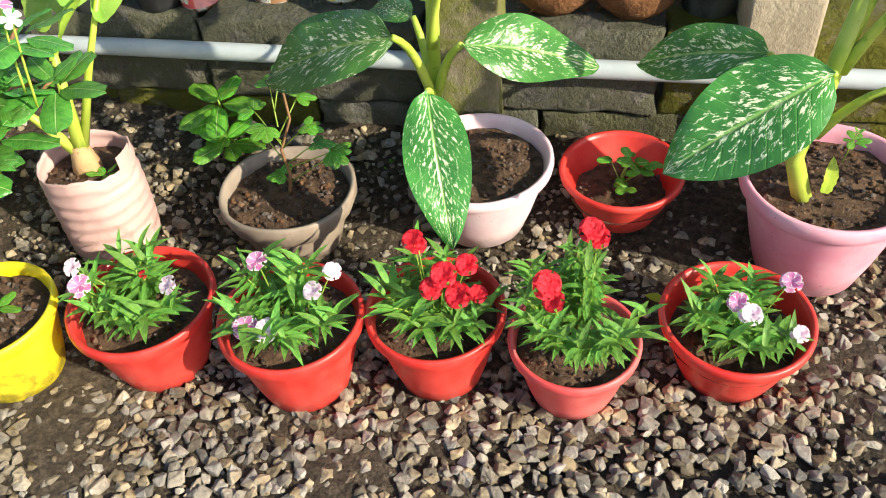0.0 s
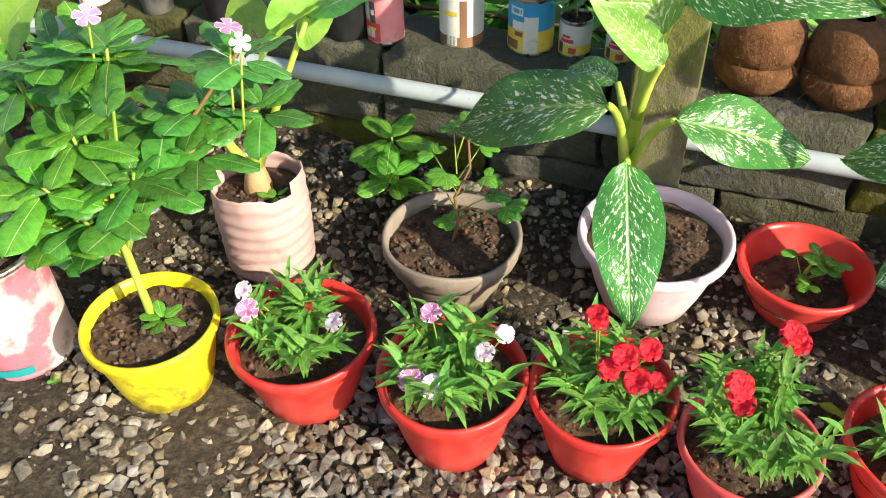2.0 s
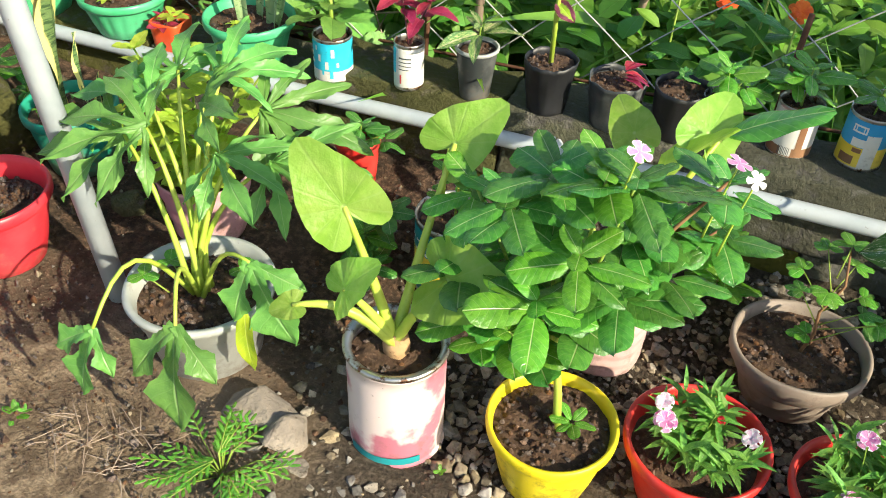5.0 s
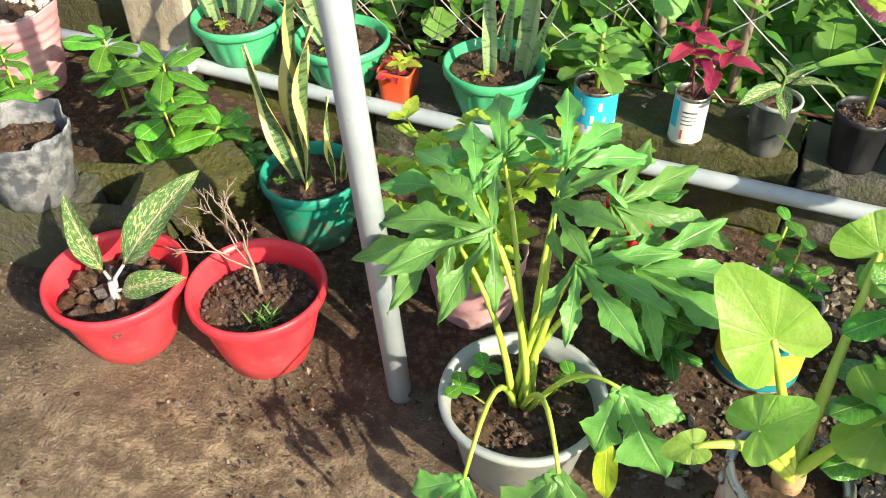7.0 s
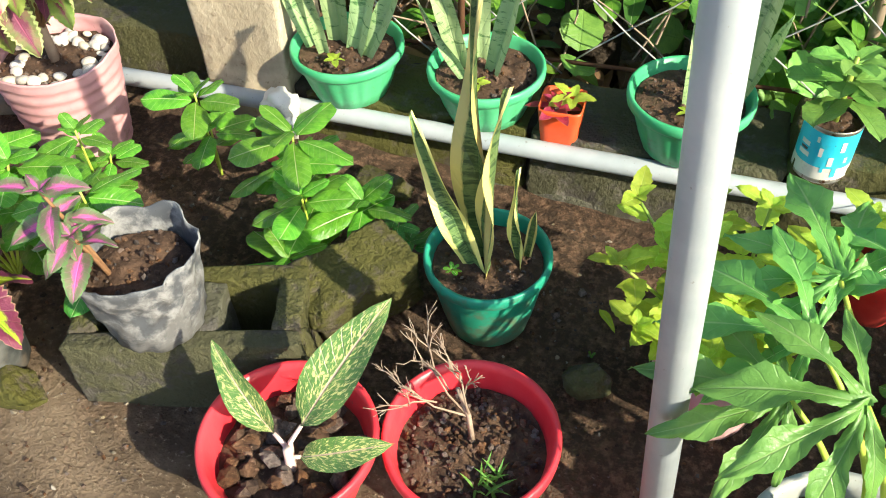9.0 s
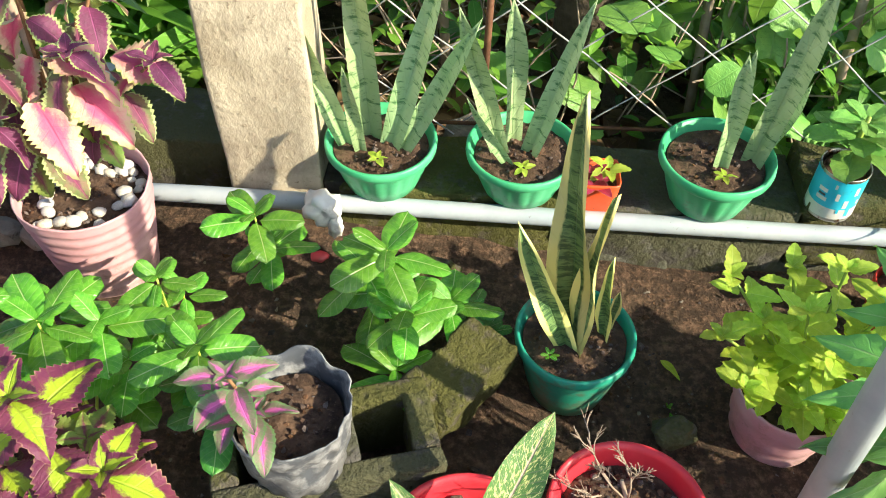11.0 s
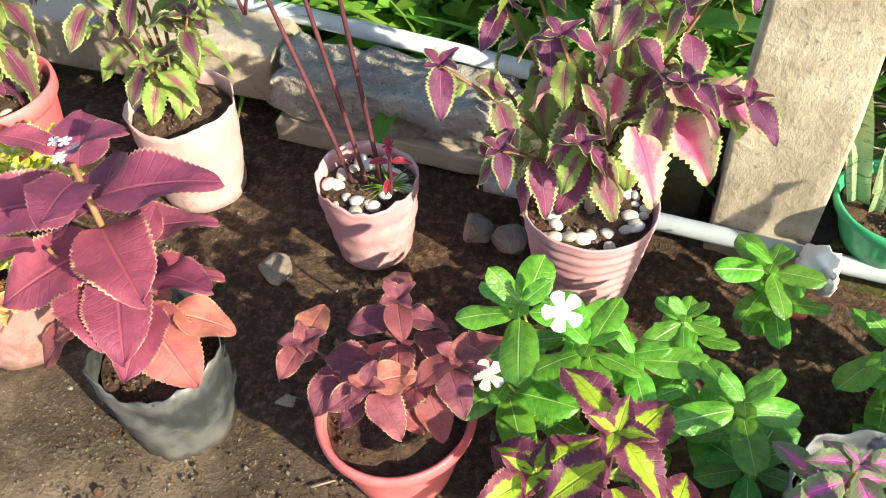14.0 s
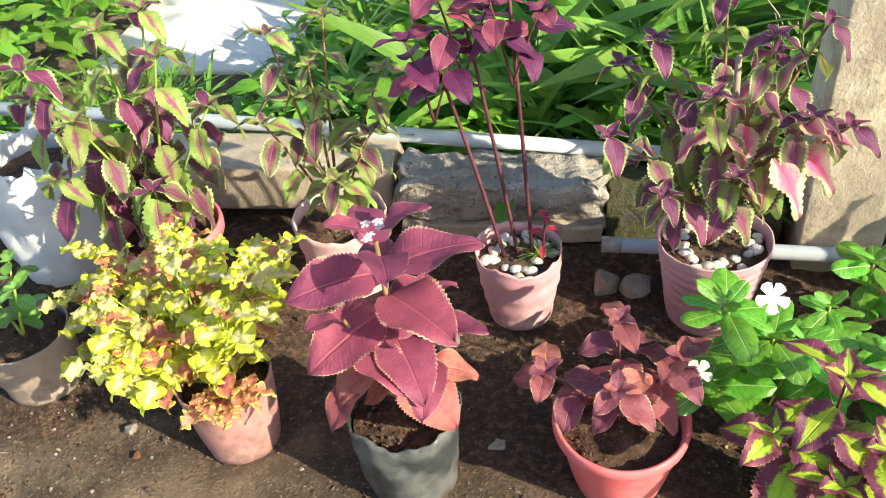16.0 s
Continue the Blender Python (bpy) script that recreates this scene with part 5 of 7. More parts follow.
def taro_leaf(parent, attach, way, length, root, bend=0.06, up=(0, -0.75, 0.6), r0=0.010, axis=(0, 0, 1)):
    o = parent.location
    a, b = Vector(attach) - o, Vector(root) - o
    stem(parent, arc(b, a, bend, 8, axis), r0, 0.004, M_thick, "stalk", 8)
    leaf(parent, L_heart, a, way, length, up=up)


_root = (-0.861, 0.935, 0.30)
taro_leaf(tin1, (-0.939, 0.941, 0.531), (-0.58, -0.05, 0.80), 0.138, _root, 0.03, (0.15, -0.85, 0.55))
taro_leaf(tin1, (-0.832, 1.10, 0.568), (0.55, 0.15, 0.62), 0.118, _root, 0.03, (-0.1, -0.8, 0.45))
taro_leaf(tin1, (-0.785, 0.95, 0.435), (0.6, -0.25, 0.2), 0.145, _root, 0.06, (-0.2, -0.7, 0.7))
taro_leaf(tin1, (-0.925, 0.90, 0.415), (0.55, 0.0, 0.75), 0.095, _root, 0.06, (-0.5, -0.6, 0.4))
taro_leaf(tin1, (-0.995, 0.87, 0.385), (-0.8, -0.3, -0.3), 0.05, _root, 0.18, (0, -0.7, 0.7), 0.012)

bucket, h = pot_thing("grey_bucket_with_cut_leaf_plant", -1.244, 0.985, 0.252, "grey plastic bucket with a large lobed-leaf plant", "potted plant", FRONT)
part("pot", lathe([(0.03, 0.006), (0.085, 0.0), (0.092, 0.004), (0.112, h * 0.72), (0.116, h * 0.73), (0.118, h * 0.88), (0.127, h * 0.90), (0.130, h - 0.006), (0.128, h), (0.118, h - 0.001), (0.113, h - 0.02), (0.092, 0.02)], 56,
                  lambda a, rr, z, i: (rr * (1 + 0.008 * math.sin(2 * a) + 0.004 * math.sin(5 * a)), z)), M_bucket, bucket)
soil(bucket, 0.112, h - 0.035, 90, 0.008, seed=14)


def cut_leaf(parent, attach, way, length, root=(-1.244, 0.985, 0.235), bend=0.05, up=(0, -0.5, 0.85), me=None, r0=0.005):
    o = parent.location
    a, b = Vector(attach) - o, Vector(root) - o
    c = Vector((b.x + 0.2 * (a.x - b.x), b.y + 0.2 * (a.y - b.y), b.z + 0.7 * (a.z - b.z)))
    pts = arc(b, a, bend, 8) if bend > 0.1 else [b * (1 - t) ** 2 + c * 2 * t * (1 - t) + a * t * t for t in (k / 8 for k in range(9))]
    stem(parent, pts, r0, 0.0028, M_thick, "stalk", 7)
    leaf(parent, me or L_cuts[0], a, way, length, up=up)


for k, (a, w, ln) in enumerate((((-1.375, 1.03, 0.535), (-0.85, -0.25, 0.05), 0.17), ((-1.17, 1.13, 0.575), (0.75, 0.30, 0.10), 0.19), ((-1.31, 1.01, 0.575), (-0.75, -0.35, 0.10), 0.17), ((-1.19, 1.02, 0.550), (0.65, -0.45, 0.0), 0.16),
                                ((-1.34, 1.15, 0.600), (-0.55, 0.55, 0.20), 0.17), ((-1.25, 1.14, 0.615), (0.1, 0.7, 0.25), 0.17), ((-1.12, 1.06, 0.530), (0.9, -0.15, 0.05), 0.18), ((-1.24, 1.07, 0.605), (0.3, -0.2, 0.35), 0.13), ((-1.36, 1.09, 0.570), (-0.9, 0.2, 0.15), 0.17))):
    cut_leaf(bucket, (a[0], a[1], a[2] - 0.045), w, ln, (-1.244 + 0.012 * (k % 3 - 1), 0.985 + 0.012 * (k // 3 - 1), 0.235), 0.03, me=L_cuts[k % 3], r0=0.0065)
cut_leaf(bucket, (-1.145, 0.79, 0.36), (0.1, -0.55, -0.65), 0.17, (-1.24, 0.97, 0.235), 0.35, (0, -0.8, 0.5), L_cut2)
cut_leaf(bucket, (-1.255, 0.745, 0.355), (-0.25, -0.4, -0.75), 0.13, (-1.25, 0.97, 0.235), 0.40, (0, -0.8, 0.5), L_cut2)
cut_leaf(bucket, (-1.10, 0.93, 0.385), (0.45, -0.35, -0.65), 0.16, (-1.23, 0.97, 0.235), 0.25, (0.1, -0.8, 0.5), L_cut2)
L_yel = leaf_mesh("yellowing_leaf", M_lf_cuty, 0.16, oval, 8, 4, 0.3, 0.3, 0.03)
leaf(bucket, L_yel, Vector((-1.10, 0.90, 0.31)) - bucket.location, (0.1, -0.4, -0.9), 0.12, up=(0, -0.9, 0.3))
for x, y in ((-0.07, 0.02), (-0.09, -0.03), (0.06, 0.05)):
    stem(bucket, [(x * 0.6, y * 0.6, h - 0.03), (x, y, h + 0.01)], 0.0015, 0.001, M_stem, "weed_stem", 5)
    for k in range(3):
        leaf(bucket, L_vincay, (x, y, h + 0.01), heading(k * 2.1, 0.2), 0.03, wide=1.5)

ctin, h = pot_thing("paint_tin_with_seedlings", -0.899, 1.326, 0.262, "teal and yellow paint tin with thin seedlings", "potted plant", BACK)
tin(ctin, 0.073, h, M_steel)
part("label", patch(0.0752, 0, 360, 0.012, h * 0.17, n=36), M_lteal, ctin, "teal lower band")
part("label", patch(0.0752, 0, 360, h * 0.17, h * 0.60, n=36), M_lyellow, ctin, "yellow middle band")
part("label", patch(0.0752, 0, 360, h * 0.60, h * 0.93, n=36), M_lteal, ctin, "teal upper band")
for k in range(18):
    part("print_mark", patch(0.0762, 20 * k, 20 * k + 9, h * 0.62, h * 0.66, n=3), M_white, ctin)
    if k % 3:
        part("print_mark", patch(0.0762, 20 * k + 2, 20 * k + 17, h * 0.75, h * 0.78, n=3), M_white, ctin)
soil(ctin, 0.067, h - 0.03, 30, seed=15)
for x, y, hh, n in ((-0.03, 0.01, 0.15, 5), (0.0, 0.0, 0.13, 5), (0.035, -0.01, 0.07, 4)):
    stem(ctin, [(x, y, h - 0.03), (x + 0.01, y, h + hh)], 0.003, 0.002, M_thick)
    for k in range(n):
        for q in (0, 3.14):
            leaf(ctin, L_vincay, (x + 0.01 * k / n, y, h + 0.02 + (hh - 0.02) * k / (n - 1)), heading(k * 1.3 + q, 0.3), 0.032, wide=1.2)

pinkb, h = pot_thing("pink_nursery_pot", -1.420, 1.275, 0.258, "dusty pink nursery pot with yellow-green foliage", "potted plant", BACK)
film_pot(pinkb, 0.096, h, M_bagpink, 0.74, 0.012, 3, 0.0, 4, 0.003, 0.01)
soil(pinkb, 0.088, h - 0.03, 30, seed=16)
coleus(pinkb, (0, 0, h - 0.03), [(-0.10, 0.0, h + 0.17), (0.0, -0.05, h + 0.15), (0.02, 0.06, h + 0.22), (0.10, 0.02, h + 0.20), (-0.05, 0.08, h + 0.20), (0.08, -0.07, h + 0.10), (0.14, 0.06, h + 0.23), (-0.02, -0.08, h + 0.06), (0.05, -0.09, h + 0.02), (-0.16, -0.02, h + 0.15), (-0.12, -0.07, h + 0.09), (-0.06, -0.03, h + 0.23), (-0.15, 0.05, h + 0.21)], random.Random(21), [L_lime], 0.062, M_stem, 5, 0.4, 0.05)

orp, h = pot_thing("small_red_pot", -1.180, 1.50, 0.262, "small red pot with a dark green seedling", "potted plant", BACK)
taper_pot(orp, 0.050, h, M_red, 0.7)
soil(orp, 0.042, h - 0.02, 15, seed=17)
vinca(orp, (0, 0, h - 0.02), [(0.02, -0.02, h + 0.05), (0.06, 0.0, h + 0.02)], r1, L_vinca, 0.062, None, 1)
darkp = thing("dark_leaved_seedling", -1.075, 1.30, ground_z(-1.075, 1.30), "dark green leafy seedling growing in the soil", "plant")
vinca(darkp, (0, 0, 0), [(0.0, -0.01, 0.10), (0.04, 0.02, 0.15), (-0.04, 0.02, 0.07), (0.03, -0.04, 0.05)], r1, L_vinca, 0.058, None, 3)

red_d, h = pot_thing("red_pot_with_dry_plant", -1.722, 1.020, 0.293, "dusty red pot with a dried brown twiggy plant", "potted plant", FRONT)
taper_pot(red_d, 0.119, h, M_redbed)
soil(red_d, 0.100, h - 0.045, 110, 0.008, seed=18)
rt = random.Random(31)
_main = [(0.0, 0.01, h - 0.05), (-0.005, 0.01, h + 0.02), (-0.02, 0.015, h + 0.07)]
stem(red_d, _main, 0.004, 0.003, M_drytwig)


def twigs(parent, p, d, ln, depth, r):
    q = p + d * ln
    bm = tube([p, p.lerp(q, 0.5) + Vector((r.uniform(-1, 1), r.uniform(-1, 1), r.uniform(-1, 1))) * ln * 0.08, q], 0.0011 * (0.5 + 0.35 * depth), 0.0008 * (0.5 + 0.3 * depth), 5)
    part("twig", bm, M_drytwig, parent)
    if depth:
        for _ in range(3 if depth > 1 else 4):
            nd = (d + Vector((r.uniform(-1, 1), r.uniform(-1, 1), r.uniform(-0.4, 0.9))) * 0.65).normalized()
            twigs(parent, p.lerp(q, r.uniform(0.5, 1)), nd, ln * r.uniform(0.45, 0.7), depth - 1, r)


for d in ((-0.75, -0.1, 0.45), (-0.1, 0.0, 1.0), (-0.55, 0.15, 0.75)):
    twigs(red_d, Vector(_main[1]), Vector(d).normalized(), 0.085, 3, rt)
for k in range(26):
    leaf(red_d, L_dianthus, (0.035 + rt.uniform(-0.02, 0.02), -0.045 + rt.uniform(-0.02, 0.02), h - 0.04), heading(rt.uniform(0, 6.28), rt.uniform(0.4, 1.3)), 0.032, wide=0.7)

red_a, h = pot_thing("red_pot_with_variegated_plant", -1.949, 0.948, 0.306, "red pot of cloddy soil with a variegated aglaonema", "potted plant", FRONT)
taper_pot(red_a, 0.120, h, M_redbed)
soil(red_a, 0.100, h - 0.05, 70, 0.015, seed=19)
for base, tip in (((0.0, -0.01, h - 0.01), (-0.10, 0.02, h + 0.095)), ((0.01, -0.01, h), (0.10, 0.10, h + 0.15)), ((0.01, -0.02, h - 0.02), (0.135, -0.02, h + 0.035))):
    b, t = Vector(base), Vector(tip)
    mid = b.lerp(t, 0.14)
    stem(red_a, [(0.01, -0.02, h - 0.06), b, mid], 0.0045, 0.0026, M_palestalk, "stalk", 7)
    leaf(red_a, L_agl, mid, t - mid + Vector((0, 0, 0.015)), (t - mid).length * 1.12, up=(-0.1, -0.75, 0.65))
stem(red_a, [(0.01, -0.025, h - 0.06), (0.01, -0.02, h)], 0.008, 0.006, M_palestalk, "stem", 8)

grn, h = pot_thing("green_pot_with_snake_plant", -1.780, 1.335, 0.295, "dark green pot with a yellow-edged snake plant", "potted plant", BACK)
taper_pot(grn, 0.102, h, M_teal, 0.66)
soil(grn, 0.087, h - 0.025, 60, 0.005, seed=20)
swords(grn, h - 0.03, [(-0.005, 0.0, -0.10, 0.12, 0.46, -0.5), (0.008, -0.012, -0.02, 0.04, 0.33, -0.9), (-0.012, -0.015, -0.36, 0.0, 0.29, 0.1), (0.05, 0.01, -0.10, 0.0, 0.19, -0.6), (0.055, 0.025, 0.12, 0.04, 0.10, 0.2)], L_snakey)
rosette(grn, Vector((-0.045, -0.045, h - 0.005)), r1, L_vincay, 0.016, 6, 0.5, 1)

# ---- bag on the block ----
blk = thing("hollow_block", -2.165, 1.10, 0.135, "mossy hollow concrete block lying by the pots", "block", turn=16)
for nm, sx, sy, px, py in (("face_shell", 0.335, 0.032, 0, -0.062), ("face_shell", 0.335, 0.032, 0, 0.062), ("web", 0.04, 0.093, -0.147, 0), ("web", 0.04, 0.093, 0.147, 0), ("web", 0.035, 0.093, 0.03, 0)):
    part(nm, rough_box(sx, sy, 0.19, 4, 0.005, 0.005, 3 + int(px * 50)), M_block, blk, m=pose(px, py, 0.095))
slab = part("broken_block", rough_box(0.18, 0.095, 0.16, 8, 0.014, 0.008, 14), M_block, None, m=pose(-1.978, 1.262, 0.232, 14, -8, 50))
tagged(slab, "broken mossy concrete block leaning against its neighbour", "block")

bag, _h = thing("grey_grow_bag_with_coleus", -2.196, 1.070, 0.322, "dusty grey grow bag with a magenta coleus", "potted plant"), 0.11
film_pot(bag, 0.084, 0.145, M_greybag, 0.80, 0.06, 0, 0.014, 7, 0.002, 0.02)
soil(bag, 0.072, 0.105, 30, seed=22)
coleus(bag, (-0.03, -0.02, 0.10), [(-0.045, -0.05, 0.28), (-0.07, -0.035, 0.21), (-0.02, -0.06, 0.22)], random.Random(5), [L_mag], 0.060, M_wood, 3, 0.66, 0.30)

# ---- bed of young periwinkles ----
rv = random.Random(41)
VB = "periwinkles planted in the bed"
for x, y, tips, size, me in ((-2.325, 1.475, [(0.0, -0.01, 0.20), (0.02, -0.02, 0.14)], 0.078, L_vincay),
                             (-2.09, 1.355, [(0.0, 0.0, 0.28), (0.035, -0.07, 0.22), (-0.04, 0.04, 0.19), (0.10, 0.0, 0.16), (0.02, -0.12, 0.13)], 0.092, L_vincay),
                             (-2.345, 1.18, [(0.0, -0.01, 0.25), (0.03, -0.05, 0.17), (-0.05, 0.02, 0.17)], 0.090, L_vinca),
                             (-2.56, 1.17, [(0.0, 0.0, 0.29), (-0.09, -0.03, 0.38), (-0.10, -0.05, 0.22), (0.06, 0.04, 0.24), (-0.03, 0.07, 0.22), (0.10, 0.01, 0.19)], 0.094, L_vincay),
                             (-2.44, 1.30, [(0.0, 0.0, 0.24), (0.02, 0.03, 0.17)], 0.062, L_vincay),
                             (-1.955, 1.40, [(0.0, 0.0, 0.10), (0.03, -0.02, 0.07)], 0.05, L_vinca)):
    v = thing("periwinkle", x, y, ground_z(x, y) - 0.003, "young glossy periwinkle planted in dark soil", "plant", VB)
    vinca(v, (0, 0, 0), tips, rv, me, size, M_thick, 1, 0.003)
    if x == -2.56:
        tagged(v, "bushy periwinkle with white five-petalled flowers")
        leaf(v, F_white, (-0.03, -0.06, 0.425), (1, 0, 0), 0.052, up=(0, -0.7, 0.7), name="flower")
        leaf(v, F_white, (-0.125, -0.06, 0.245), (1, 0, 0), 0.048, up=(0.1, -0.8, 0.6), name="flower")


def pebbles(parent, r, z, n, seed, size=0.011):
    rr = random.Random(seed)
    for k in range(n):
        a, d = 6.28 * k / n * 2.4 + rr.uniform(-0.2, 0.2), r * rr.uniform(0.55, 0.95)
        s = size * rr.uniform(0.7, 1.4)
        part("pebble", PEBBLES[k % 3], None, parent, m=pose(d * math.cos(a), d * math.sin(a), z + s * 0.4, rr.uniform(-25, 25), rr.uniform(-25, 25), rr.uniform(0, 360)) @ Matrix.Diagonal((s, s * 0.8, s * 0.6, 1)))


PEBBLES = [to_mesh("pebble", blob(1.0, s, 2, (1, 1, 1), 0.14, 1.0), M_pebble) for s in (1, 2, 3)]

# ---- coleus pots ----
CO = "coleus pots"
tall, h = pot_thing("pink_pot_with_tall_coleus", -2.627, 1.505, 0.428, "dusty pink pot of white pebbles with a tall coleus", "potted plant", CO)
film_pot(tall, 0.115, h, M_bagpink, 0.72, 0.010, 9, 0.006, 5, 0.003, 0.0)
soil(tall, 0.107, h - 0.03, 60, seed=23)
pebbles(tall, 0.102, h - 0.028, 42, 3, 0.0112)
rc = random.Random(51)
_tips = [(-0.22, -0.10, h + 0.30), (-0.14, 0.03, h + 0.42), (-0.05, -0.10, h + 0.38), (0.05, -0.04, h + 0.46), (0.12, -0.10, h + 0.34), (0.15, 0.05, h + 0.44), (-0.02, 0.10, h + 0.48), (0.0, -0.15, h + 0.25), (-0.12, -0.14, h + 0.20), (0.20, -0.03, h + 0.28), (-0.20, 0.05, h + 0.36), (0.08, 0.10, h + 0.36)]
stem(tall, [(0, 0, h - 0.03), (0.0, 0.0, h + 0.06), (0.01, 0.0, h + 0.18), (0.0, 0.01, h + 0.40)], 0.010, 0.006, M_drytwig)
coleus(tall, (0.0, 0.0, h + 0.04), _tips, rc, [L_tall, L_tallg, L_tallg, L_tallp, L_tall, L_tall, L_tallg, L_tallpink], 0.090, M_wood, 5, 0.38, 0.95, 0.0045, top_me=L_tallp)
for a, e, p in ((-0.5, -0.4, (0.10, -0.08, h + 0.27)), (-0.2, -0.2, (0.08, -0.08, h + 0.33)), (0.0, -0.3, (0.14, -0.02, h + 0.28)), (-0.8, -0.5, (0.06, -0.12, h + 0.27))):
    leaf(tall, L_tallpink, p, heading(a, e), 0.112, roll=rc.uniform(-0.3, 0.3))

limep = thing("lime_and_purple_coleus_pot", -2.495, 1.000, ground_z(-2.495, 1.0) - 0.004, "small pot of pale stones with a lime and purple coleus", "potted plant", CO)
film_pot(limep, 0.075, 0.14, M_darkbag, 0.85, 0.03, 0, 0.01, 8, 0.002)
soil(limep, 0.068, 0.115, 20, seed=24)
pebbles(limep, 0.06, 0.115, 12, 4, 0.012)
coleus(limep, (0, 0, 0.115), [(0.0, -0.01, 0.385), (-0.085, -0.03, 0.27), (0.08, -0.03, 0.25), (0.01, -0.09, 0.23)], random.Random(8), [L_limep], 0.116, M_purplestem, 3, 0.5, 0.35)
coleus(limep, (0, 0, 0.115), [(0.03, 0.03, 0.22), (-0.05, -0.03, 0.19)], random.Random(9), [L_tallg], 0.085, M_purplestem, 3, 0.5, 0.3)

darkc, h = pot_thing("red_pot_with_maroon_coleus", -2.811, 1.061, 0.378, "coral red pot with a maroon coleus", "potted plant", CO)
taper_pot(darkc, 0.121, h, M_coral, 0.64)
soil(darkc, 0.104, h - 0.03, 40, seed=25)
coleus(darkc, (0.0, 0.01, h - 0.03), [(-0.13, 0.0, h + 0.10), (-0.01, -0.055, h + 0.125), (0.095, 0.02, h + 0.135), (-0.01, 0.07, h + 0.16)], random.Random(12), [L_dark, L_rust, L_dark, L_dark], 0.080, M_purplestem, 4, 0.45, 0.40)

thin, h = pot_thing("pink_pot_with_thin_purple_plant", -3.028, 1.480, 0.400, "pink ridged pot of white pebbles with thin purple stems", "potted plant", CO)
film_pot(thin, 0.094, h, M_bagpink, 0.74, 0.014, 4, 0.014, 9, 0.003, 0.02)
soil(thin, 0.086, h - 0.03, 30, seed=26)
pebbles(thin, 0.078, h - 0.028, 26, 6, 0.012)
for x0, x1, y1, hh in ((-0.03, -0.14, -0.05, 0.52), (0.0, -0.08, -0.04, 0.60), (0.03, 0.01, -0.06, 0.60)):
    stem(thin, arc((x0, 0.0, h - 0.03), (x1, y1, h + hh), 0.03), 0.0045, 0.0032, M_purplestem)
    coleus(thin, (x1, y1, h + hh - 0.18), [(x1 - 0.03, y1 - 0.03, h + hh), (x1 + 0.05, y1, h + hh - 0.04)], random.Random(int(hh * 100) + int(x1 * 100)), [L_deep, L_deep, L_purple], 0.072, M_purplestem, 3, 0.5, 0.45, 0.003)
coleus(thin, (0.05, -0.01, h - 0.03), [(0.06, -0.02, h + 0.10)], random.Random(2), [L_redcol], 0.035, M_purplestem, 3)
for k in range(18):
    leaf(thin, L_grass, (0.045, 0.0, h - 0.02), heading(rc.uniform(0, 6.28), rc.uniform(0.5, 1.2)), 0.06)

purp, h = pot_thing("dark_bag_with_purple_coleus", -3.195, 1.035, 0.405, "dark grow bag with a large purple and rust coleus", "potted plant", CO)
film_pot(purp, 0.102, h, M_darkbag, 0.86, 0.055, 0, 0.022, 10, 0.002, 0.02)
soil(purp, 0.092, h - 0.045, 50, seed=27)
stem(purp, [(0.02, 0.0, h - 0.05), (0.01, 0.0, h + 0.12), (0.005, 0.005, h + 0.365)], 0.007, 0.004, M_wood)
rp = random.Random(14)
SHOOTS = (((0.005, 0.005), 0.375, 8, 0.138), ((-0.055, -0.04), 0.24, 3, 0.105), ((0.07, -0.01), 0.235, 4, 0.105))
for n, ((sx, sy), top, pairs, size) in enumerate(SHOOTS):
    if n:
        stem(purp, arc((0.01, 0.0, h + 0.03), (sx, sy, h + top), 0.06, 6, (sx * 3, sy * 3, 0)), 0.005, 0.003, M_wood)
    for k in range(pairs):
        f = k / (pairs - 1)
        z, el = top - (0.27 if n == 0 else 0.13) * f, 0.62 - 1.0 * f
        for q in (0, math.pi):
            a = 0.45 + 0.6 * n + k * math.pi / 2 * 1.04 + q + rp.uniform(-0.25, 0.25)
            me = L_rust if f > rp.uniform(0.35, 1.4) else L_purple
            base = Vector((sx * (0.75 + 0.25 * (1 - f)), sy * (0.75 + 0.25 * (1 - f)), h + z)) + heading(a, el + 0.2) * 0.018
            leaf(purp, me, base, heading(a, el + rp.uniform(-0.15, 0.15)), size * (0.55 + 0.45 * min(1, 4 * f)) * rp.uniform(0.82, 1.1), roll=rp.uniform(-0.35, 0.35))
for k in range(5):
    leaf(purp, F_white, (0.005 + rp.uniform(-0.012, 0.012), rp.uniform(-0.012, 0.012), h + 0.375 + 0.008 * k), (1, k - 2, 0.2), 0.018, name="flower")

ycol, h = pot_thing("brown_pot_with_yellow_coleus", -3.555, 1.085, 0.395, "brown-pink pot overflowing with frilly yellow coleus", "potted plant", CO)
film_pot(ycol, 0.092, h, M_shadedpot, 0.80, 0.012, 0, 0.0, 11, 0.003, 0.02)
soil(ycol, 0.084, h - 0.03, 20, seed=28)
ry = random.Random(61)
_yt = [(ry.uniform(-0.27, 0.15), ry.uniform(-0.14, 0.17), h + 0.06 + ry.uniform(0, 0.25)) for _ in range(26)]
coleus(ycol, (0, 0, h - 0.03), _yt, ry, [L_yellow, L_yellow, L_ycream, L_yellow, L_yred], 0.078, M_stem, 4, 0.6, 0.1, 0.003)
coleus(ycol, (0.02, -0.04, h - 0.02), [(0.06, -0.10, h + 0.03), (0.09, -0.08, h + 0.05), (0.02, -0.12, h + 0.05)], ry, [L_yred], 0.055, M_stem, 4, 0.5, 0.3, 0.003)

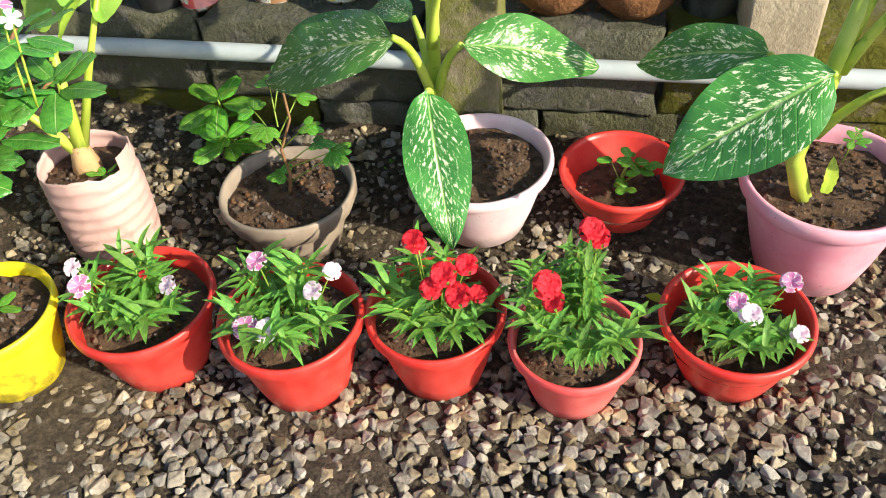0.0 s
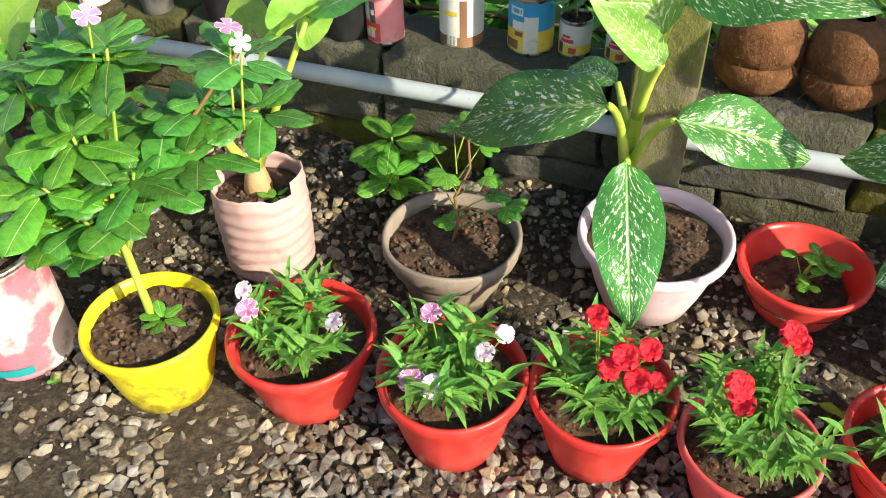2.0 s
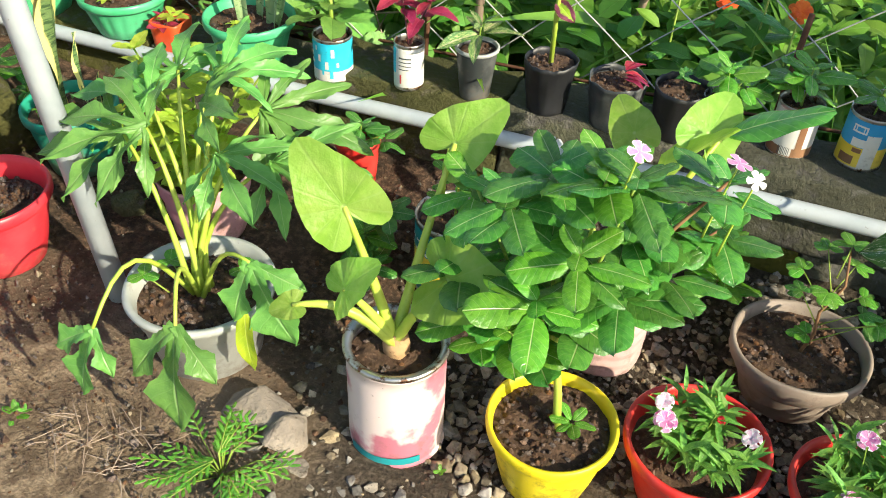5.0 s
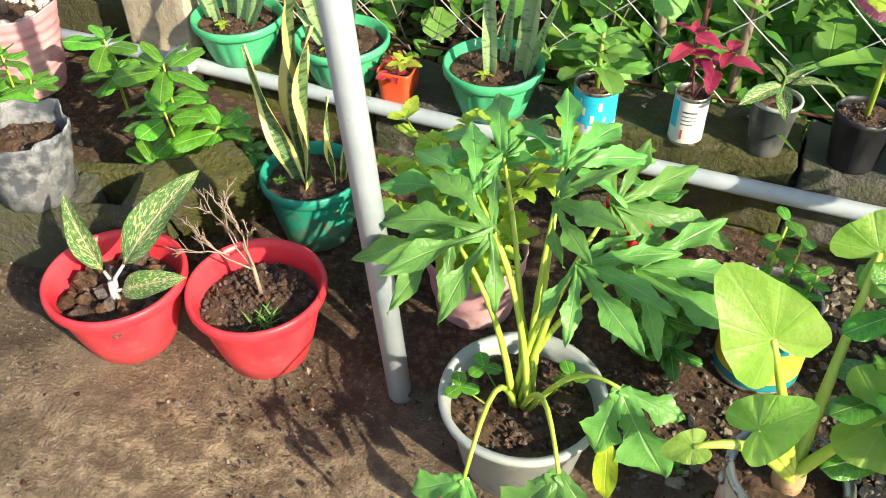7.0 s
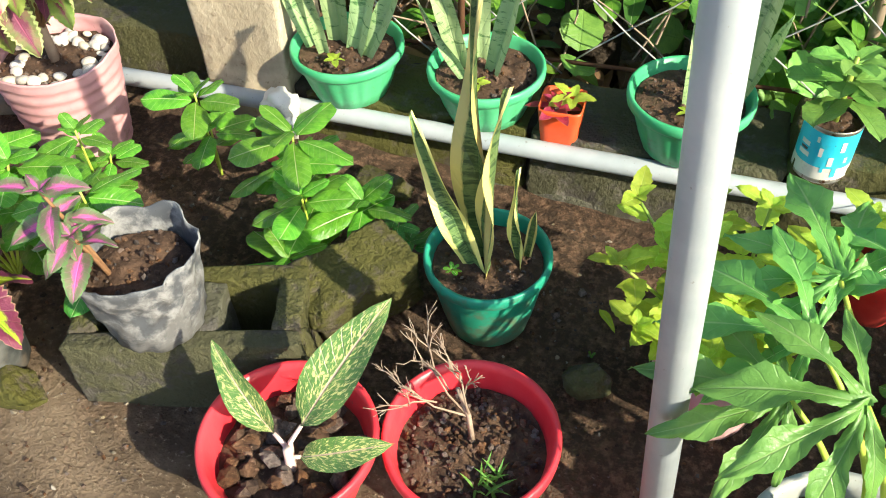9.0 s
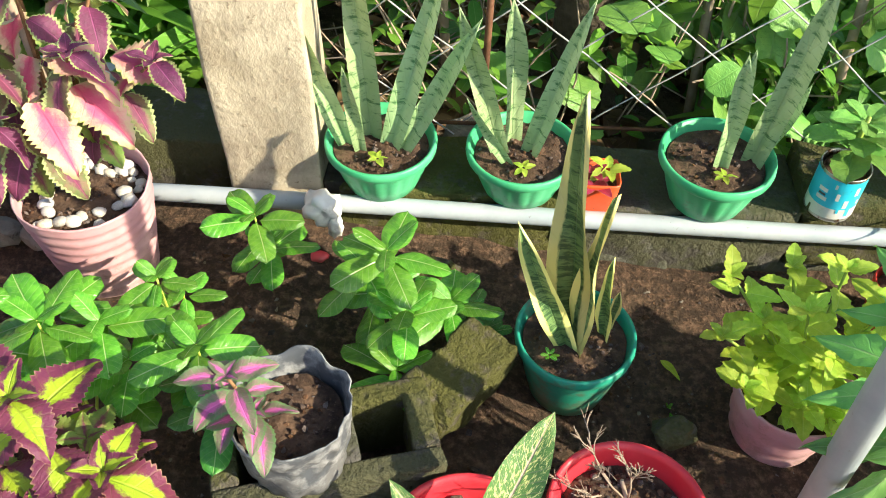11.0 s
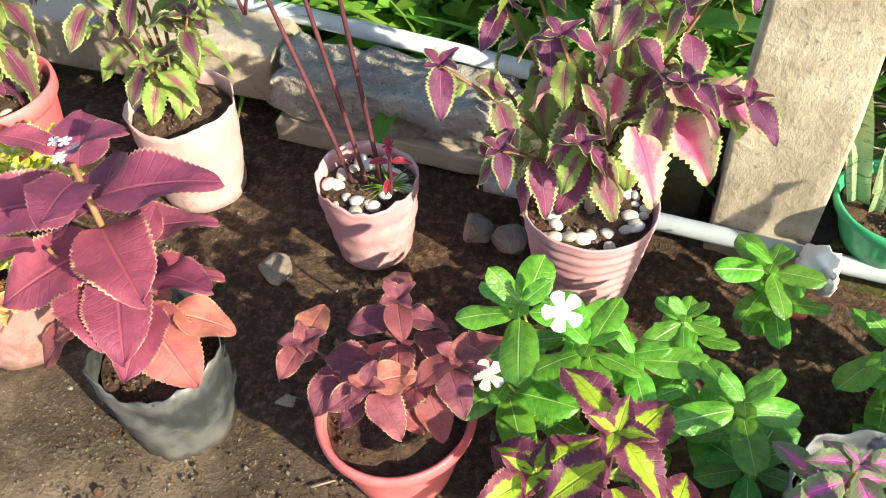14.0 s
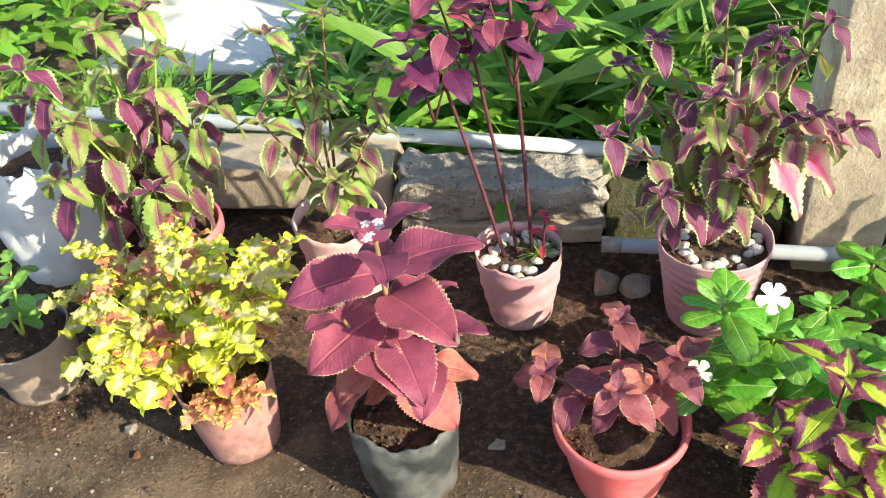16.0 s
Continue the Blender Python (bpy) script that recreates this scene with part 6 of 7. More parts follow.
backr, h = pot_thing("coral_pot_with_coleus", -3.800, 1.445, 0.462, "coral pot of pebbles with a tall green and purple coleus", "potted plant", CO)
taper_pot(backr, 0.120, h, M_coral, 0.64)
soil(backr, 0.10, h - 0.03, 30, seed=29)
pebbles(backr, 0.08, h - 0.028, 8, 9, 0.013)
coleus(backr, (0, 0, h - 0.02), [(0.0, 0.0, h + 0.46), (-0.16, -0.04, h + 0.40), (0.12, -0.03, h + 0.42), (-0.05, -0.10, h + 0.32), (0.18, 0.0, h + 0.30), (-0.22, 0.02, h + 0.30), (0.05, 0.09, h + 0.46), (-0.12, -0.12, h + 0.20), (0.08, -0.12, h + 0.18)], random.Random(71), [L_tall, L_tallg, L_tallg, L_tallp], 0.118, M_stem, 5, 0.35, 1.0, 0.004)

midp, h = pot_thing("pink_bag_with_coleus", -3.430, 1.525, 0.445, "pale pink ridged bag with a green and red coleus", "potted plant", CO)
film_pot(midp, 0.105, h, M_beige, 0.80, 0.016, 3, 0.012, 12, 0.003, 0.01)
soil(midp, 0.095, h - 0.03, 30, seed=30)
coleus(midp, (0.0, 0, h - 0.02), [(0.0, 0.0, h + 0.36), (-0.10, -0.05, h + 0.26), (0.12, -0.05, h + 0.24), (0.03, 0.05, h + 0.44), (-0.08, 0.02, h + 0.42), (0.14, 0.02, h + 0.34), (0.05, -0.10, h + 0.16)], random.Random(81), [L_tallg, L_tall, L_tallg], 0.085, M_wood, 4, 0.5, 0.6, 0.004)

leftp, h = pot_thing("brown_nursery_pot", -4.060, 1.195, 0.365, "dusty brown nursery pot with low green leaves", "potted plant", CO)
film_pot(leftp, 0.098, h, M_bowl, 0.80, 0.014, 3, 0.0, 13, 0.003, 0.02)
soil(leftp, 0.086, h - 0.02, 30, seed=32)
coleus(leftp, (0, 0, h - 0.02), [(-0.05, 0.02, h + 0.10), (0.04, 0.0, h + 0.12), (0.0, 0.06, h + 0.14)], random.Random(19), [L_round], 0.055, M_stem, 4)
sack = thing("white_sack", -4.20, 1.60, ground_z(-4.2, 1.6) - 0.01, "slumped white woven sack beside the pots", "sack")
film_pot(sack, 0.12, 0.34, M_sack, 1.05, 0.06, 0, 0.05, 15, 0.003, 0.08, name="body")
soil(sack, 0.105, 0.27, 20, seed=33)

# ---- loose stones and weeds ----
for x, y, s, sq, sd in ((-1.085, 0.875, 0.060, (1.25, 0.75, 0.6), 3), (-1.02, 0.845, 0.050, (0.8, 1.05, 0.75), 5), (-0.985, 0.80, 0.028, (1.3, 0.8, 0.4), 6), (-2.842, 1.555, 0.040, (0.8, 0.8, 1.25), 7), (-2.780, 1.552, 0.040, (1, 0.95, 1.0), 8), (-3.18, 1.345, 0.042, (0.85, 0.9, 1.0), 9),
                        (-3.04, 1.10, 0.018, (1, 1, 0.9), 10), (-1.955, 1.835, 0.085, (1, 0.8, 1.5), 11), (-2.04, 1.53, 0.055, (1.2, 0.8, 0.7), 12), (-1.60, 1.245, 0.045, (1, 0.8, 0.8), 13), (-3.80, 1.075, 0.016, (1, 1, 0.8), 14), (0.0, 1.44, 0.055, (0.9, 1.1, 0.9), 15), (-2.42, 0.96, 0.05, (1.2, 0.8, 0.7), 16), (-4.15, 0.98, 0.06, (1.3, 0.7, 0.5), 17)):
    st = thing("stone", x, y, ground_z(x, y) - 0.3 * s * sq[2], "rough brown-grey stone lying on the soil", "stone")
    part("body", rock_mesh(s, sd, sq), M_rock if sd not in (13, 16, 12) else M_block, st, smooth=False, m=pose(0, 0, s * sq[2] * 0.7))
mari = thing("pulled_marigold_plant", -1.08, 0.745, ground_z(-1.08, 0.745), "feathery green marigold seedling lying on the ground", "plant")
rm = random.Random(3)
for k in range(30):
    a, d = rm.uniform(0, 6.28), rm.uniform(0.005, 0.075)
    p = Vector((d * math.cos(a), d * 0.8 * math.sin(a), rm.uniform(0.015, 0.055)))
    w = heading(a, rm.uniform(-0.1, 0.4))
    stem(mari, [p * 0.2, p, p + w * 0.05], 0.0012, 0.0008, M_stem, "stalk", 5)
    for j in range(9):
        s = Vector((-w.y, w.x, 0.15)) * (1 if j % 2 else -1)
        leaf(mari, L_vincay, p + w * 0.0065 * j, w + s * (1.0 if j < 8 else 0), 0.019, wide=0.55)
roots = thing("dry_roots", -1.27, 0.72, ground_z(-1.27, 0.72), "tangle of dry tan roots on the ground", "roots")
_bm = bmesh.new()
for k in range(46):
    p = Vector((rm.uniform(-0.09, 0.09), rm.uniform(-0.05, 0.05), rm.uniform(0.0, 0.02)))
    d = Vector((rm.uniform(-1, 1), rm.uniform(-1, 1), 0)).normalized() * rm.uniform(0.03, 0.08)
    tube(arc(p, p + d, rm.uniform(-0.1, 0.2)), 0.0010, 0.0006, 4, _bm)
part("root_tangle", _bm, M_drytwig, roots)
for x, y, s in ((-0.76, 0.885, 0.022), (-0.40, 0.955, 0.014), (-1.45, 0.715, 0.026), (-1.43, 0.72, 0.022), (-0.55, 1.15, 0.02), (-1.0, 1.05, 0.02), (-1.60, 1.30, 0.016), (-0.08, 1.48, 0.014)):
    wd = thing("weed", x, y, ground_z(x, y), "tiny green weed sprouting from the ground", "weed")
    rosette(wd, Vector((0, 0, 0.012)), rm, L_vincay, s, 6, 0.45, 2)
twig = thing("white_twig", -2.92, 0.985, ground_z(-2.92, 0.985) + 0.002, "short pale broken twig on the dark soil", "twig")
part("body", tube([(-0.015, -0.01, 0.003), (0.018, 0.012, 0.004)], 0.002, 0.0016, 6), M_drytwig, twig)
wrap = thing("red_wrapper", -2.246, 1.545, ground_z(-2.246, 1.545), "scrap of shiny red wrapper", "litter")
part("body", blob(0.016, 4, 2, (1.2, 0.8, 0.5), 0.4), M_lred, wrap, m=pose(0, 0, 0.006))
yl = thing("fallen_leaf", -1.603, 1.40, ground_z(-1.603, 1.40) + 0.004, "fallen yellow-orange leaf on the soil", "leaf")
leaf(yl, L_yel, (0, 0, 0.002), (0.6, -0.7, 0.15), 0.05)
yl = thing("fallen_leaf", 0.40, 1.22, ground_z(0.40, 1.22) + 0.016, "fallen yellow leaf on the gravel", "leaf")
leaf(yl, L_yel, (0, 0, 0.004), (0.9, -0.3, 0.1), 0.055)

# ---- pots, tins and shells on the wall ----
WT, WL = 0.333, 0.298
SNAKE = "green pots of snake plants"
for x, y, rim_z, lv in ((-2.134, 1.685, 0.400, [(-0.06, 0.0, -0.28, 0.0, 0.34, 0.2), (-0.035, -0.02, -0.08, -0.1, 0.21, 0.3), (-0.02, 0.02, -0.06, 0.1, 0.44, 0.1), (0.015, 0.0, 0.26, 0.0, 0.40, -0.2), (0.035, -0.01, 0.48, 0.0, 0.32, -0.3)]),
                         (-1.871, 1.680, 0.396, [(-0.04, 0.0, -0.26, 0.02, 0.32, 0.3), (-0.02, -0.03, -0.5, -0.15, 0.19, 0.1), (0.01, 0.0, 0.24, 0.0, 0.34, -0.4), (-0.02, 0.03, -0.02, 0.1, 0.30, 0.5)]),
                         (-1.519, 1.665, 0.408, [(0.0, -0.02, -0.02, -0.04, 0.26, 0.2), (0.015, 0.025, 0.06, 0.1, 0.22, -0.2), (0.06, 0.0, 0.12, 0.0, 0.38, -0.3), (0.065, 0.005, 0.32, 0.0, 0.19, -0.2)])):
    g = thing("green_pot_with_snake_plant", x, y, WL, "bright green fluted pot with a banded snake plant", "potted plant", SNAKE)
    h = rim_z - WL
    taper_pot(g, 0.106, h, M_green, 0.66, 0.10, 18)
    soil(g, 0.089, h - 0.02, 40, seed=int(-x * 20))
    swords(g, h - 0.03, lv, L_snake)
    rosette(g, Vector((0.0, -0.06, h)), r1, L_lime, 0.022, 5, 0.5, 1)

sq = thing("small_red_square_pot", -1.728, 1.655, WL - 0.03, "small orange-red square pot with a crimson begonia", "potted plant")
part("pot", lathe([(0.01, 0.003), (0.034, 0.0), (0.036, 0.003), (0.045, 0.088), (0.045, 0.093), (0.042, 0.093), (0.036, 0.02)], 32,
                  lambda a, rr, z, i: (rr * min(1.12, 0.86 / max(abs(math.cos(a)), abs(math.sin(a)))) , z)), M_orange, sq)
soil(sq, 0.036, 0.07, 10, seed=40)
rosette(sq, Vector((-0.01, -0.01, 0.095)), r1, L_redcol, 0.045, 6, 0.5, 2)
rosette(sq, Vector((0.015, 0.0, 0.10)), r1, L_lime, 0.040, 5, 0.6, 1)


def can(x, y, z, r, h, name, label, bands, marks=(), plant=None, mat=None, turn=0.0):
    c = thing(name, x, y, z, label, "potted plant", "tins on the wall", turn)
    tin(c, r, h, mat or M_steel)
    for z0, z1, m, lab in bands:
        part("label", patch(r * 1.015, 0, 360, h * z0, h * z1, n=32), m, c, lab)
    for a0, a1, z0, z1, m in marks:
        part("print_mark", patch(r * 1.028, a0, a1, h * z0, h * z1, n=4), m, c)
    soil(c, r * 0.92, h * 0.86, 12, 0.004, 0.004, seed=int(x * 50) % 17)
    if plant:
        plant(c, h * 0.86)
    return c


def rose_plant(me, size, tips, mat=None, below=1):
    return lambda c, z: vinca(c, (0, 0, z), [(a, b, z + k) for a, b, k in tips], r1, me, size, mat, below, 0.002)


BARS = [(240 + 4 * k, 241.5 + 4 * k, 0.10, 0.26, M_ink) for k in range(8)]
can(-1.299, 1.640, WL + 0.014, 0.043, 0.105, "cyan_tin_with_kalanchoe", "cyan and white tin with a fleshy round-leaved plant",
    ((0.06, 0.30, M_white, "white lower band"), (0.30, 0.95, M_cyan, "cyan upper band")),
    [(205, 232, 0.42, 0.50, M_white), (205, 228, 0.60, 0.68, M_white), (208, 226, 0.52, 0.57, M_ink), (250, 258, 0.50, 0.66, M_white), (272, 282, 0.35, 0.52, M_white), (290, 300, 0.62, 0.80, M_white), (262, 268, 0.22, 0.34, M_cyan), (285, 295, 0.14, 0.32, M_cyan), (305, 312, 0.4, 0.5, M_white), (240, 246, 0.74, 0.84, M_white)],
    lambda c, z: [rosette(c, Vector((0, 0, z + 0.05 + 0.03 * k)), r1, L_round, 0.095 - 0.018 * k, 6, 0.5, 1) for k in range(3)] and stem(c, [(0, 0, z), (0, 0, z + 0.12)], 0.006, 0.004, M_stem))
can(-1.117, 1.635, WT, 0.032, 0.105, "white_tin_with_red_coleus", "small white and blue tin with a red coleus",
    ((0.06, 0.95, M_white, "white label"),), [(200, 235, 0.35, 0.90, M_cyan), (250, 300, 0.70, 0.73, M_ink), (250, 300, 0.62, 0.64, M_ink), (250, 300, 0.54, 0.56, M_ink), (250, 290, 0.46, 0.48, M_ink), (255, 262, 0.15, 0.35, M_lred)],
    lambda c, z: coleus(c, (0, 0, z), [(-0.02, 0.0, z + 0.13), (0.05, -0.01, z + 0.11)], random.Random(3), [L_redcol], 0.065, M_purplestem, 3, 0.6, 0.35, 0.003))
cup = thing("clear_cup_with_seedling", -0.970, 1.645, WT, "cloudy plastic cup of soil with a pale seedling", "potted plant", "tins on the wall")
film_pot(cup, 0.044, 0.115, M_darkbag, 0.72, 0.006, 0, 0.0, 21, 0.002, 0.0)
part("rim", lathe([(0.043, 0.108), (0.047, 0.111), (0.047, 0.116), (0.042, 0.117), (0.040, 0.110)], 32), M_bucket, cup, "milky plastic rim")
soil(cup, 0.039, 0.103, 12, 0.004, seed=44)
vinca(cup, (0, 0, 0.10), [(0.005, 0.0, 0.16)], r1, L_agl, 0.085, None, 0, 0.003)
for x, y, rr, hh, nm in ((-0.815, 1.655, 0.055, 0.115, "yellow"), (-0.675, 1.650, 0.060, 0.105, "pink"), (-0.548, 1.655, 0.056, 0.112, "twig")):
    b = thing("black_grow_bag", x, y, WT, "small black plastic grow bag of soil on the wall", "potted plant", "black bags on the wall")
    film_pot(b, rr, hh, M_black if nm != "pink" else M_darkbag, 0.74, 0.03, 0, 0.006, int(rr * 1000), 0.002, 0.0)
    soil(b, rr * 0.92, hh - 0.015, 25, 0.005, seed=int(-x * 50))
    if nm == "yellow":
        tagged(b, "small black grow bag with a tall yellow-stemmed coleus")
        stem(b, [(0, 0, hh - 0.02), (0.0, 0.0, hh + 0.15), (-0.015, 0.01, hh + 0.40)], 0.0055, 0.004, M_thick)
        leaf(b, L_limep, (-0.005, 0, hh + 0.19), (-0.9, -0.2, 0.35), 0.085, up=(0.2, -0.9, 0.3))
        leaf(b, L_limep, (0.0, 0, hh + 0.12), (0.7, -0.4, -0.5), 0.05, up=(0, -0.9, 0.3))
        leaf(b, L_lime, (-0.01, 0, hh + 0.30), (0.9, -0.3, 0.1), 0.08, up=(0, -0.7, 0.6))
    if nm == "pink":
        tagged(b, "small grey-black grow bag with a wilted pink plant")
        for k in range(5):
            leaf(b, L_redcol, (0.015, -0.02, hh + 0.01 + 0.006 * k), heading(-0.6 + 0.5 * k, 0.3 - 0.2 * (k % 3)), 0.05, wide=0.7)
    if nm == "twig":
        for k in range(6):
            leaf(b, L_vinca, (-0.02 + 0.01 * k, 0.0, hh + 0.01), heading(0.5 + 0.6 * k, 0.5), 0.04, wide=0.6)
can(-0.470, 1.660, WT, 0.036, 0.105, "red_tin_with_seedling", "pink and red tin with a bright green seedling",
    ((0.06, 0.95, M_lpink, "pink label"),), [(205, 275, 0.08, 0.45, M_lred), (205, 240, 0.50, 0.92, M_white), (243, 262, 0.45, 0.85, M_ink), (246, 259, 0.60, 0.70, M_white), (215, 258, 0.16, 0.30, M_white), (230, 262, 0.30, 0.36, M_lyellow)], rose_plant(L_vincay, 0.06, [(0.0, 0.0, 0.075), (0.03, 0.01, 0.05)]))
can(-0.325, 1.690, WT, 0.042, 0.112, "white_tin_with_seedling", "white and brown tin with a tall green seedling",
    ((0.06, 0.24, M_brownl, "brown lower band"), (0.24, 0.95, M_white, "white label")), BARS + [(238, 275, 0.62, 0.70, M_lyellow), (245, 275, 0.09, 0.25, M_white), (282, 300, 0.1, 0.9, M_brownl)], rose_plant(L_vincay, 0.065, [(0.0, 0.0, 0.085), (-0.02, 0.02, 0.06)]))
can(-0.193, 1.705, WT, 0.043, 0.114, "blue_and_yellow_tin", "blue and yellow food tin with a small green plant",
    ((0.05, 0.44, M_lyellow, "yellow lower band"), (0.44, 0.95, M_blue, "blue upper band")), [(225, 262, 0.70, 0.84, M_white), (229, 258, 0.73, 0.81, M_blue), (232, 280, 0.45, 0.60, M_white), (265, 300, 0.05, 0.70, M_white), (240, 262, 0.34, 0.42, M_brownl), (210, 250, 0.10, 0.26, M_brownl)], rose_plant(L_vincay, 0.055, [(0.0, -0.005, 0.065)]))
for x, nm in ((-0.108, "small_white_and_yellow_tin"), (-0.020, "small_red_and_white_tin")):
    can(x, 1.705, WT, 0.030, 0.075, nm, "small white, red and yellow tin with a seedling",
        ((0.06, 0.36, M_lyellow, "yellow lower band"), (0.36, 0.95, M_white, "white upper band")), [(225, 275, 0.42, 0.52, M_lred), (232, 262, 0.55, 0.62, M_lred), (258, 285, 0.14, 0.3, M_lred), (215, 235, 0.12, 0.4, M_ink)], rose_plant(L_vinca, 0.05, [(0.0, 0.0, 0.06)]))


def coconut(x, y, seed):
    c = thing("coconut_shell_pot", x, y, WT, "brown fibrous coconut husk pot stacked on the wall", "coconut shell", "coconut shells on the wall")
    def half(z0, s, up):
        bm = lathe([(0.012, 0.0), (0.052, 0.006), (0.071, 0.028), (0.076, 0.052), (0.071, 0.066), (0.060, 0.070)] if not up else [(0.060, -0.002), (0.072, 0.0), (0.074, 0.022), (0.066, 0.052), (0.045, 0.074), (0.018, 0.085)], 40,
                   lambda a, r, z, i: (r * (1 + 0.05 * noise.noise(Vector((math.cos(a) * 3 + seed, math.sin(a) * 3, z * 30))) + 0.02 * noise.noise(Vector((math.cos(a) * 14, math.sin(a) * 14 + seed, z * 50)))), z + z0))
        return bm
    part("lower_shell", half(0, 0, False), M_husk, c)
    part("upper_shell", half(0.068, 0, True), M_husk, c)
    bm = bmesh.new()
    r = random.Random(seed)
    for _ in range(150):
        a, z = r.uniform(0, 6.28), r.uniform(0.01, 0.13)
        rad = 0.073 if z < 0.09 else 0.062
        p = Vector((rad * math.cos(a), rad * math.sin(a), z))
        tube([p, p + Vector((math.cos(a + r.uniform(-0.9, 0.9)) * 0.012, math.sin(a) * 0.012, r.uniform(-0.022, 0.008)))], 0.0007, 0.0004, 3, bm, False)
    tagged(part("husk_fuzz", bm, M_husk, c), kind="stuff")


coconut(0.217, 1.675, 4)
coconut(0.362, 1.665, 9)
jar = thing("dark_jar", 0.495, 1.675, WT, "tall dark brown plastic jar with a clear rim", "jar")
part("body", lathe([(0.01, 0.004), (0.045, 0.0), (0.050, 0.006), (0.050, 0.15), (0.052, 0.153), (0.052, 0.158), (0.047, 0.158), (0.045, 0.02)], 36), M_darkbag, jar)
soil(jar, 0.046, 0.14, 10, seed=50)


# ---- beyond the fence ----
def thicket(name, label, category, protos, n, box, length, seed, lift=(0.0, 1.2), dens=None):
    """Many leaves in one mesh, over x0, x1, y0, y1 up to a height."""
    r = random.Random(seed)
    x0, x1, y0, y1, hz = box
    mats = []
    while len(mats) < n:
        x, y = r.uniform(x0, x1), r.uniform(y0, y1)
        k = 0.5 + 0.5 * noise.noise(Vector((x * 2.3 + seed, y * 2.3, seed)))
        top = hz * (0.35 + 0.9 * k)
        z = ground_z(x, 1.0) + top * r.random() ** 0.7
        if noise.noise(Vector((x * 5, y * 5, z * 5 + seed))) < -0.12:
            continue
        mats.append((r.randrange(len(protos)), place((x, y, z), heading(r.uniform(0, 6.28), r.uniform(*lift)), length * r.uniform(0.6, 1.4), up=(r.uniform(-0.4, 0.6), r.uniform(-0.6, 0.2), 1), wide=r.uniform(0.8, 1.3))))
    return tagged(new(name, heap(protos, mats)), label, category, kind="stuff")


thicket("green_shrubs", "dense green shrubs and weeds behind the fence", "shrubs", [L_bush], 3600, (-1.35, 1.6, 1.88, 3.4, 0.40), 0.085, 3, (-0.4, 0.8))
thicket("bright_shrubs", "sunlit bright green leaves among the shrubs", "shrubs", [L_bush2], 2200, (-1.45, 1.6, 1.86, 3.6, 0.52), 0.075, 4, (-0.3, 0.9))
thicket("tall_grass", "long green grass blades behind the wall", "grass", [L_grass], 1500, (-1.4, 1.6, 1.86, 3.4, 0.18), 0.30, 5, (0.5, 1.4))
thicket("bright_grass", "sunlit yellow-green grass right behind the wall", "grass", [L_grass, L_bush2], 1500, (-0.9, 1.5, 1.84, 2.3, 0.30), 0.13, 31, (-0.2, 1.2))
thicket("dry_litter", "brown dead leaves lying behind the fence", "leaves", [L_dead], 1500, (-2.4, -1.2, 1.86, 3.4, 0.05), 0.075, 6, (-0.4, 0.6))
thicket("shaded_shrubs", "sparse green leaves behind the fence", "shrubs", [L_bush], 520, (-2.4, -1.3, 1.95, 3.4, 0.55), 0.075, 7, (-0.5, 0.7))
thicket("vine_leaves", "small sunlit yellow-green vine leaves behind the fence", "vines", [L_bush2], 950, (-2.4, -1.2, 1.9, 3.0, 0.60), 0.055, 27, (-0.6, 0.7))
_rt = random.Random(15)
_bm = bmesh.new()
for _ in range(220):
    p = Vector((_rt.uniform(-2.4, -1.2), _rt.uniform(1.88, 2.9), _rt.uniform(0.15, 0.45)))
    tube(arc(p, p + Vector((_rt.uniform(-0.25, 0.25), _rt.uniform(-0.1, 0.1), _rt.uniform(-0.08, 0.45))), _rt.uniform(-0.12, 0.12), 4, (1, 0, 0)), 0.0028, 0.0014, 4, _bm, False)
tagged(new("dry_twigs", to_mesh("dry_twigs", _bm, M_drytwig)), "tangle of thin dry tan twigs behind the fence", "twigs", kind="stuff")
thicket("kerb_grass", "green grass growing behind the kerb", "grass", [L_grass], 1500, (-3.7, -2.45, 1.98, 2.75, 0.12), 0.24, 8, (0.3, 1.3))
thicket("kerb_grass", "short green grass by the concrete path", "grass", [L_grass], 900, (-5.2, -3.7, 1.98, 2.35, 0.08), 0.18, 18, (0.3, 1.2))
thicket("kerb_weeds", "low green weeds behind the kerb", "weeds", [L_bush2], 1500, (-3.9, -2.45, 1.98, 2.75, 0.26), 0.085, 9, (-0.3, 0.9))
thicket("strap_leaves", "broad strap-leaved green plants behind the kerb", "plants", [L_strap], 330, (-3.3, -2.45, 2.1, 2.9, 0.10), 0.52, 10, (0.5, 1.3))
thicket("strap_leaves", "broad strap-leaved plants behind the shrubs", "plants", [L_strap], 160, (-1.2, 1.2, 2.1, 2.9, 0.10), 0.55, 11, (0.6, 1.35))
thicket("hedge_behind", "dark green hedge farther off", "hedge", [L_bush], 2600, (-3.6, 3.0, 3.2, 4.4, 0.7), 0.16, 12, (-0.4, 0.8))

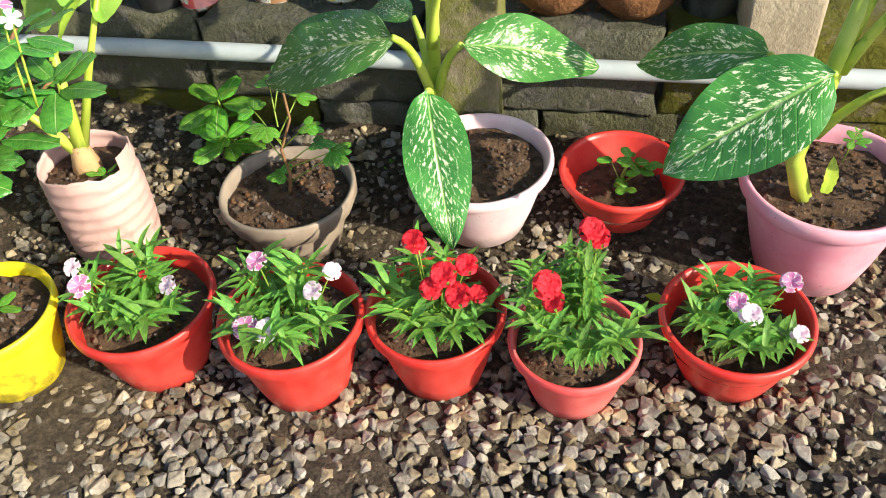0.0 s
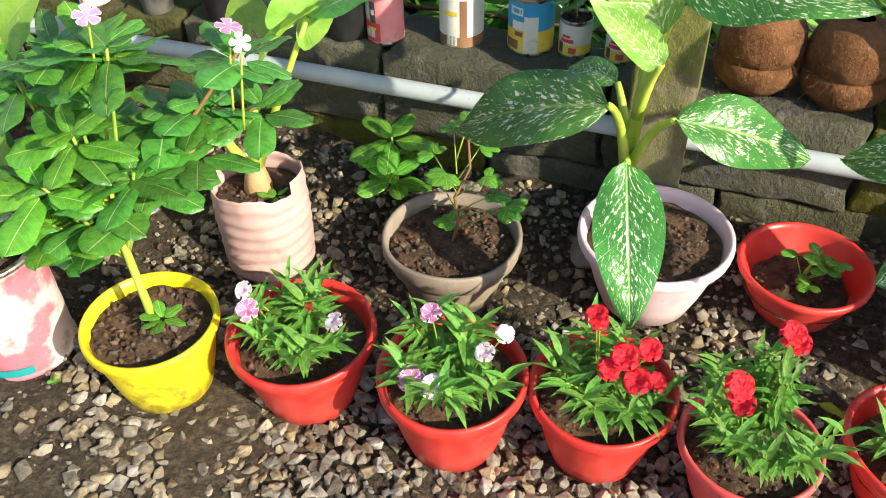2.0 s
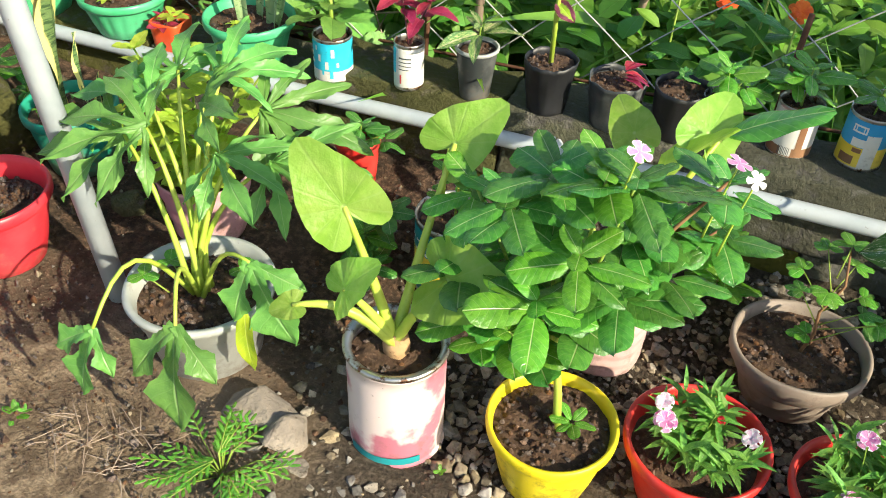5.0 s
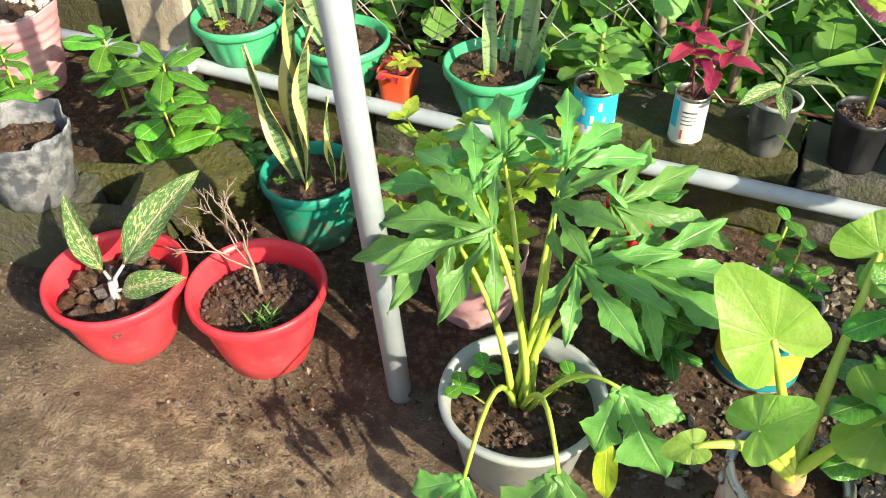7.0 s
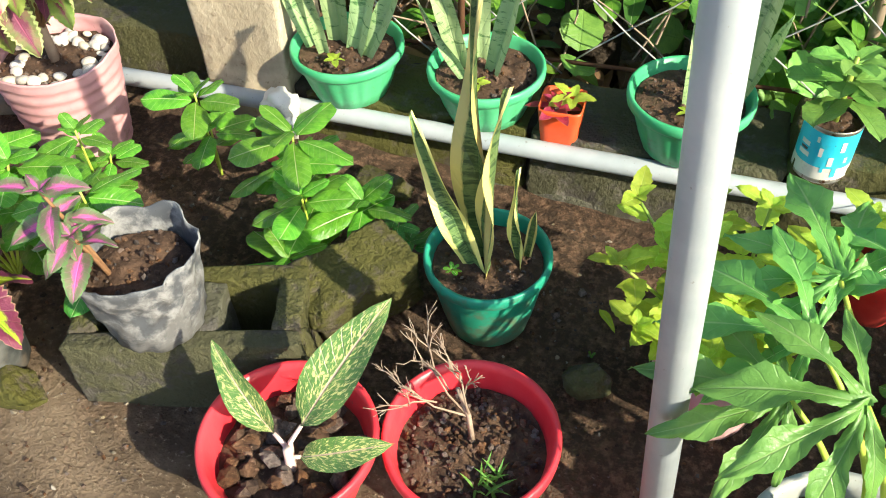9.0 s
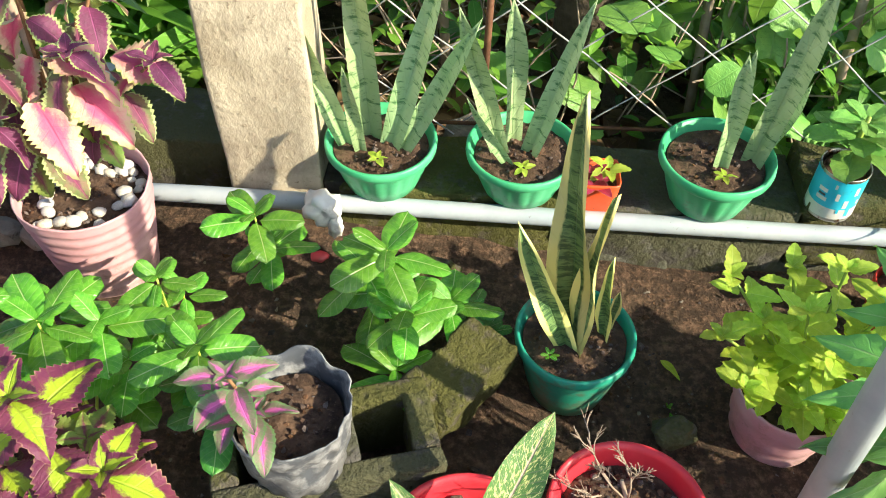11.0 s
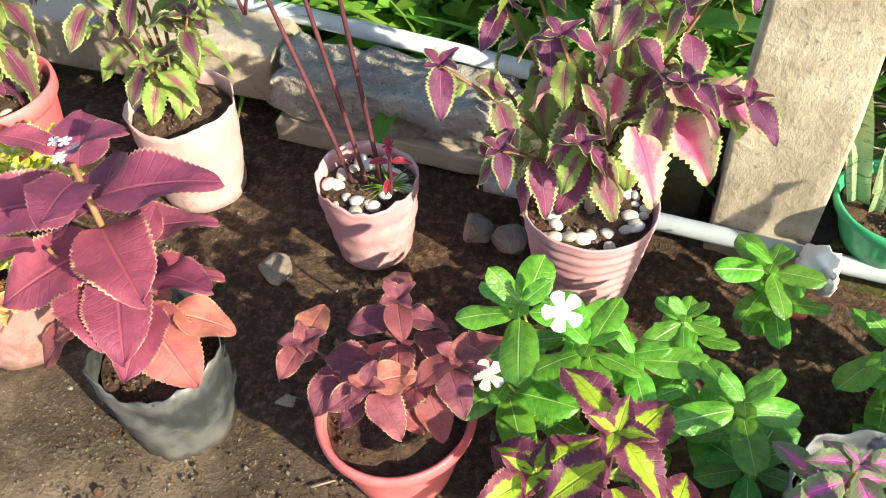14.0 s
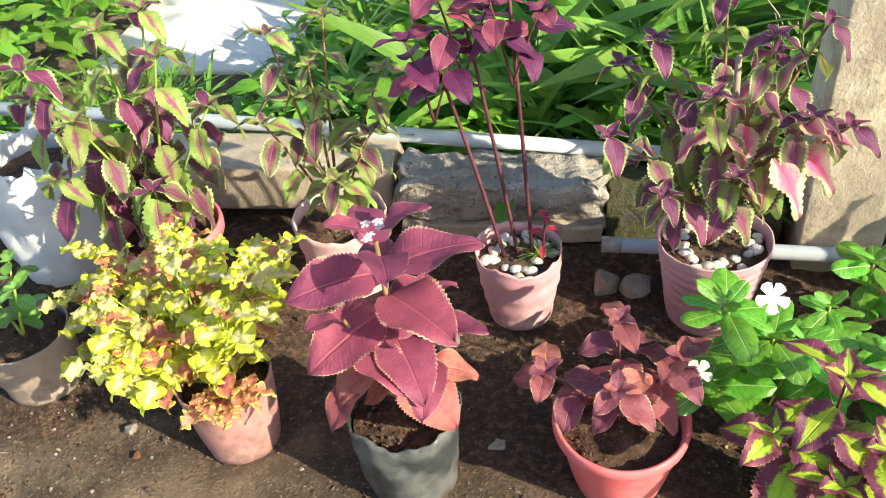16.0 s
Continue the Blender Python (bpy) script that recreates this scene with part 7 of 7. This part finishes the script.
rb = random.Random(9)
trunk = thing("tree_trunk", -1.735, 2.06, 0.12, "slender dark tree trunk behind the fence", "tree")
part("trunk", tube([(0, 0, 0), (-0.01, 0.02, 0.5), (0.02, 0.05, 1.2), (0.0, 0.06, 2.4)], 0.065, 0.045, 16), M_bark, trunk)
for k in range(5):
    a = k * 1.3
    part("limb", tube([(0, 0.05, 1.5 + 0.18 * k), (0.35 * math.cos(a), 0.35 * math.sin(a), 1.9 + 0.18 * k)], 0.02, 0.008, 8), M_bark, trunk)
tagged(part("crown", heap([L_bush], [(0, place((rb.gauss(0, 0.4), 0.2 + rb.gauss(0, 0.4), 2.3 + rb.gauss(0, 0.22)), heading(rb.uniform(0, 6.28), rb.uniform(-0.6, 0.5)), 0.13)) for _ in range(500)]), None, trunk), kind="stuff")
for x, y in ((-1.20, 1.93), (-1.06, 1.90), (-2.02, 2.05), (-1.48, 2.0), (-0.72, 2.1)):
    sp = thing("sapling_stem", x, y, 0.10, "thin pale upright stem of a shrub", "shrub")
    part("stem", tube([(0, 0, 0), (rb.uniform(-0.05, 0.05), 0.02, 0.6), (rb.uniform(-0.08, 0.08), 0.03, 1.2)], 0.012, 0.007, 8), M_drytwig, sp)
rl = thing("round_leaved_shrub", -1.42, 2.02, 0.12, "shrub with round scalloped green leaves by the fence", "shrub")
for k in range(130):
    p = Vector((rb.gauss(0.05, 0.20), rb.gauss(-0.04, 0.07), rb.uniform(0.12, 0.80)))
    leaf(rl, L_round, p, heading(rb.uniform(0, 6.28), rb.uniform(-0.6, 0.4)), 0.085 * rb.uniform(0.7, 1.2), up=(0.3, -0.8, 0.6), wide=1.6)
for k in range(5):
    stem(rl, [(0.03 * k - 0.05, 0, 0), (rb.gauss(0.05, 0.12), rb.gauss(0, 0.05), 0.7)], 0.004, 0.002, M_drytwig)
cr = thing("croton_shrub", -1.38, 2.25, 0.12, "croton with long yellow-veined leaves", "shrub")
stem(cr, [(0, 0, 0), (0.02, 0, 0.9)], 0.012, 0.006, M_drytwig)
for k in range(26):
    leaf(cr, L_croton, (0.01, 0, 0.45 + 0.018 * k), heading(k * 2.4, rb.uniform(-0.1, 0.4)), 0.26 * rb.uniform(0.8, 1.1))
for x, y, z in ((-0.62, 2.05, 0.52), (-0.43, 2.10, 0.46), (-0.36, 2.05, 0.42), (-0.52, 2.2, 0.36), (-1.55, 2.2, 0.7)):
    fl = thing("orange_lily", x, y, 0.05, "orange flower on a thin green stalk behind the fence", "flower")
    stem(fl, [(0, 0, 0), (0.01, 0, z)], 0.004, 0.002, M_stem)
    leaf(fl, F_orange, (0.01, 0, z), (1, 0.2, 0), 0.060, up=(0.1, -0.6, 0.8), name="flower")
    for k in range(5):
        leaf(fl, L_vinca, (0, 0, z * 0.3 + 0.06 * k), heading(k * 2.2, 0.3), 0.10, wide=0.7)
path_far = part("pavement", rough_box(0.95, 3.0, 0.06, 5, 0.006, 0.01, 30), M_path, None, m=pose(-4.25, 4.15, 0.165))
thicket("far_bushes", "green bushes beside the concrete path", "bushes", [L_bush2], 900, (-5.6, -4.65, 2.2, 3.6, 0.5), 0.10, 21, (-0.3, 0.8))
tagged(path_far, "pale sunlit concrete path beyond the grass", "pavement", kind="structure")

# ---- gravel ----
POT_SPOTS = [(o.location.x, o.location.y) for o in scene.objects if o.parent is None and o.get("category") == "potted plant"]
STONES = []
for s in range(10):
    bm = bmesh.new()
    rs = random.Random(s + 5)
    pts = [bm.verts.new(Vector((rs.gauss(0, 1), rs.gauss(0, 1), rs.gauss(0, 1))).normalized() * rs.uniform(0.74, 1.16)) for _ in range(11)]
    made = bmesh.ops.convex_hull(bm, input=pts)
    bmesh.ops.delete(bm, geom=[v for v in made["geom_interior"] if isinstance(v, bmesh.types.BMVert)], context="VERTS")
    bmesh.ops.bevel(bm, geom=bm.edges[:], offset=0.045, segments=1, affect="EDGES")
    STONES.append(to_mesh("gravel_stone", bm, M_stone, False))
rg = random.Random(77)
near_stones, rest = [], []
y = 0.42
while y < 1.575:
    x = -1.05
    while x < 1.5:
        step_x = 0.0172
        px, py = x + rg.uniform(-0.012, 0.012), y + rg.uniform(-0.012, 0.012)
        x += step_x
        edge = px + 0.78 + 0.12 * noise.noise(Vector((px * 4, py * 4, 2))) - (0.25 if py < 0.95 else 0.0) * (0.95 - py) * 3
        if edge < 0 and rg.random() > 0.16:
            continue
        fine = (py > 1.17) or (px > 0.45 + 0.5 * (py - 0.6))
        s = rg.choice((rg.uniform(0.005, 0.010), rg.uniform(0.009, 0.0145), rg.uniform(0.010, 0.0165))) if not fine else rg.choice((rg.uniform(0.003, 0.006), rg.uniform(0.004, 0.008), rg.uniform(0.008, 0.015)))
        if any((px - a) ** 2 + (py - b) ** 2 < 0.005 for a, b in POT_SPOTS):
            continue
        m = Matrix.Translation((px, py, ground_z(px, py) + s * 0.30)) @ Euler((rg.uniform(-0.5, 0.5), rg.uniform(-0.5, 0.5), rg.uniform(0, 6.28))).to_matrix().to_4x4() @ Matrix.Diagonal((s * rg.uniform(0.9, 1.35), s, s * rg.uniform(0.6, 0.95), 1))
        k = rg.randrange(10)
        if s > 0.0125 and py < 0.98 and -0.6 < px < 0.55 and len(near_stones) < 300:
            near_stones.append((k, m))
        else:
            rest.append((k, m))
    y += 0.0155
for _ in range(2600):
    px, py = rg.uniform(-1.1, 1.4), rg.uniform(0.42, 1.56)
    s = rg.uniform(0.003, 0.007)
    rest.append((rg.randrange(10), Matrix.Translation((px, py, ground_z(px, py) + s * 0.5)) @ Euler((rg.random() * 6, rg.random() * 6, 0)).to_matrix().to_4x4() @ Matrix.Diagonal((s, s, s * 0.8, 1))))
crumbs = []
for n in range(17000):
    px, py = rg.uniform(-4.6, -0.7), rg.uniform(0.45, 1.56)
    s = rg.uniform(0.0012, 0.0048) * (2.4 if rg.random() < 0.05 else 1)
    if noise.noise(Vector((px * 5, py * 5, 8))) < rg.uniform(-0.5, 0.25):
        continue
    (rest if n % 7 == 0 else crumbs).append((rg.randrange(10), Matrix.Translation((px, py, ground_z(px, py) + s * 0.35)) @ Euler((rg.random() * 6, rg.random() * 6, 0)).to_matrix().to_4x4() @ Matrix.Diagonal((s, s, s * 0.8, 1))))
gravel = tagged(new("gravel_bed"), "bed of angular grey-brown gravel stones", "gravel", kind="structure")
_whole = heap(STONES, rest, False)
tagged(part("loose_gravel", _whole, None, gravel), kind="stuff")
CRUMBS = []
for me in STONES:
    c = me.copy()
    c.materials.clear()
    c.materials.append(M_clod)
    CRUMBS.append(c)
tagged(part("soil_crumbs", heap(CRUMBS, crumbs, False), None, gravel), kind="stuff")
STONES1 = []
for me in STONES:
    c = me.copy()
    c.materials.clear()
    c.materials.append(M_stone1)
    STONES1.append(c)
for k, m in near_stones:
    part("gravel_stone", STONES1[k], None, gravel, m=m)
